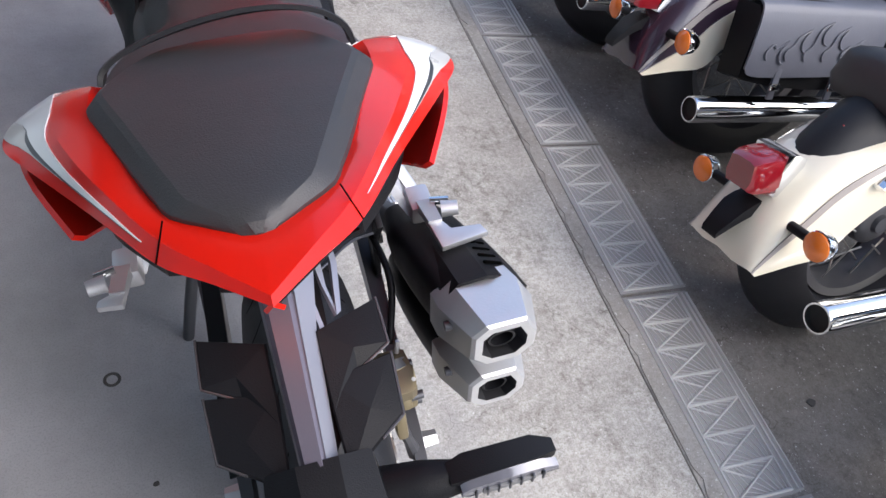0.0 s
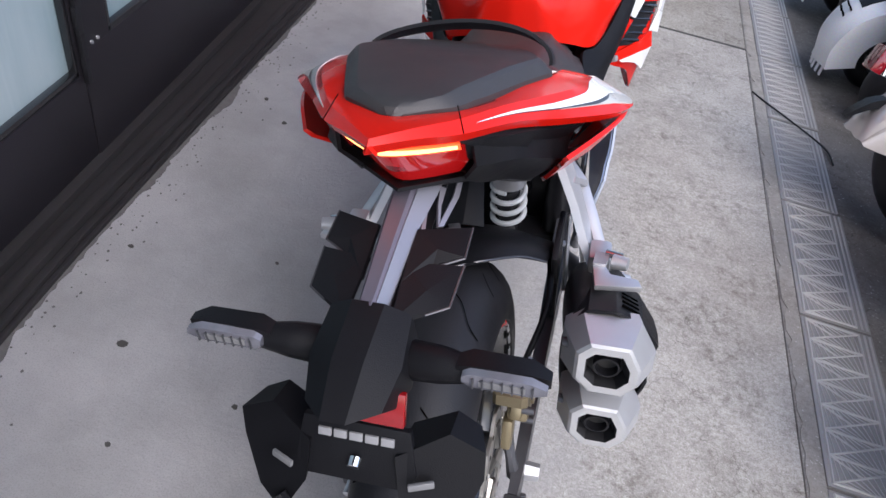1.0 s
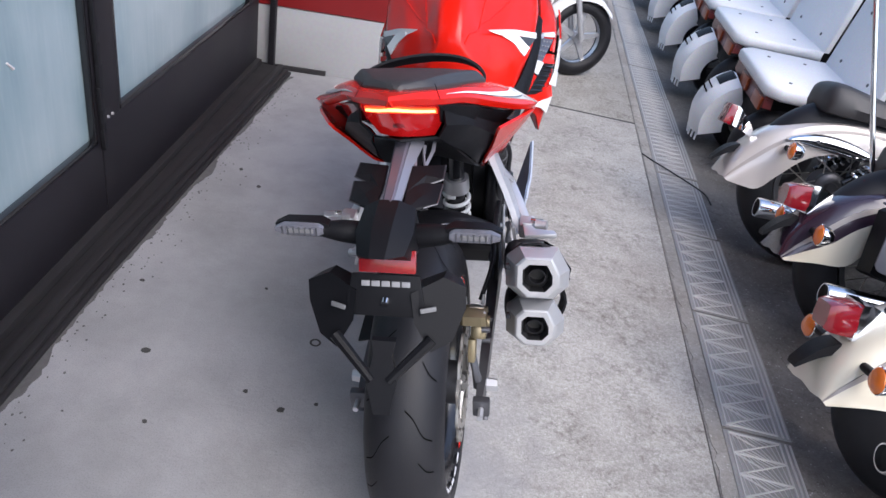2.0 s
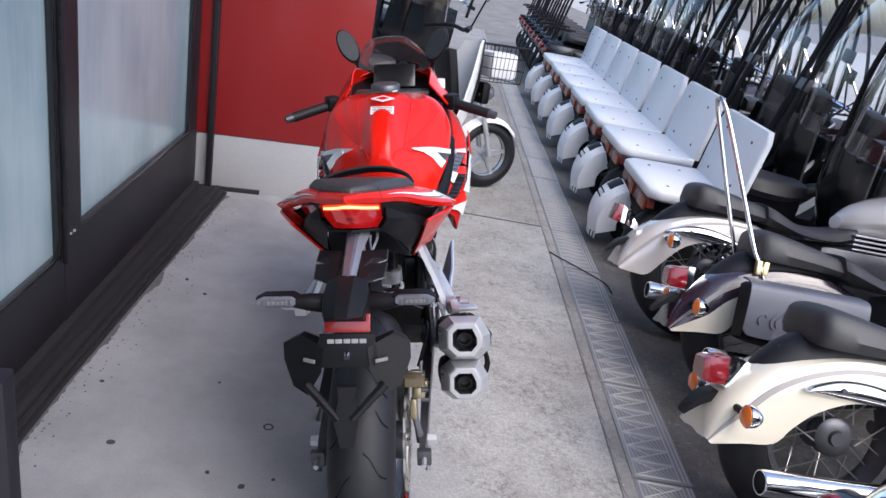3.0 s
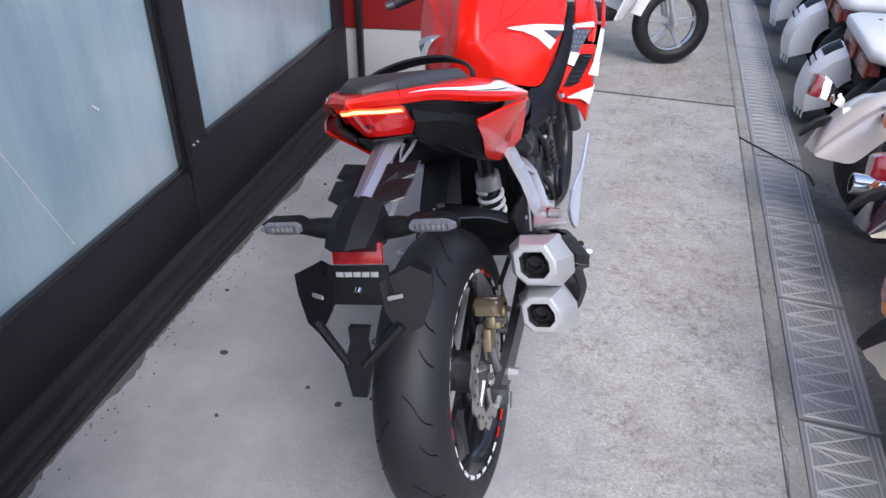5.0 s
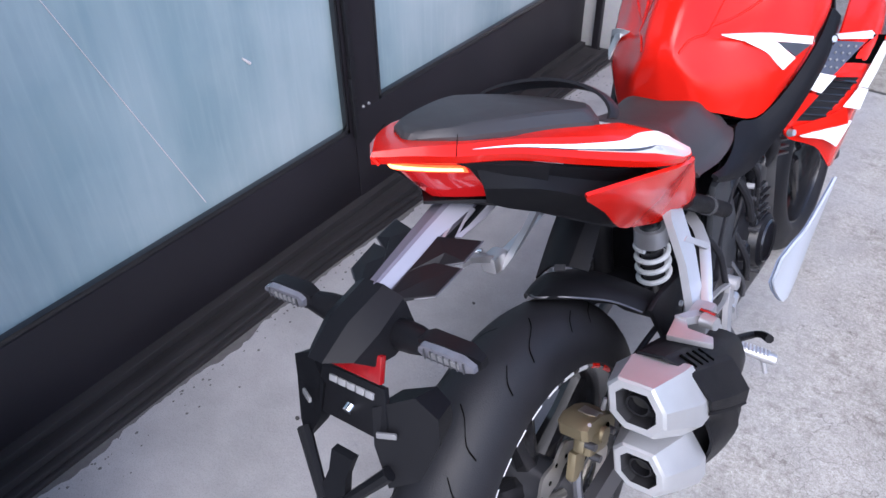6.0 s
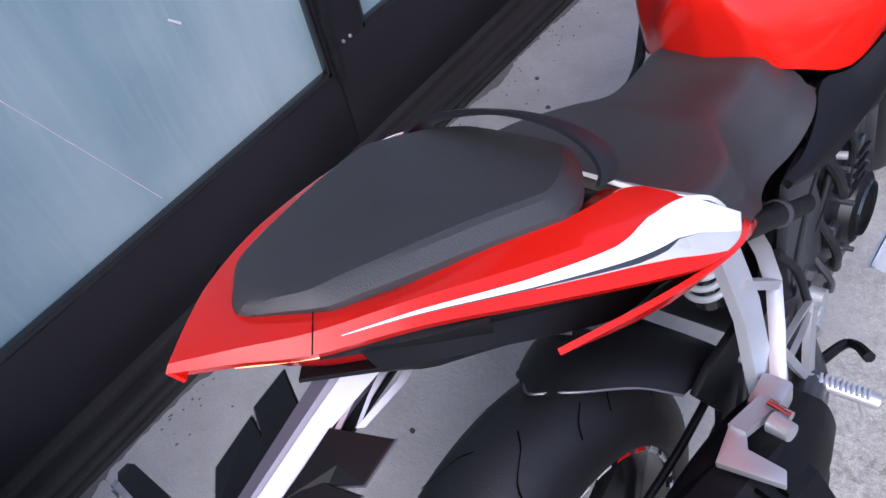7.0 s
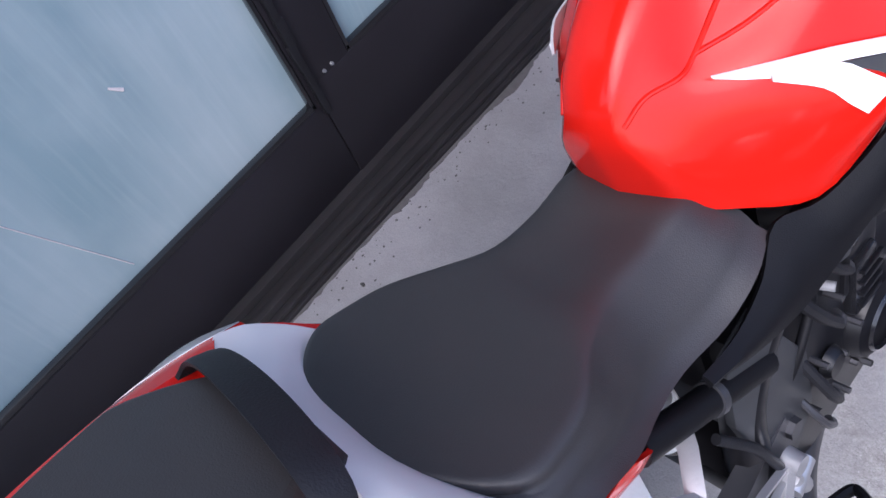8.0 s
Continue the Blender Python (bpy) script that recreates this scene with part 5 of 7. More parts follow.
for k in range(8):
    a = radians(45 * k)
    part("cover_bolt", R((0.12, 0.76 + 0.07 * math.cos(a), 0.4 + 0.07 * math.sin(a)), (0.129, 0.76 + 0.07 * math.cos(a), 0.4 + 0.07 * math.sin(a)), 0.005, 0.004, 6), M_dark_alu, eng)
part("oval_cap", lathe([(0.0, 0.012), (0.016, 0.012), (0.021, 0.006), (0.023, 0.0)], (0.124, 0.655, 0.43), "x", 20, closed=False), M_engine, eng)
part("cam_cover", B((0.112, 0.75, 0.56), (0.03, 0.075, 0.15), 0.012, rot(-12)), M_engine, eng)
part("ribbed_cover", B((0.125, 0.735, 0.5), (0.02, 0.05, 0.09), 0.008, rot(-8)), M_black_gloss, eng)
for k in range(4):
    part("cover_rib", B((0.137, 0.735 + 0.003 * k, 0.475 + 0.017 * k), (0.006, 0.046, 0.006), 0.002, rot(-8)), M_engine, eng)
part("connector", B((0.132, 0.69, 0.625), (0.02, 0.03, 0.05), 0.004, rot(-25)), M_pivot, eng, "grey wiring connector")
part("connector", B((0.13, 0.725, 0.645), (0.018, 0.024, 0.036), 0.003, rot(-10)), M_blue_grey, eng, "blue-grey wiring connector")
part("cable_tie", R((0.118, 0.655, 0.58), (0.14, 0.662, 0.578), 0.006, 0.006, 10), M_badge, eng)
for p, q, r, m in (((0.105, 0.6, 0.655), (0.135, 0.67, 0.5), 0.008, M_rubber), ((0.115, 0.64, 0.67), (0.135, 0.7, 0.56), 0.006, M_rubber), ((0.11, 0.66, 0.66), (0.13, 0.72, 0.6), 0.01, M_black_gloss), ((0.12, 0.6, 0.52), (0.14, 0.64, 0.38), 0.007, M_rubber), ((0.12, 0.585, 0.46), (0.142, 0.62, 0.35), 0.005, M_dark_alu), ((0.1, 0.8, 0.66), (0.13, 0.77, 0.6), 0.013, M_rubber)):
    h = part("hose", tube([p, ((p[0] + q[0]) / 2 + 0.018, (p[1] + q[1]) / 2 - 0.01, (p[2] + q[2]) / 2), q], r, 8), m, eng)
    part("hose_clamp", R((q[0] - 0.004, q[1] - 0.004, q[2] + 0.014), (q[0] - 0.001, q[1] - 0.001, q[2] + 0.005), r * 1.25, r * 1.25, 12), M_dark_alu, h)
for y0, z0 in ((0.645, 0.63), (0.672, 0.545), (0.628, 0.47), (0.705, 0.455), (0.665, 0.36), (0.72, 0.345), (0.60, 0.41)):
    part("engine_bolt", R((0.12, y0, z0), (0.141, y0, z0), 0.0048, 0.0045, 6), M_dark_alu, eng)
part("brake_switch", R((0.15, 0.545, 0.4), (0.158, 0.5, 0.4), 0.011, 0.011, 12), M_alu, eng)
part("brake_cylinder", R((0.15, 0.53, 0.36), (0.156, 0.505, 0.43), 0.012, 0.01, 12), M_alu, eng)
part("fluid_hose", tube([(0.13, 0.45, 0.585), (0.145, 0.48, 0.53), (0.15, 0.5, 0.46), (0.155, 0.51, 0.43)], 0.006), M_rubber, eng)
for s in (-1, 1):
    part("pivot_plate", prism([(0.49, 0.66), (0.55, 0.672), (0.575, 0.6), (0.61, 0.52), (0.605, 0.42), (0.56, 0.37), (0.5, 0.44), (0.478, 0.56)], "x", min(s * 0.118, s * 0.131), max(s * 0.118, s * 0.131), 0.004), M_pivot, bike, "dark grey frame pivot plate")
    part("pivot_bolt", R((s * 0.13, 0.555, 0.44), (s * 0.14, 0.555, 0.44), 0.014, 0.013, 6), M_dark_alu, bike)
cyl = part("cylinder_head", B((0, 0.86, 0.6), (0.22, 0.16, 0.2), 0.02, rot(-20)), M_engine, eng)
for k in range(7):
    part("cooling_fin", B((0, 0.84, 0.56 + 0.016 * k), (0.25, 0.18, 0.005), 0.001, rot(-20)), M_dark_alu, cyl)
part("radiator_hose", tube([(0.11, 0.78, 0.56), (0.14, 0.76, 0.62), (0.13, 0.74, 0.68), (0.1, 0.8, 0.72)], 0.014), M_rubber, eng)
part("throttle_body", R((0.05, 0.7, 0.62), (0.12, 0.72, 0.64), 0.025, 0.025, 16), M_dark_alu, eng)
part("wiring", tube([(0.1, 0.6, 0.66), (0.125, 0.64, 0.6), (0.13, 0.6, 0.54), (0.12, 0.56, 0.48)], 0.006), M_black_plastic, eng)
part("inner_guard", B((-0.01, 0.575, 0.6), (0.13, 0.08, 0.3), 0.02), M_black_plastic, bike)
part("battery_cover", B((0, 0.39, 0.74), (0.11, 0.18, 0.05), 0.015, rot(-8)), M_black_plastic, bike)

# tail arm and plate bracket
def arm_ring(y, z, w, d):
    """Cross-section of the arm: flat top, lit facet falling to the right."""
    return [(-w * 0.8, y, z - 0.004), (-w * 0.6, y - 0.002, z + 0.001), (w * 0.25, y - 0.002, z + 0.003), (w * 0.4, y, z + 0.001), (w, y + 0.004, z - 0.013), (w, y + 0.012, z - d), (-w, y + 0.012, z - d)]


arm = part("tail_arm", loft([arm_ring(0.01, 0.895, 0.0215, 0.03), arm_ring(-0.09, 0.870, 0.0175, 0.027), arm_ring(-0.182, 0.8465, 0.0135, 0.022)], 2), M_silver_dim, bike, "satin silver metal tail arm, violet-grey reflection put into its colour", 20)
# Lighter tone of the same silver paints the arm's lit side.
part("arm_lit_facet", sheet([[(0.0125, 0.009, 0.8955), (0.027, 0.012, 0.8815)], [(0.0115, -0.03, 0.8855), (0.029, -0.028, 0.871)], [(0.009, -0.09, 0.871), (0.0195, -0.086, 0.8585)], [(0.0065, -0.183, 0.8475), (0.0145, -0.179, 0.8365)]], 0.002, 1, 1), M_silver, arm, "silver edge facet, lighter in colour as the arm's lit side")
for rows in ([[(0.040, 0.012, 0.868), (0.045, 0.012, 0.866)], [(0.042, -0.03, 0.864), (0.047, -0.028, 0.861)], [(0.037, -0.075, 0.858), (0.041, -0.07, 0.855)]],
             [[(0.028, -0.028, 0.872), (0.034, -0.028, 0.870)], [(0.031, -0.05, 0.866), (0.034, -0.05, 0.864)], [(0.037, -0.075, 0.858), (0.038, -0.073, 0.856)]],
             [[(0.0205, -0.07, 0.862), (0.0225, -0.06, 0.863)], [(0.024, -0.098, 0.855), (0.027, -0.09, 0.855)], [(0.034, -0.112, 0.851), (0.036, -0.108, 0.85)]]):
    part("arm_blade", sheet(rows, 0.003, 1, 1), M_silver, arm, "jagged silver blade")
# Black sheet put beside the arm for the shade in the gap.
part("arm_gap_shade", sheet([[(0.018, 0.01, 0.862), (0.014, -0.17, 0.828)], [(0.03, 0.0, 0.86), (0.026, -0.15, 0.83)]], 0.004, 1, 1), M_black_plastic, arm)
# flaps: a two-stepped pair on each side
for s in (-1, 1):
    for outline in (((0.018, -0.085, 0.858), (0.069, -0.064, 0.852), (0.0695, -0.103, 0.846), (0.042, -0.118, 0.842), (0.018, -0.148, 0.843)),
                    ((0.017, -0.122, 0.848), (0.07, -0.108, 0.841), (0.067, -0.156, 0.832), (0.048, -0.17, 0.832), (0.02, -0.192, 0.834))):
        c = np.mean(np.array(outline), axis=0)
        rows = [[tuple(np.array(q) * np.array((s, 1, 1))) for q in (a, a * 0.94 + c * 0.06 + np.array((0, 0, 0.003)), c + np.array((0, 0, 0.006)))] for a in [np.array(q) for q in outline + outline[:1]]]
        flap = part("arm_flap", sheet(rows, 0.004, 1, 1), M_black_plastic, arm, "black side flap", 15)
        # Thin lighter bars stand in for light caught on the flap's bevelled rim.
        edge = bmesh.new()
        for a, b in zip(outline[1:], outline[2:4]):
            tube([(s * a[0], a[1], a[2] + 0.001), (s * (a[0] + b[0]) / 2, (a[1] + b[1]) / 2, (a[2] + b[2]) / 2 + 0.001), (s * b[0], b[1], b[2] + 0.001)], 0.0012, 6, 2, edge)
        part("flap_lit_edge", edge, M_dark_alu, flap)
nose = part("bracket_nose", loft([[(-0.038, -0.175, 0.836), (-0.015, -0.18, 0.85), (0.015, -0.18, 0.85), (0.038, -0.175, 0.836), (0.042, -0.17, 0.79), (-0.042, -0.17, 0.79)], [(-0.042, -0.225, 0.822), (-0.014, -0.24, 0.838), (0.014, -0.24, 0.838), (0.042, -0.225, 0.822), (0.046, -0.215, 0.785), (-0.046, -0.215, 0.785)], [(-0.034, -0.262, 0.806), (-0.011, -0.285, 0.814), (0.011, -0.285, 0.814), (0.034, -0.262, 0.806), (0.038, -0.24, 0.785), (-0.038, -0.24, 0.785)]], 1), M_black_plastic, bike, "black plate bracket body", 25)
for s in (-1, 1):
    part("indicator_stalk", tube([(s * 0.035, -0.195, 0.8), (s * 0.07, -0.2, 0.806), (s * 0.098, -0.204, 0.81)], [0.019, 0.017, 0.012], 10), M_black_plastic, nose)
    ind = part("indicator", loft([[(s * x, -0.204 + dy * a, 0.815 + h * b) for a, b in ((-1, -1), (-1, 1), (1, 1), (1, -1))] for x, h, dy in ((0.086, 0.007, 0.008), (0.098, 0.0125, 0.01), (0.15, 0.0125, 0.009), (0.167, 0.005, 0.005))], 1), M_black_plastic, nose, "black turn signal", 30)
    part("indicator_lens", loft([[(s * x, -0.2135 - dy, 0.815 + h * b) for dy, b in ((0, -1), (0.006, -0.75), (0.0075, 0), (0.006, 0.75), (0, 1))] for x, h in ((0.092, 0.005), (0.099, 0.0108), (0.151, 0.0108), (0.165, 0.004))], 1, 1), M_clearlens, ind, "clear turn signal lens")
    part("lens_core", B((s * 0.127, -0.2205, 0.815), (0.04, 0.003, 0.007), 0.001), M_slot, ind)
    for k in range(7):
        part("lens_mark", B((s * (0.102 + 0.0085 * k), -0.2218, 0.815), (0.0016, 0.002, 0.0125), 0.0004), M_dark_alu, ind)
part("reflector", B((0.004, -0.236, 0.78), (0.084, 0.008, 0.034), 0.002, rot(-22)), M_reflector, nose, "red rectangular reflector")
back = part("plate_backing", prism([(-0.05, 0.0), (0.05, 0.0), (0.058, -0.045), (0.05, -0.062), (-0.05, -0.062), (-0.058, -0.045)], "y", -0.004, 0.004, 0.001), M_black_plastic, nose)
back.matrix_local = pose(0.002, -0.243, 0.762, -22)
for k, w in enumerate((0.012, 0.012, 0.012, 0.012, 0.012)):
    part("badge_bar", B((-0.029 + 0.0148 * k + 0.002, -0.2525, 0.7515), (w * 1.02, 0.003, 0.008), 0.0005, rot(-22)), M_badge, nose)
part("plate_bolt", R((0.002, -0.26, 0.728), (0.002, -0.268, 0.726), 0.007, 0.006, 12), M_chrome, nose)
for s in (-1, 1):
    ear = part("plate_ear", loft([[(s * 0.04, -0.26, 0.742), (s * 0.085, -0.235, 0.756), (s * 0.118, -0.238, 0.742), (s * 0.118, -0.245, 0.71), (s * 0.1, -0.27, 0.668), (s * 0.07, -0.29, 0.66), (s * 0.045, -0.275, 0.70)], [(s * 0.045, -0.215, 0.735), (s * 0.085, -0.2, 0.745), (s * 0.108, -0.205, 0.735), (s * 0.108, -0.21, 0.71), (s * 0.095, -0.23, 0.675), (s * 0.07, -0.25, 0.665), (s * 0.05, -0.235, 0.7)]], 1), M_black_plastic, nose, "black faceted plate holder ear", 25)
    part("ear_slot", B((s * 0.066, -0.2705, 0.722), (0.024, 0.004, 0.007), 0.0015, rot(-15, 0, s * 22)), M_slot, ear)
    part("prong_strut", R((s * 0.072, -0.285, 0.68), (s * 0.012, -0.325, 0.63), 0.009, 0.007, 8), M_black_plastic, nose)
part("lower_prong", loft([[(-0.016, -0.292, 0.678), (0.02, -0.292, 0.678), (0.02, -0.282, 0.678), (-0.016, -0.282, 0.678)], [(-0.012, -0.306, 0.66), (0.016, -0.306, 0.66), (0.016, -0.295, 0.66), (-0.012, -0.295, 0.66)], [(-0.021, -0.328, 0.63), (0.025, -0.328, 0.63), (0.025, -0.316, 0.63), (-0.021, -0.316, 0.63)], [(-0.008, -0.35, 0.588), (0.016, -0.35, 0.588), (0.016, -0.34, 0.588), (-0.008, -0.34, 0.588)]], 1), M_black_plastic, nose)

# front end: wheel, fork, bars, screen, mirrors
FWC = (0, 1.42, 0.293)
ft = part("front_tyre", lathe(tyre_profile(0.293, 0.11, 0.06), FWC, "x", 56), M_rubber, bike)
part("front_rim", lathe([(0.23, -0.045), (0.2, -0.04), (0.19, 0.0), (0.2, 0.04), (0.23, 0.045), (0.215, 0.0)], FWC, "x", 48), M_black_gloss, bike)
for k in range(5):
    a = radians(72 * k)
    part("front_spoke", R((0, FWC[1] + 0.03 * math.cos(a), FWC[2] + 0.03 * math.sin(a)), (0, FWC[1] + 0.2 * math.cos(a), FWC[2] + 0.2 * math.sin(a)), 0.016, 0.012, 8), M_black_gloss, ft)
for s in (-1, 1):
    part("fork_leg", R((s * 0.1, 1.41, 0.3), (s * 0.1, 1.12, 0.95), 0.024, 0.022, 16), M_dark_alu, bike)
    part("handlebar", tube([(s * 0.1, 1.1, 0.94), (s * 0.16, 1.06, 0.935), (s * 0.22, 1.02, 0.925)], 0.011), M_black_plastic, bike)
    part("grip", R((s * 0.21, 1.025, 0.927), (s * 0.325, 0.96, 0.902), 0.016, 0.0165, 16), M_rubber, bike, "black rubber handlebar grip")
    part("bar_end", R((s * 0.322, 0.961, 0.903), (s * 0.345, 0.949, 0.898), 0.015, 0.013, 14), M_dark_alu, bike)
    part("switch_box", B((s * 0.2, 1.03, 0.932), (0.045, 0.05, 0.05), 0.01, rot(0, 0, -s * 28)), M_black_plastic, bike)
    part("lever", tube([(s * 0.19, 1.07, 0.93), (s * 0.25, 1.06, 0.915), (s * 0.33, 1.015, 0.9)], [0.009, 0.007, 0.006], 8), M_black_gloss if s < 0 else M_alu, bike)
    mir = part("mirror_stalk", tube([(s * 0.12, 1.3, 1.0), (s * 0.14, 1.25, 1.04), (s * 0.155, 1.2, 1.075)], [0.016, 0.01, 0.009], 8), M_black_plastic, bike)
    shell = ellipsoid((0, 0, 0), (0.034, 0.02, 0.062))
    moved(shell, pose(s * 0.155, 1.18, 1.1, -14, s * 25, -s * 12))
    part("mirror_shell", shell, M_black_plastic, mir)
    face = prism([(0.029 * math.cos(6.2832 * k / 20), 0.055 * math.sin(6.2832 * k / 20)) for k in range(20)], "y", -0.002, 0.002)
    moved(face, pose(s * 0.152, 1.1605, 1.105, -14, s * 25, -s * 12))
    part("mirror_glass", face, M_mirror, mir)
part("brake_reservoir", R((0.16, 1.1, 0.965), (0.16, 1.1, 0.995), 0.02, 0.02, 16), M_label, bike)
part("top_clamp", B((0, 1.08, 0.955), (0.25, 0.06, 0.02), 0.008), M_dark_alu, bike)
part("clamp_nut", R((0, 1.08, 0.96), (0, 1.08, 0.985), 0.02, 0.018, 6), M_chrome, bike)
part("dash", B((0, 1.2, 0.99), (0.15, 0.03, 0.09), 0.01, rot(-35)), M_black_gloss, bike)
part("cowl_inner", sheet([[(-0.15, 1.1, 0.94), (0, 1.14, 0.93), (0.15, 1.1, 0.94)], [(-0.14, 1.25, 0.98), (0, 1.28, 0.97), (0.14, 1.25, 0.98)], [(-0.09, 1.36, 0.96), (0, 1.38, 0.96), (0.09, 1.36, 0.96)]], 0.005, 2, 2), M_black_plastic, bike)
screen = part("windscreen", sheet([[(-0.13, 1.2, 1.0), (-0.07, 1.27, 1.03), (0, 1.29, 1.035), (0.07, 1.27, 1.03), (0.13, 1.2, 1.0)], [(-0.12, 1.17, 1.06), (-0.065, 1.2, 1.09), (0, 1.21, 1.1), (0.065, 1.2, 1.09), (0.12, 1.17, 1.06)], [(-0.085, 1.1, 1.115), (-0.05, 1.11, 1.135), (0, 1.115, 1.14), (0.05, 1.11, 1.135), (0.085, 1.1, 1.115)]], 0.003, 4, 4), M_screen, bike, "smoked clear windscreen")
part("front_cowl", sheet([[(-0.14, 1.2, 0.99), (0, 1.3, 1.02), (0.14, 1.2, 0.99)], [(-0.13, 1.32, 0.94), (0, 1.42, 0.94), (0.13, 1.32, 0.94)], [(-0.1, 1.36, 0.82), (0, 1.46, 0.82), (0.1, 1.36, 0.82)]], 0.005, 3, 3), M_red, bike)
part("front_mudguard", sheet([[(-0.065, FWC[1] - 0.31 * math.cos(a), FWC[2] + 0.31 * math.sin(a)) if False else (x, FWC[1] - (0.312 - abs(x) * 0.3) * math.cos(a), FWC[2] + (0.312 - abs(x) * 0.3) * math.sin(a)) for x in (-0.07, -0.04, 0, 0.04, 0.07)] for a in (0.6, 1.0, 1.5, 2.0)], 0.004, 3, 2), M_red, bike)
# side stand and cable on the far side
part("side_stand", tube([(-0.14, 0.6, 0.28), (-0.2, 0.52, 0.14), (-0.262, 0.45, -0.045)], [0.014, 0.012, 0.011], 10), M_dark_alu, bike)
part("stand_foot", B((-0.266, 0.45, -0.05), (0.05, 0.06, 0.008), 0.002, rot(0, 11)), M_dark_alu, bike)


# ---- parked cruisers ----
def spoked_wheel(parent, c, r, w, rim_r, n=24, rim_mat=None):
    t = part("tyre", lathe(tyre_profile(r, w, 0.085), c, "x", 56), M_rubber, parent)
    rim_ = part("rim", lathe([(rim_r + 0.018, -0.045), (rim_r + 0.02, -0.05), (rim_r, -0.045), (rim_r - 0.012, 0.0), (rim_r, 0.045), (rim_r + 0.02, 0.05), (rim_r + 0.018, 0.045), (rim_r + 0.005, 0.0)], c, "x", 48), rim_mat or M_dark_alu, parent, "dark spoked rim")
    part("hub", lathe([(0.0, 0.062), (0.02, 0.062), (0.024, 0.052), (0.048, 0.05), (0.058, 0.042), (0.06, 0.02), (0.04, 0.015), (0.04, -0.03), (0.06, -0.04), (0.056, -0.052), (0.0, -0.054)], c, "x", 36, closed=False), M_dark_alu, rim_)
    for k in range(n):
        a = 2 * math.pi * k / n
        s = 1 if k % 2 else -1
        b = a + (0.5 if (k // 2) % 2 else -0.5)
        part("spoke", R((s * 0.05, c[1] + 0.065 * math.cos(b), c[2] + 0.065 * math.sin(b)), (s * 0.01, c[1] + rim_r * math.cos(a), c[2] + rim_r * math.sin(a)), 0.0025, 0.0025, 5), M_steel, rim_)
    return t


def fender_rows(top, low, w):
    rows = []
    for (y, z), (yb, zb) in zip(top, low):
        rows.append([(-w, yb, zb), (-w, (y * 0.45 + yb * 0.55), z * 0.45 + zb * 0.55), (-w * 0.86, y * 0.85 + yb * 0.15, z * 0.87 + zb * 0.13), (-w * 0.45, y, z - 0.006), (0, y, z), (w * 0.45, y, z - 0.006), (w * 0.86, y * 0.85 + yb * 0.15, z * 0.87 + zb * 0.13), (w, (y * 0.45 + yb * 0.55), z * 0.45 + zb * 0.55), (w, yb, zb)])
    return rows


TOP = [(-0.075, 0.288), (-0.058, 0.35), (-0.012, 0.43), (0.07, 0.505), (0.19, 0.555), (0.33, 0.58), (0.48, 0.575), (0.6, 0.53)]
LOW = [(-0.06, 0.275), (0.03, 0.288), (0.12, 0.3), (0.165, 0.35), (0.23, 0.405), (0.33, 0.445), (0.44, 0.445), (0.53, 0.42)]


def stripe_rows(rows, i, j, lift):
    out = []
    for r in rows:
        c = np.mean(np.array(r), axis=0)
        pair = []
        for k in (i, j):
            p = np.array(r[int(k)]) * (1 - k % 1) + np.array(r[min(int(k) + 1, 8)]) * (k % 1)
            d = p - c
            pair.append(tuple(p + d / np.linalg.norm(d) * lift))
        out.append(pair)
    return out


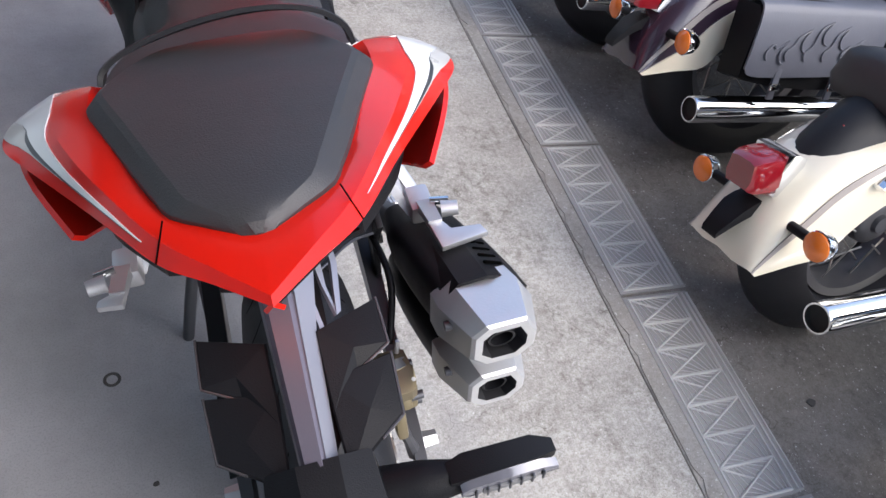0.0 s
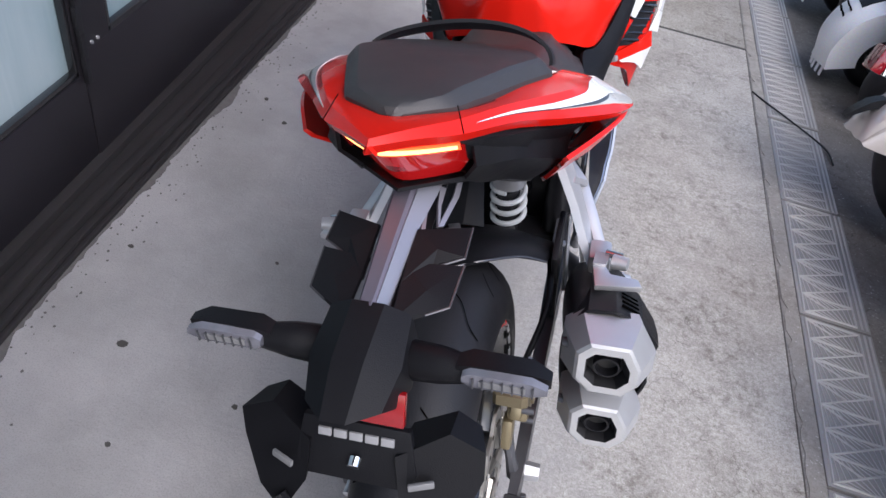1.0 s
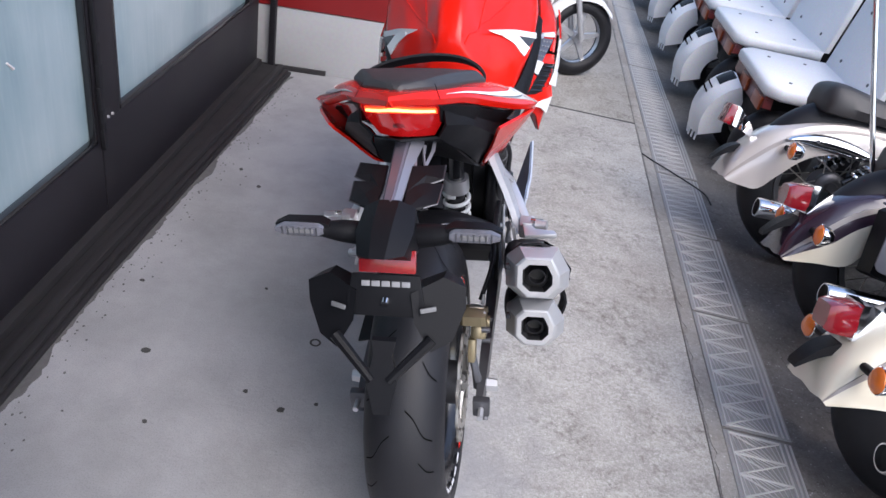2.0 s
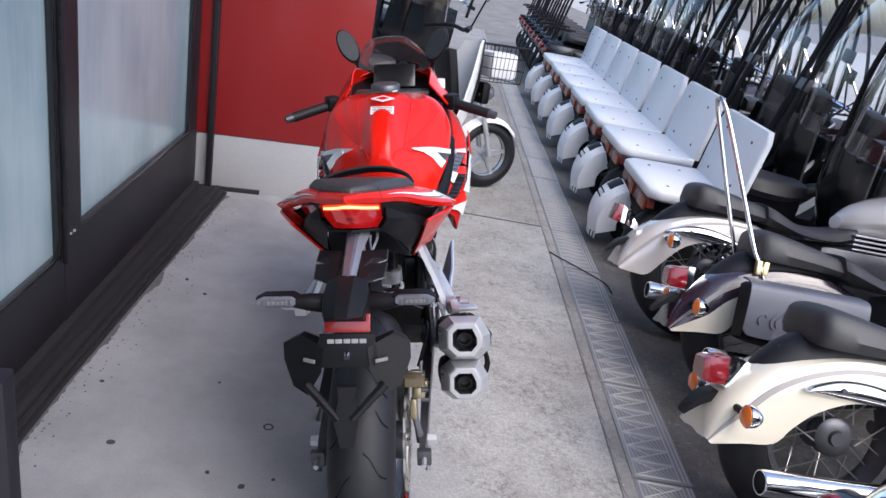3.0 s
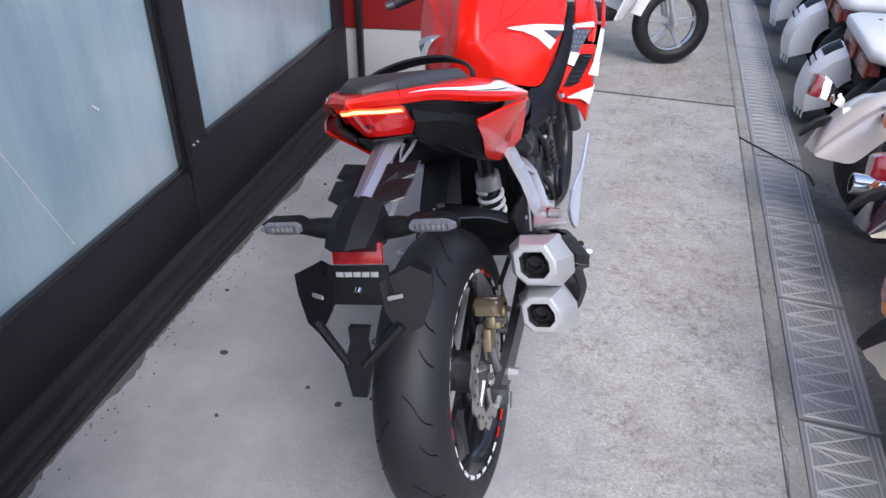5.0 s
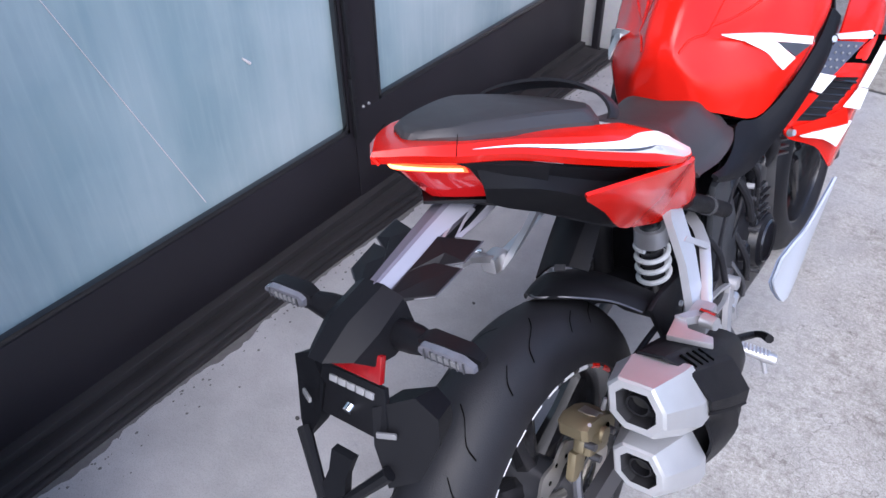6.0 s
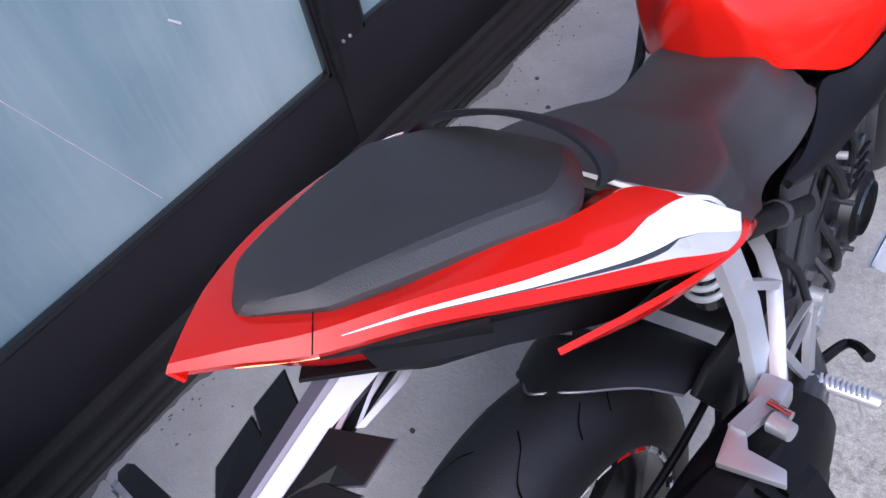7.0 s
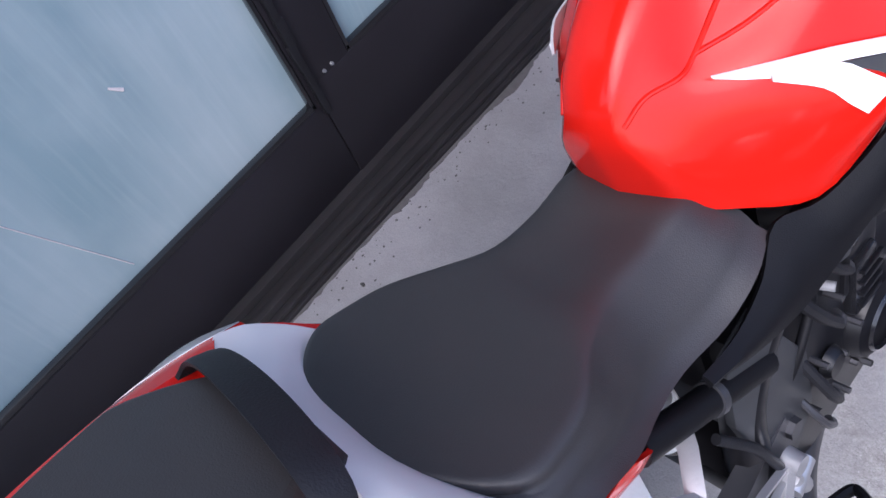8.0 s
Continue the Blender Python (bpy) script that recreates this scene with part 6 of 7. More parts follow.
def cruiser(m, label, paint, lower=None, lamp="long", bag=False, bars=False, pipes=1, rail=True, shocks=False, low=None, top=None, rail_at=(0.175, 0.475), sig=(0.172, 0.0, 0.384)):
    """A cruiser seen from behind: spoked wheel, deep fender, lamp, signals, seat, tank and pipes."""
    c = thing("cruiser_motorcycle", m, label, "motorcycle", "parked cruisers")
    spoked_wheel(c, (0, 0.335, 0.325), 0.325, 0.15, 0.185)
    rows = fender_rows(top or TOP, low or LOW, 0.105)
    fen = part("rear_fender", sheet(rows, 0.004, 4, 2), paint, c, "deep valanced rear fender")
    if lower:
        part("fender_skirt", sheet([[tuple(np.array(p) * (1.0, 1, 1) + (0.004, 0, 0)) for p in r[7:]] for r in rows], 0.004, 4, 2), lower, fen, "cream lower fender skirt")
        part("fender_skirt", sheet([[tuple(np.array(p) + (-0.004, 0, 0)) for p in r[:2]] for r in rows], 0.004, 4, 2), lower, fen, "cream lower fender skirt")
    for a, b in ((6.35, 6.55), (1.45, 1.65)):
        part("pinstripe", sheet(stripe_rows(rows, a, b, 0.006), 0.002, 4, 1), M_pinstripe, fen)
    # lamp cluster
    if lamp == "long":
        base = part("lamp_base", loft([[(sx * w, y, z) for sx, z in ((-1, zb), (-1, zt), (1, zt), (1, zb))] for y, w, zb, zt in ((0.045, 0.035, 0.47, 0.5), (0.01, 0.042, 0.43, 0.515), (-0.02, 0.044, 0.425, 0.515))], 2), M_chrome, c, "chrome lamp base")
        part("lamp_lens", loft([[(sx * w, y, z) for sx, z in ((-0.8, zb), (-1, zb + 0.02), (-0.9, zt - 0.004), (-0.5, zt), (0.5, zt), (0.9, zt - 0.004), (1, zb + 0.02), (0.8, zb))] for y, w, zb, zt in ((-0.018, 0.046, 0.43, 0.512), (-0.07, 0.043, 0.432, 0.507), (-0.088, 0.036, 0.44, 0.498))], 2), M_redlens, base, "deep red tail lamp lens")
    elif lamp == "square":
        base = part("lamp_base", loft([[(sx * w, y, z) for sx, z in ((-1, zb), (-1, zt), (1, zt), (1, zb))] for y, w, zb, zt in ((0.0, 0.02, 0.44, 0.47), (-0.05, 0.04, 0.46, 0.52), (-0.085, 0.045, 0.47, 0.545))], 2), M_chrome, c, "chrome lamp base")
        part("lamp_lens", B((0, -0.1, 0.508), (0.09, 0.035, 0.075), 0.006, rot(-12)), M_redlens, base, "square red tail lamp lens")
    else:
        base = part("lamp_base", B((0, -0.02, 0.5), (0.1, 0.06, 0.14), 0.02, rot(14)), M_black_gloss, c)
        part("lamp_lens", loft([[(0.055 * s * math.cos(q), y - 0.25 * 0.08 * s * math.sin(q), 0.49 + 0.078 * s * math.sin(q)) for q in [6.2832 * k / 16 for k in range(16)]] for y, s in ((-0.05, 1.0), (-0.07, 0.96), (-0.08, 0.8))], 2), M_redlens, base, "tall red tail lamp lens")
    bar = part("plate_bracket", loft([[(sx * w, y, z) for sx, z in ((-1, zb), (-1, zt), (1, zt), (1, zb))] for y, w, zb, zt in ((-0.03, 0.03, 0.38, 0.41), (-0.07, 0.032, 0.365, 0.39), (-0.115, 0.022, 0.325, 0.338))], 2), M_black_plastic, c)
    part("signal_bar", R((-sig[0] + 0.02, sig[1], sig[2]), (sig[0] - 0.02, sig[1], sig[2]), 0.011, 0.011, 12), M_black_plastic, bar)
    for s in () if lamp == "tall" else (-1, 1):
        cup = part("signal_cup", lathe([(0.0, 0.03), (0.018, 0.028), (0.03, 0.012), (0.033, -0.008), (0.031, -0.01)], (s * sig[0], sig[1] - 0.002, sig[2]), "y", 24, closed=False), M_chrome, bar, "chrome turn signal cup")
        part("signal_lens", lathe([(0.0, -0.02), (0.02, -0.018), (0.03, -0.01), (0.031, 0.002), (0.0, 0.002)], (s * sig[0], sig[1] - 0.004, sig[2]), "y", 24, closed=False), M_orange, cup, "amber round lens")
    # rails, seat, tank
    if rail:
        for s in (-1, 1):
            part("fender_rail", loft([[(s * (0.106 + 0.024 * math.cos(q)), rail_at[0] + y, rail_at[1] + z + h * math.sin(q)) for q in [6.2832 * k / 10 for k in range(10)]] for y, z, h in ((0.0, -0.008, 0.004), (0.02, -0.002, 0.012), (0.09, 0.006, 0.026), (0.17, 0.006, 0.03), (0.26, -0.004, 0.026), (0.35, -0.02, 0.008))], 3, 2), M_chrome, c, "chrome fender rail")
            part("rail_bolt", R((s * 0.127, rail_at[0] + 0.1, rail_at[1] + 0.008), (s * 0.135, rail_at[0] + 0.1, rail_at[1] + 0.008), 0.008, 0.007, 8), M_dark_alu, c)
    stop = part("fender_reflector", B((0, 0.135, 0.552), (0.05, 0.025, 0.03), 0.003), M_redlens, c, "small red reflector on the fender")
    seat = seat_sections([(0.185, 0.06, 0.655, 0.605, 0.01), (0.2, 0.1, 0.69, 0.595, 0.03), (0.235, 0.115, 0.7, 0.59, 0.035), (0.3, 0.12, 0.69, 0.588, 0.035), (0.42, 0.12, 0.665, 0.585, 0.03), (0.53, 0.12, 0.64, 0.58, 0.03)])
    part("pillion_pad", loft(seat, 3, 2), M_seat, c, "thick black pillion pad", 50)
    part("rider_pad", loft(seat_sections([(0.5, 0.13, 0.66, 0.58, 0.02), (0.54, 0.16, 0.645, 0.57, 0.03), (0.65, 0.17, 0.6, 0.55, 0.03), (0.8, 0.14, 0.6, 0.55, 0.03), (0.92, 0.09, 0.63, 0.57, 0.02)]), 3, 2), M_seat, c, "wide black rider seat", 50)
    part("fuel_tank", loft([[(w * math.cos(q), y, z + h * math.sin(q)) for q in [6.2832 * k / 14 for k in range(14)]] for y, w, h, z in ((0.86, 0.05, 0.03, 0.64), (0.92, 0.1, 0.07, 0.66), (1.05, 0.15, 0.1, 0.69), (1.2, 0.15, 0.11, 0.71), (1.33, 0.09, 0.07, 0.72), (1.37, 0.04, 0.03, 0.72))], 3), paint, c, "glossy teardrop fuel tank")
    # engine, pipes, shock, front
    e = part("engine", B((0, 0.95, 0.4), (0.28, 0.4, 0.28), 0.05), M_dark_alu, c)
    for k in range(6):
        part("cylinder_fin", B((0, 1.0, 0.5 + 0.02 * k), (0.26, 0.22, 0.008), 0.002), M_alu, e)
    for k in range(pipes):
        z = 0.218 - 0.075 * k
        p = part("exhaust_pipe", lathe([(0.034, 0.0), (0.036, 0.004), (0.036, 0.75), (0.032, 0.78), (0.032, 0.77), (0.03, 0.0)], (0.2, 0.045 + 0.03 * k, z), "y", 24), M_chrome, c, "chrome exhaust pipe")
        # Black disc stands in for the dark depth of the pipe.
        part("pipe_dark", R((0.2, 0.06 + 0.03 * k, z), (0.2, 0.061 + 0.03 * k, z), 0.031, 0.031, 20), M_soot_shade, p)
    for s in (-1, 1) if shocks else ():
        a, b = Vector((s * 0.135, 0.33, 0.36)), Vector((s * 0.14, 0.52, 0.52))
        sh_ = part("shock", R(a, b, 0.014, 0.014, 10), M_black_gloss, c)
        ax_ = b - a
        uu = ax_.cross(Vector((1, 0, 0))).normalized()
        vv = ax_.cross(uu).normalized()
        part("shock_spring", tube([tuple(a + ax_ * (0.1 + 0.75 * t) + (uu * math.cos(44 * t) + vv * math.sin(44 * t)) * 0.026) for t in [k / 70 for k in range(71)]], 0.006, 6, 1), M_chrome, sh_)
    for s in (-1, 1):
        part("swingarm", R((s * 0.1, 0.55, 0.335), (s * 0.12, 0.8, 0.35), 0.022, 0.026, 12), M_dark_alu, c)
        part("fork", R((s * 0.1, 1.85, 0.33), (s * 0.1, 1.5, 0.95), 0.03, 0.025, 14), M_chrome, c)
        part("handlebar", tube([(0, 1.45, 0.98), (s * 0.2, 1.4, 1.02), (s * 0.36, 1.2, 0.98)], 0.013, 10), M_chrome, c)
        part("grip", R((s * 0.34, 1.23, 0.985), (s * 0.39, 1.1, 0.96), 0.018, 0.018, 12), M_rubber, c)
        part("mirror", lathe([(0.0, -0.006), (0.04, -0.006), (0.045, 0.0), (0.03, 0.015), (0.0, 0.02)], (s * 0.32, 1.3, 1.12), "y", 18, closed=False), M_chrome, c)
    part("front_tyre", lathe(tyre_profile(0.32, 0.12, 0.07), (0, 1.85, 0.32), "x", 40), M_rubber, c)
    part("front_fender", sheet([[(x, 1.85 - (0.345 - abs(x) * 0.4) * math.cos(a), 0.32 + (0.345 - abs(x) * 0.4) * math.sin(a)) for x in (-0.09, -0.05, 0, 0.05, 0.09)] for a in (0.3, 0.9, 1.5, 2.1, 2.6)], 0.004, 3, 2), paint, c)
    part("headlamp", ellipsoid((0, 1.6, 0.85), (0.09, 0.08, 0.09)), M_chrome, c)
    if bag:
        b = part("saddlebag", loft([[(0.15, y0, z0), (0.235, y0, z0 + 0.01), (0.245, y0, z1 - 0.02), (0.23, y0, z1), (0.15, y0, z1)] for y0, z0, z1 in ((0.135, 0.32, 0.47), (0.15, 0.3, 0.505), (0.3, 0.28, 0.515), (0.46, 0.28, 0.505), (0.54, 0.33, 0.48))], 3), M_black_plastic, c, "black saddlebag with a tooled leather flap")
        flap = sheet([[(0.17, y0, 0.522), (0.235, y0, 0.512), (0.256, y0, 0.485), (0.258, y0, z0 + 0.06), (0.254, y0, z0)] for y0, z0 in ((0.13, 0.345), (0.16, 0.325), (0.3, 0.325), (0.48, 0.335), (0.55, 0.37))], 0.006, 4, 3)
        part("bag_flap", flap, M_leather, b, "blue-grey leather flap with flame tooling")
        for k in range(5):
            y0, h = 0.2 + 0.06 * k, (0.4, 0.43, 0.45, 0.44, 0.41)[k]
            part("flame_line", tube([(0.2605, y0 - 0.02, 0.37), (0.2615, y0 - 0.028, 0.39), (0.2612, y0 - 0.008, 0.41), (0.2612, y0 + 0.002, h), (0.2605, y0 + 0.035, h + 0.02)], 0.0022, 6, 4), M_leather, b)
            part("flame_line", tube([(0.2605, y0 + 0.035, h + 0.02), (0.2612, y0 + 0.016, h - 0.008), (0.2615, y0 + 0.02, h - 0.03), (0.2612, y0 + 0.034, h - 0.038)], 0.0022, 6, 4), M_leather, b)
        for y0 in (0.24, 0.43):
            part("bag_strap", B((0.252, y0, 0.31), (0.008, 0.02, 0.09), 0.002), M_leather, b)
            part("buckle", B((0.258, y0, 0.3), (0.006, 0.028, 0.02), 0.002), M_chrome, b)
    if bars:
        part("sissy_bar", tube([(0.1, 0.24, 0.5), (0.1, 0.21, 0.57), (0.09, 0.17, 0.65), (0.05, 0.02, 1.04), (0.028, -0.02, 1.135), (0.0, -0.028, 1.15), (-0.028, -0.02, 1.135), (-0.05, 0.02, 1.04), (-0.09, 0.17, 0.65), (-0.1, 0.21, 0.57), (-0.1, 0.24, 0.5)], 0.0085, 10, 5), M_chrome, c, "tall thin chrome sissy bar")
        for y0 in (0.2, 0.225):
            part("bar_clamp", B((0.1, y0 + 0.005, 0.56), (0.025, 0.018, 0.05), 0.003), M_brass, c)
    return c


MIDDLE = [(-0.06, 0.275), (0.0, 0.268), (0.06, 0.272), (0.12, 0.34), (0.2, 0.42), (0.33, 0.465), (0.44, 0.465), (0.53, 0.43)]
TALL = [(y, z + min(0.08, max(0.0, (y + 0.06) * 1.2))) for y, z in TOP]
cruiser(pose(0.995, 0.226, 0, 0, -17.6, -91.2), "cream cruiser motorcycle with chrome rail, leaning on its stand", M_cream)
cruiser(pose(1.107, 0.88, 0, 0, -18.5, -95.5), "dark violet and cream cruiser with saddlebag and sissy bar", M_darkviolet, M_cream, bag=True, bars=True, rail=False)
cruiser(pose(1.06, 1.43, 0, 0, -15, -95), "pearl grey cruiser motorcycle with square chrome lamp", M_cream_grey, lamp="square", low=MIDDLE, rail_at=(0.1, 0.478), shocks=True, sig=(0.19, 0.113, 0.439))
cruiser(pose(1.0, -0.42, 0, 0, -15, -91), "silver and black cruiser motorcycle with tall red lamp", M_chrome, lamp="tall", top=TALL, rail=False)


# ---- row of delivery trikes with canopies ----
def trike(m):
    t = thing("delivery_trike", m, "white delivery trike with cargo deck, back board and canopy", "trike", "row of delivery trikes")
    deck = part("cargo_deck", loft([[(x * k, y0 + dy, z) for x, dy in ((-0.335, 0.06), (-0.28, 0.0), (0.28, 0.0), (0.335, 0.06), (0.335, 0.44), (-0.335, 0.44))] for k, y0, z in ((0.96, 0.008, 0.462), (1.0, 0.0, 0.475), (1.0, 0.0, 0.505), (0.97, 0.008, 0.518))], 1), M_trikewhite, t, "scuffed white cargo deck", 50)
    board = part("back_board", loft([[(x * k, 0.44 + z * 0.14 + d, 0.515 + z) for x, z in ((-0.325, 0.0), (0.325, 0.0), (0.327, 0.33), (0.29, 0.385), (-0.29, 0.385), (-0.327, 0.33))] for k, d in ((0.97, 0.0), (1.0, 0.008), (1.0, 0.03), (0.97, 0.036))], 1), M_trikewhite, t, "white back board", 50)
    for x in (-0.18, 0.18):
        for z in (0.06, 0.3):
            part("board_bolt", R((x, 0.443 + z * 0.14, 0.515 + z), (x, 0.436 + z * 0.14, 0.515 + z), 0.009, 0.008, 8), M_dark_alu, board)
    for x, y0 in ((-0.2, 0.12), (0.2, 0.12), (-0.2, 0.3), (0.18, 0.33)):
        part("deck_bolt", R((x, y0, 0.517), (x, y0, 0.521), 0.009, 0.008, 8), M_dark_alu, deck)
    body = part("rear_body", loft([[(x * w, y0, z) for x, z in ((-1, 0.3), (1, 0.3), (1, 0.46), (-1, 0.46))] for y0, w in ((0.03, 0.14), (0.08, 0.22), (0.42, 0.22))], 1), M_black_plastic, t)
    lampb = part("tail_lamp", loft([[(x, y0, z) for x, z in ((-0.29, 0.41), (-0.2, 0.385), (0.2, 0.385), (0.29, 0.41), (0.28, 0.462), (-0.28, 0.462))] for y0 in (0.012, 0.05)], 1), M_darkred, t, "dark red and amber tail lamp bar")
    for x in (-0.06, 0.2):
        part("amber_lens", B((x, 0.008, 0.42), (0.13, 0.014, 0.06), 0.004), M_amber_dark, lampb)
    for s in (-1, 1):
        part("rear_tyre", lathe(tyre_profile(0.2, 0.12, 0.05), (s * 0.2, 0.16, 0.2), "x", 32), M_rubber, t)
    cx, cy = -0.16, 0.09
    rows = [[(cx + x, cy - (0.25 - abs(x) * 0.22) * math.cos(a), 0.19 + (0.25 - abs(x) * 0.22) * math.sin(a)) for x in (-0.13, -0.09, 0, 0.09, 0.13)] for a in (-0.35, 0.0, 0.4, 0.8, 1.15)]
    f = part("rear_fender", sheet(rows, 0.005, 3, 2), M_trikewhite, t, "white slotted rear mudguard")
    for x in (-0.13, 0.13):
        part("fender_cheek", sheet([[(cx + x, cy - r * math.cos(a), 0.19 + r * math.sin(a)) for r in (0.223, 0.17, 0.11)] for a in (-0.35, 0.0, 0.4, 0.8, 1.15)], 0.005, 3, 1), M_trikewhite, f)
    part("fender_patch", sheet([[(cx + x, cy - (0.256 - abs(x) * 0.22) * math.cos(a), 0.19 + (0.256 - abs(x) * 0.22) * math.sin(a)) for x in (-0.075, -0.02, 0.05)] for a in (0.78, 0.95, 1.12)], 0.004, 2, 2), M_black_plastic, f, "black upper patch")
    # Black blocks on the mudguard stand in for shaded slots.
    for i in range(3):
        for j in range(2):
            a = 0.5 + 0.13 * j
            x = -0.07 + 0.045 * i
            part("fender_slot", B((cx + x, cy - (0.252 - abs(x) * 0.22) * math.cos(a), 0.19 + (0.252 - abs(x) * 0.22) * math.sin(a)), (0.026, 0.006, 0.02), 0.001, rot(math.degrees(a))), M_recess_shade, f)
    for i in range(6):
        x = -0.1 + 0.04 * i
        part("fender_tooth", B((cx + x, cy - (0.248 - abs(x) * 0.22) * math.cos(-0.4), 0.19 - (0.248 - abs(x) * 0.22) * 0.389 - 0.01), (0.022, 0.006, 0.036), 0.002), M_trikewhite, f)
    # front half: seat, bars, canopy
    part("seat", loft(seat_sections([(0.54, 0.11, 0.62, 0.55, 0.01), (0.58, 0.15, 0.645, 0.54, 0.03), (0.76, 0.15, 0.63, 0.53, 0.03), (0.9, 0.1, 0.62, 0.54, 0.02)]), 3, 2), M_seat, t, "black seat", 50)
    part("seat_box", B((0, 0.7, 0.4), (0.26, 0.36, 0.29), 0.03), M_black_plastic, t)
    for x in (-0.05, 0.05):
        part("canopy_strut", R((x, 0.56, 0.5), (x, 0.86, 1.72), 0.017, 0.017, 8), M_black_plastic, t)
    part("strut_plate", B((0, 0.72, 1.13), (0.14, 0.03, 0.06), 0.004, rot(-14)), M_dark_alu, t)
    part("canopy_roof", sheet([[(-0.28, 0.75, 1.7), (0, 0.72, 1.76), (0.28, 0.75, 1.7)], [(-0.3, 0.92, 1.78), (0, 0.92, 1.84), (0.3, 0.92, 1.78)], [(-0.27, 1.32, 1.7), (0, 1.34, 1.75), (0.27, 1.32, 1.7)]], 0.02, 3, 3), M_black_plastic, t, "black canopy roof")
    part("canopy_screen", sheet([[(-0.25, 1.34, 1.68), (0, 1.4, 1.7), (0.25, 1.34, 1.68)], [(-0.27, 1.46, 1.35), (0, 1.54, 1.36), (0.27, 1.46, 1.35)], [(-0.25, 1.48, 0.83), (0, 1.58, 0.83), (0.25, 1.48, 0.83)]], 0.003, 3, 3), M_clear_screen, t, "clear curved canopy screen")
    for s in (-1, 1):
        part("screen_frame", tube([(s * 0.26, 1.32, 1.7), (s * 0.28, 1.45, 1.36), (s * 0.26, 1.47, 0.83), (s * 0.2, 1.44, 0.75)], 0.014, 8), M_black_plastic, t)
        part("handlebar", tube([(0, 1.22, 0.88), (s * 0.2, 1.18, 0.9), (s * 0.33, 1.1, 0.87)], 0.013, 8), M_black_plastic, t)
        part("mirror", B((s * 0.36, 1.27, 1.08), (0.1, 0.02, 0.07), 0.01), M_black_gloss, t)
        part("shield_trim", loft([[(s * (0.2 + w), y, z - h) for w, h in ((-0.012, 0.0), (0.012, 0.0), (0.012, d), (-0.012, d))] for y, z, d in ((0.74, 0.3, 0.01), (0.86, 0.33, 0.035), (1.02, 0.41, 0.05), (1.14, 0.52, 0.05), (1.22, 0.62, 0.03))], 3, 1), M_trikewhite, t, "white leg shield edge")
        part("screen_edge", tube([(s * 0.262, 1.302, 1.7), (s * 0.282, 1.432, 1.36), (s * 0.262, 1.452, 0.83)], 0.006, 6), M_alu, t, "bright screen edging")
        part("grip", R((s * 0.27, 1.14, 0.885), (s * 0.36, 1.08, 0.86), 0.018, 0.018, 10), M_rubber, t)
        part("brake_lever", tube([(s * 0.22, 1.22, 0.88), (s * 0.28, 1.21, 0.87), (s * 0.36, 1.14, 0.845)], 0.006, 6), M_alu, t)
        part("mirror_arm", R((s * 0.25, 1.19, 0.9), (s * 0.36, 1.27, 1.06), 0.006, 0.006, 6), M_black_gloss, t)
    part("apron", sheet([[(-0.22, 1.27, 0.83), (0, 1.34, 0.85), (0.22, 1.27, 0.83)], [(-0.24, 1.24, 0.6), (0, 1.34, 0.6), (0.24, 1.24, 0.6)], [(-0.16, 1.12, 0.28), (0, 1.18, 0.28), (0.16, 1.12, 0.28)]], 0.02, 3, 3), M_black_plastic, t, "black leg shield")
    part("footboard", B((0, 0.87, 0.3), (0.34, 0.5, 0.05), 0.01), M_black_plastic, t)
    bar_ = part("dash_bar", R((-0.24, 1.24, 0.94), (0.24, 1.24, 0.94), 0.011, 0.011, 10), M_chrome, t, "bright cross bar")
    for s in (-1, 1):
        part("bar_stay", R((s * 0.12, 1.24, 0.94), (s * 0.1, 1.22, 0.84), 0.008, 0.008, 8), M_chrome, bar_)
    part("dash_label", B((0.08, 1.156, 0.865), (0.07, 0.006, 0.035), 0.001), M_label, t, "pale label on the dash")
    part("front_tyre", lathe(tyre_profile(0.22, 0.1, 0.05), (0, 1.44, 0.22), "x", 32), M_rubber, t)
    part("dash", B((0, 1.22, 0.86), (0.2, 0.12, 0.1), 0.02), M_black_plastic, t)
    return t


HEAD_T = -93.15
first_trike = trike(pose(1.30, 2.36, -0.03, 0, 0, HEAD_T))
for i in range(1, 7):
    copy_thing(first_trike, pose(1.30 + 0.043 * i, 2.36 + 0.735 * i, 0, 0, 0, HEAD_T + 0.6 * math.sin(i * 2.3)))


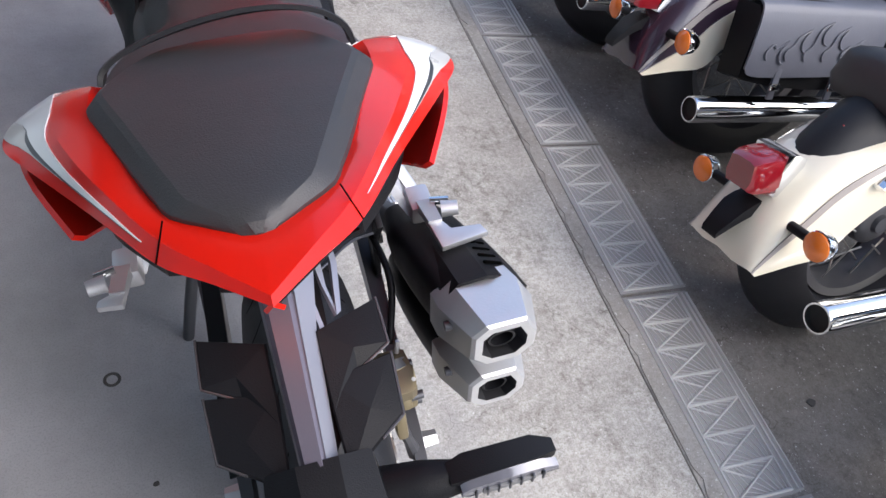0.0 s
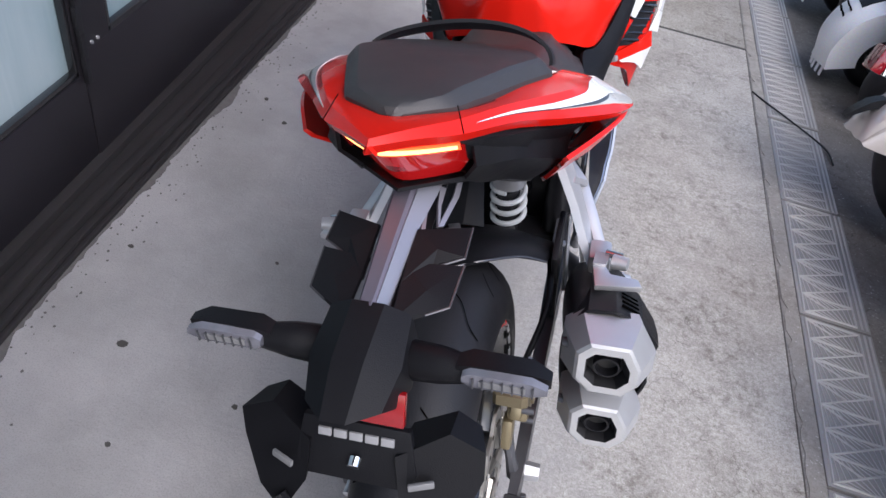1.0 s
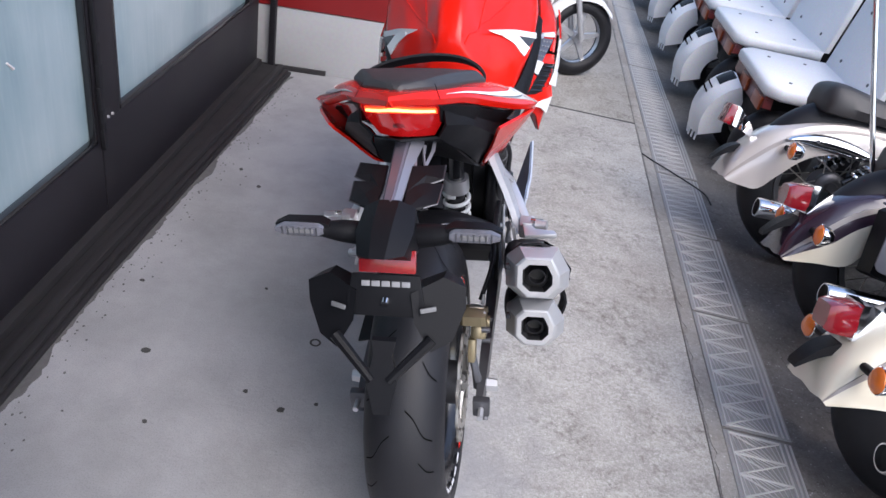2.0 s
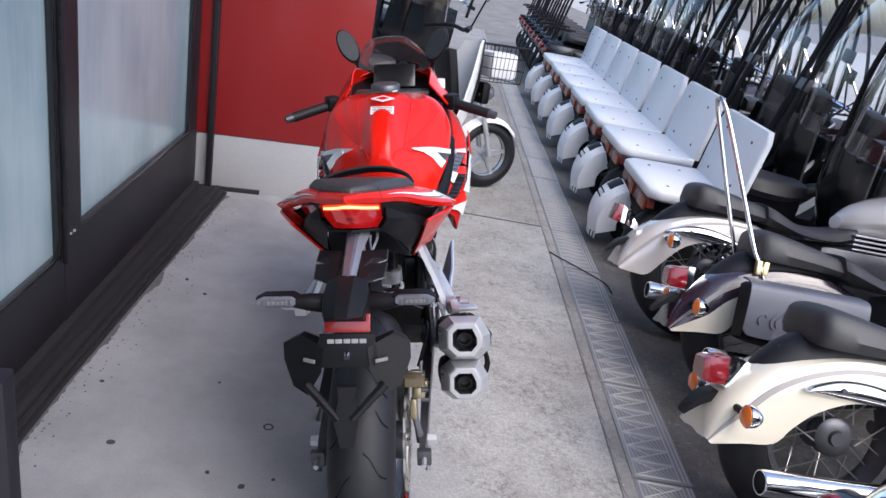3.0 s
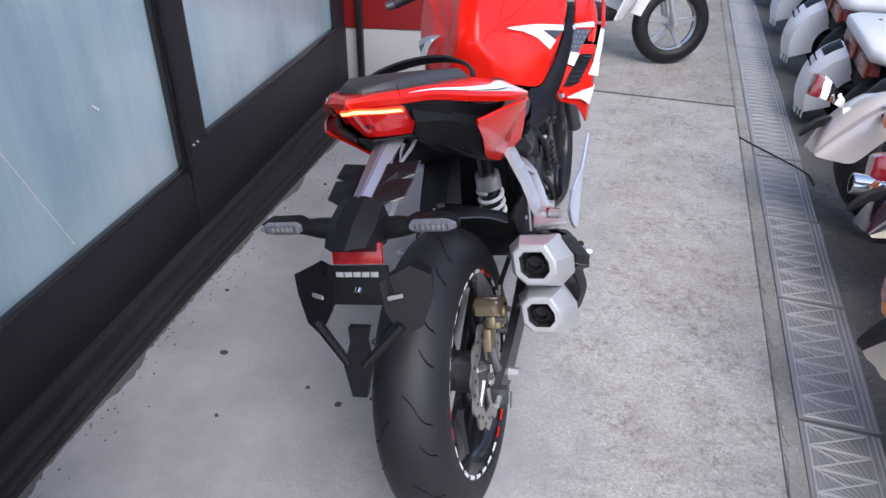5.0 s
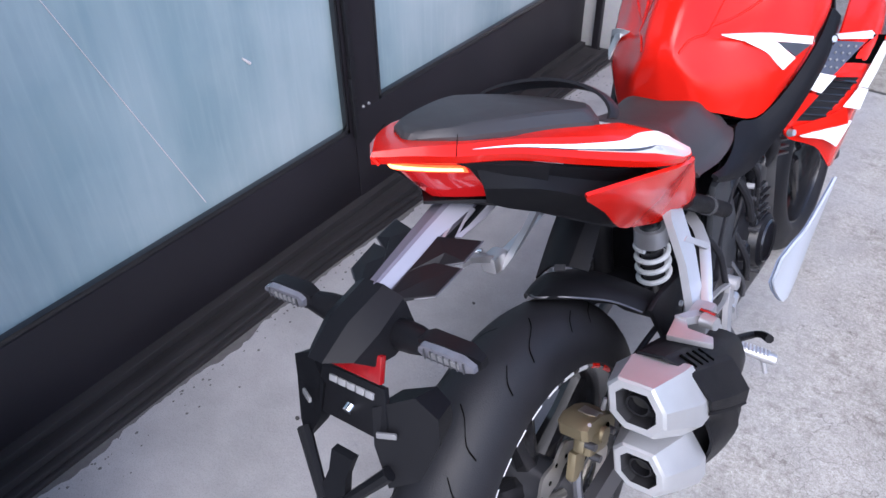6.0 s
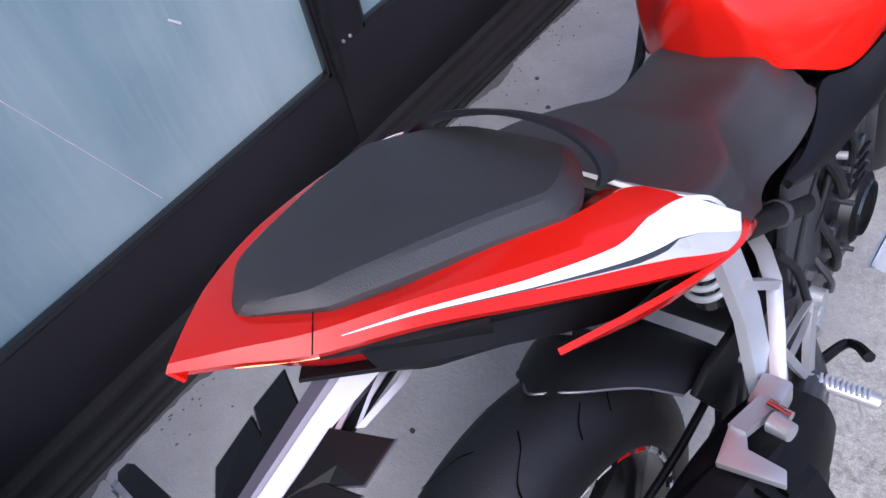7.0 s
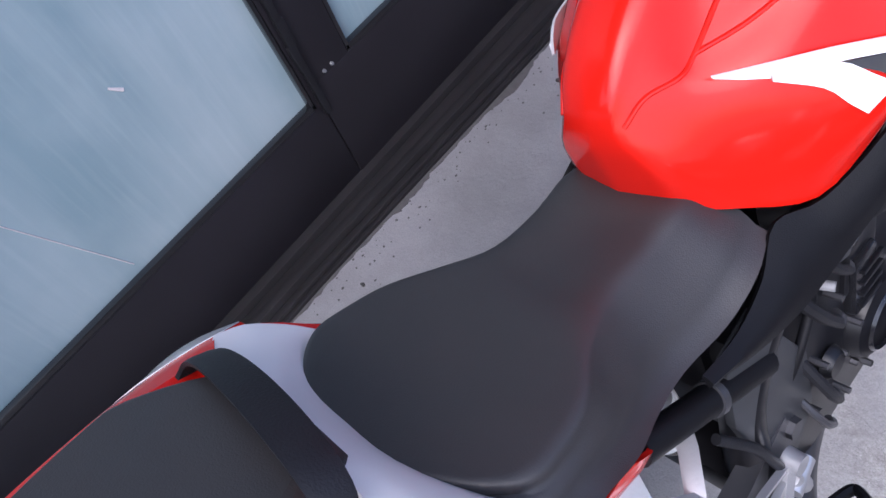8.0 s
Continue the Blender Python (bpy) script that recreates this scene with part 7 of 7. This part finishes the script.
def canopy_moped(m):
    """A dark delivery moped with canopy struts, screen and black top case rack."""
    t = thing("canopy_moped", m, "black delivery moped with canopy struts and clear screen", "moped", "rows of canopy mopeds")
    part("rear_tyre", lathe(tyre_profile(0.21, 0.1, 0.05), (0, 0.2, 0.21), "x", 28), M_rubber, t)
    part("front_tyre", lathe(tyre_profile(0.21, 0.1, 0.05), (0, 1.5, 0.21), "x", 28), M_rubber, t)
    part("body", loft([[(w * math.cos(q), y, z + h * math.sin(q)) for q in [6.2832 * k / 12 for k in range(12)]] for y, w, h, z in ((0.02, 0.08, 0.06, 0.52), (0.1, 0.14, 0.12, 0.5), (0.45, 0.16, 0.15, 0.48), (0.75, 0.1, 0.12, 0.42))], 2), M_black_gloss, t)
    part("seat", loft(seat_sections([(0.25, 0.11, 0.72, 0.64, 0.01), (0.3, 0.15, 0.74, 0.63, 0.03), (0.6, 0.15, 0.72, 0.62, 0.03), (0.78, 0.1, 0.71, 0.62, 0.02)]), 2, 2), M_seat, t, "black seat", 50)
    lamp_ = part("tail_lamp", ellipsoid((0, 0.0, 0.55), (0.05, 0.03, 0.04)), M_redlens, t, "small red tail lamp")
    part("lamp_hood", B((0, 0.03, 0.6), (0.12, 0.08, 0.02), 0.006), M_black_plastic, lamp_)
    rack = part("rack", tube([(-0.13, 0.35, 0.76), (-0.13, 0.02, 0.78), (0.13, 0.02, 0.78), (0.13, 0.35, 0.76)], 0.009, 8, 1), M_black_plastic, t, "black luggage rack")
    for k in range(3):
        part("rack_bar", R((-0.13, 0.08 + 0.09 * k, 0.777), (0.13, 0.08 + 0.09 * k, 0.777), 0.006, 0.006, 6), M_black_plastic, rack)
    part("footboard", B((0, 0.95, 0.28), (0.3, 0.42, 0.05), 0.012), M_black_plastic, t)
    part("apron", sheet([[(-0.2, 1.22, 0.95), (0, 1.3, 0.97), (0.2, 1.22, 0.95)], [(-0.22, 1.2, 0.6), (0, 1.3, 0.6), (0.22, 1.2, 0.6)], [(-0.14, 1.1, 0.28), (0, 1.16, 0.28), (0.14, 1.1, 0.28)]], 0.02, 2, 2), M_black_gloss, t, "black leg shield")
    part("dash", B((0, 1.2, 1.0), (0.2, 0.12, 0.1), 0.02), M_black_plastic, t)
    part("canopy_screen", sheet([[(-0.24, 1.3, 1.66), (0, 1.36, 1.68), (0.24, 1.3, 1.66)], [(-0.26, 1.42, 1.33), (0, 1.5, 1.34), (0.26, 1.42, 1.33)], [(-0.24, 1.44, 0.93), (0, 1.54, 0.93), (0.24, 1.44, 0.93)]], 0.003, 2, 2), M_clear_screen, t, "clear curved screen")
    for s in (-1, 1):
        part("canopy_strut", tube([(s * 0.1, 0.12, 0.62), (s * 0.16, 0.3, 1.3), (s * 0.24, 0.6, 1.7), (s * 0.25, 1.3, 1.68), (s * 0.27, 1.43, 1.33), (s * 0.25, 1.45, 0.93)], 0.014, 8), M_black_plastic, t)
        part("handlebar", tube([(0, 1.18, 1.02), (s * 0.2, 1.14, 1.04), (s * 0.33, 1.06, 1.01)], 0.013, 8), M_chrome, t)
        part("grip", R((s * 0.3, 1.08, 1.015), (s * 0.37, 1.03, 1.0), 0.018, 0.018, 10), M_rubber, t)
        part("mirror", B((s * 0.36, 1.25, 1.24), (0.1, 0.02, 0.07), 0.01), M_black_gloss, t)
        part("mirror_arm", R((s * 0.25, 1.15, 1.04), (s * 0.36, 1.25, 1.21), 0.006, 0.006, 6), M_chrome, t)
        part("winker", ellipsoid((s * 0.14, 0.03, 0.5), (0.025, 0.02, 0.02), None, 10), M_amber_dark, t)
    part("number_tag", B((0, -0.02, 0.42), (0.1, 0.006, 0.06), 0.002, rot(-12)), M_label, t)
    return t


first_moped = canopy_moped(pose(1.62, 7.5, 0, 0, -7, -92))
for i in range(1, 8):
    copy_thing(first_moped, pose(1.62 + 0.035 * i, 7.5 + 0.52 * i, 0, 0, -7 + 0.7 * math.sin(i * 1.7), -92 + 2.0 * math.sin(i * 2.9)))
for i in range(14):
    copy_thing(first_moped, pose(3.45 + 0.04 * i + 0.06 * math.sin(i * 5.1), 0.9 + 0.62 * i, 0, 0, -7 + 1.5 * math.sin(i * 1.3), 86 + 3.0 * math.sin(i * 3.7)))
for i in range(3):
    copy_thing(first_moped, pose(-0.75 + 0.36 * i, 6.6 + 0.1 * math.sin(i * 2.0), 0, 0, -7, -172 + 5.0 * math.sin(i * 1.9)))


# ---- a scooter with a basket, parked across ----
def scooter(m, label, paint):
    s = thing("scooter", m, label, "scooter", "parked scooters")
    w = part("front_tyre", lathe(tyre_profile(0.225, 0.09, 0.05), (0, 0.0, 0.225), "x", 44), M_rubber, s)
    r = part("front_rim", lathe([(0.172, -0.035), (0.165, -0.04), (0.148, -0.034), (0.142, 0.0), (0.148, 0.034), (0.165, 0.04), (0.172, 0.035), (0.16, 0.0)], (0, 0, 0.225), "x", 40), M_alu, s, "silver cast rim")
    for k in range(5):
        a = radians(72 * k + 10)
        part("spoke", loft([[(-0.012, 0.03 * math.cos(a) - h * math.sin(a), 0.225 + 0.03 * math.sin(a) + h * math.cos(a)) for h in (-0.016, 0.016)] + [(0.012, 0.03 * math.cos(a) - h * math.sin(a), 0.225 + 0.03 * math.sin(a) + h * math.cos(a)) for h in (0.016, -0.016)], [(-0.01, 0.15 * math.cos(a) - h * math.sin(a), 0.225 + 0.15 * math.sin(a) + h * math.cos(a)) for h in (-0.01, 0.01)] + [(0.01, 0.15 * math.cos(a) - h * math.sin(a), 0.225 + 0.15 * math.sin(a) + h * math.cos(a)) for h in (0.01, -0.01)]]), M_alu, r)
    part("hub", R((-0.04, 0, 0.225), (0.04, 0, 0.225), 0.03, 0.03, 20), M_alu, r)
    for k in (-1, 1):
        part("fork_leg", R((k * 0.07, 0.0, 0.225), (k * 0.06, -0.12, 0.62), 0.017, 0.016, 14), M_alu, s)
        part("handlebar", tube([(0, -0.27, 0.98), (k * 0.15, -0.3, 1.0), (k * 0.33, -0.4, 0.98)], 0.013, 10), M_black_plastic, s)
        part("mirror", lathe([(0.0, -0.004), (0.045, -0.004), (0.05, 0.002), (0.03, 0.015), (0.0, 0.018)], (k * 0.28, -0.28, 1.2), "y", 18, closed=False), M_chrome, s)
        part("mirror_arm", R((k * 0.2, -0.32, 1.0), (k * 0.28, -0.28, 1.17), 0.006, 0.006, 6), M_black_gloss, s)
    part("front_fender", sheet([[(x, -(0.25 - abs(x) * 0.5) * math.cos(a), 0.225 + (0.25 - abs(x) * 0.5) * math.sin(a)) for x in (-0.065, -0.035, 0, 0.035, 0.065)] for a in (0.25, 0.8, 1.4, 2.0, 2.5)], 0.004, 3, 2), paint, s, "white front mudguard")
    part("leg_shield", sheet([[(-0.12, -0.2, 0.92), (0, -0.14, 0.94), (0.12, -0.2, 0.92)], [(-0.2, -0.27, 0.72), (0, -0.15, 0.72), (0.2, -0.27, 0.72)], [(-0.21, -0.33, 0.5), (0, -0.18, 0.48), (0.21, -0.33, 0.5)], [(-0.17, -0.4, 0.28), (0, -0.3, 0.27), (0.17, -0.4, 0.28)]], 0.012, 3, 3), paint, s, "white leg shield")
    part("front_panel", sheet([[(-0.06, -0.15, 0.93), (0, -0.125, 0.945), (0.06, -0.15, 0.93)], [(-0.11, -0.175, 0.72), (0, -0.13, 0.72), (0.11, -0.175, 0.72)], [(-0.12, -0.22, 0.5), (0, -0.16, 0.48), (0.12, -0.22, 0.5)]], 0.01, 3, 3), M_black_gloss, s, "black front panel")
    part("inner_shield", B((0, -0.33, 0.62), (0.26, 0.06, 0.5), 0.02, rot(12)), M_black_plastic, s)
    part("footboard", B((0, -0.6, 0.3), (0.32, 0.45, 0.06), 0.015), M_black_plastic, s)
    part("body", loft([[(w_ * math.cos(q), y, z + h * math.sin(q)) for q in [6.2832 * k / 12 for k in range(12)]] for y, w_, h, z in ((-0.78, 0.1, 0.12, 0.5), (-0.85, 0.16, 0.16, 0.5), (-1.1, 0.17, 0.16, 0.55), (-1.4, 0.12, 0.1, 0.62))], 3), paint, s)
    part("seat", loft(seat_sections([(-0.72, 0.09, 0.76, 0.7, 0.01), (-0.78, 0.14, 0.78, 0.69, 0.03), (-1.1, 0.14, 0.79, 0.69, 0.03), (-1.3, 0.1, 0.79, 0.7, 0.02)]), 3, 2), M_seat, s, "black seat", 50)
    part("rear_tyre", lathe(tyre_profile(0.225, 0.1, 0.05), (0, -1.25, 0.225), "x", 36), M_rubber, s)
    part("headlamp", ellipsoid((0, -0.06, 0.62), (0.07, 0.06, 0.055)), M_clearlens, s, "round headlamp")
    part("lamp_box", B((0, -0.1, 0.62), (0.2, 0.06, 0.14), 0.03), M_black_plastic, s)
    bk = part("front_basket", tube([(-0.17, 0.12, 0.92), (0.17, 0.12, 0.92), (0.17, -0.14, 0.92), (-0.17, -0.14, 0.92), (-0.17, 0.12, 0.92)], 0.006, 6, 1), M_black_plastic, s, "black wire front basket")
    for k in range(13):
        x = -0.16 + 0.32 * k / 12
        part("basket_wire", R((x, 0.12, 0.92), (x * 0.85, 0.1, 0.7), 0.002, 0.002, 4), M_black_plastic, bk)
    for k in range(9):
        y0 = -0.13 + 0.24 * k / 8
        for sx in (-1, 1):
            part("basket_wire", R((sx * 0.17, y0, 0.92), (sx * 0.145, y0 * 0.9, 0.7), 0.002, 0.002, 4), M_black_plastic, bk)
    for z, k in ((0.85, 0.95), (0.78, 0.9), (0.7, 0.85)):
        part("basket_wire", tube([(-0.17 * k, 0.12 * k, z), (0.17 * k, 0.12 * k, z), (0.17 * k, -0.14 * k, z), (-0.17 * k, -0.14 * k, z), (-0.17 * k, 0.12 * k, z)], 0.0025, 4, 1), M_black_plastic, bk)
    part("basket_cloth", B((0, -0.01, 0.8), (0.25, 0.18, 0.16), 0.03), M_trikewhite, bk, "white bundle in the basket")
    return s


first_scooter = scooter(pose(0.585, 3.2, 0.0, 0, -6, -70), "white delivery scooter with black wire basket, parked across the path", M_trikewhite)


# ---- cover plates of the drain, one by one ----
def plate_mesh(length):
    return box(bmesh.new(), (0.1, length / 2, -0.012), (0.2, length - 0.008, 0.024), 0.003)


def bar(bm, a, b, w, h):
    """One raised rib from a to b, with sloping flanks."""
    a, b = Vector((*a, 0)), Vector((*b, 0))
    n = Vector((-(b - a).y, (b - a).x, 0)).normalized()
    lo = [bm.verts.new(p) for p in (a - n * w, a + n * w, b + n * w, b - n * w)]
    hi = [bm.verts.new(p + Vector((0, 0, h))) for p in (a - n * w * 0.4, a + n * w * 0.4, b + n * w * 0.4, b - n * w * 0.4)]
    bm.faces.new(hi)
    for i in range(4):
        j = (i + 1) % 4
        bm.faces.new((lo[i], lo[j], hi[j], hi[i]))


def rib_mesh(length, kind):
    """Raised ribs: a ladder of bars; each bay holds crossed slanting ribs on the newer plates."""
    bm = bmesh.new()
    w0, w1 = 0.014, 0.16
    k = 7 if kind else 10
    step = (length - 0.03) / k
    for i in range(k + 1):
        bar(bm, (w0, 0.015 + i * step), (w1, 0.015 + i * step), 0.004 if kind else 0.0028, 0.003 if kind else 0.0015)
    for x in (w0, w1, 0.176, 0.19):
        bar(bm, (x, 0.012), (x, length - 0.012), 0.0035, 0.003)
    for i in range(k):
        y = 0.015 + i * step
        fine, low = (0.0011, 0.0016) if kind else (0.0009, 0.001)
        bar(bm, (w0, y), (w1, y + step), 0.003 if kind else 0.0018, 0.003 if kind else 0.0014)
        if kind:
            bar(bm, (w0, y + step), ((w0 + w1) / 2, y + step / 2), 0.0026, 0.0028)
        for q in range(1, 9):
            f = q / 9
            bar(bm, (w0 + (w1 - w0) * f, y + step * f), (w0 + (w1 - w0) * f * 0.55, y + step), fine, low)
            bar(bm, (w0 + (w1 - w0) * f, y + step * f), (w0 + (w1 - w0) * (f + (1 - f) * 0.45), y), fine, low)
    return bm


M_rib = mat("worn_pale_rib", (0.51, 0.495, 0.475), 0.55, 0.1, 0.2, 12, grain=0.2)
drain = thing("drain_cover", KERB, "row of worn grey steel drain cover plates with raised ribs", "drain cover", kind="structure")
PLATE = 0.545
plate_data, ribs = None, {}
for i in range(-6, 16):
    kind = 1 if i < 3 else 0
    if plate_data is None:
        ob = part("cover_plate", plate_mesh(PLATE), M_plate, drain)
        plate_data = ob.data
    else:
        ob = new("cover_plate", plate_data)
        ob.parent = drain
    ob.location = (0.052, 0.40 - 0.545 + 0.545 * i, 0.002 if i % 3 else 0.0)
    ob.rotation_euler = (0.0, radians(1.2), 0.0)
    if kind not in ribs:
        r = part("rib_pattern", rib_mesh(PLATE, kind), M_rib, ob, "raised pale ribs", 20)
        ribs[kind] = r.data
    else:
        r = new("rib_pattern", ribs[kind])
        r.parent = ob
    r.location = (0.0, 0.0, 0.0002)
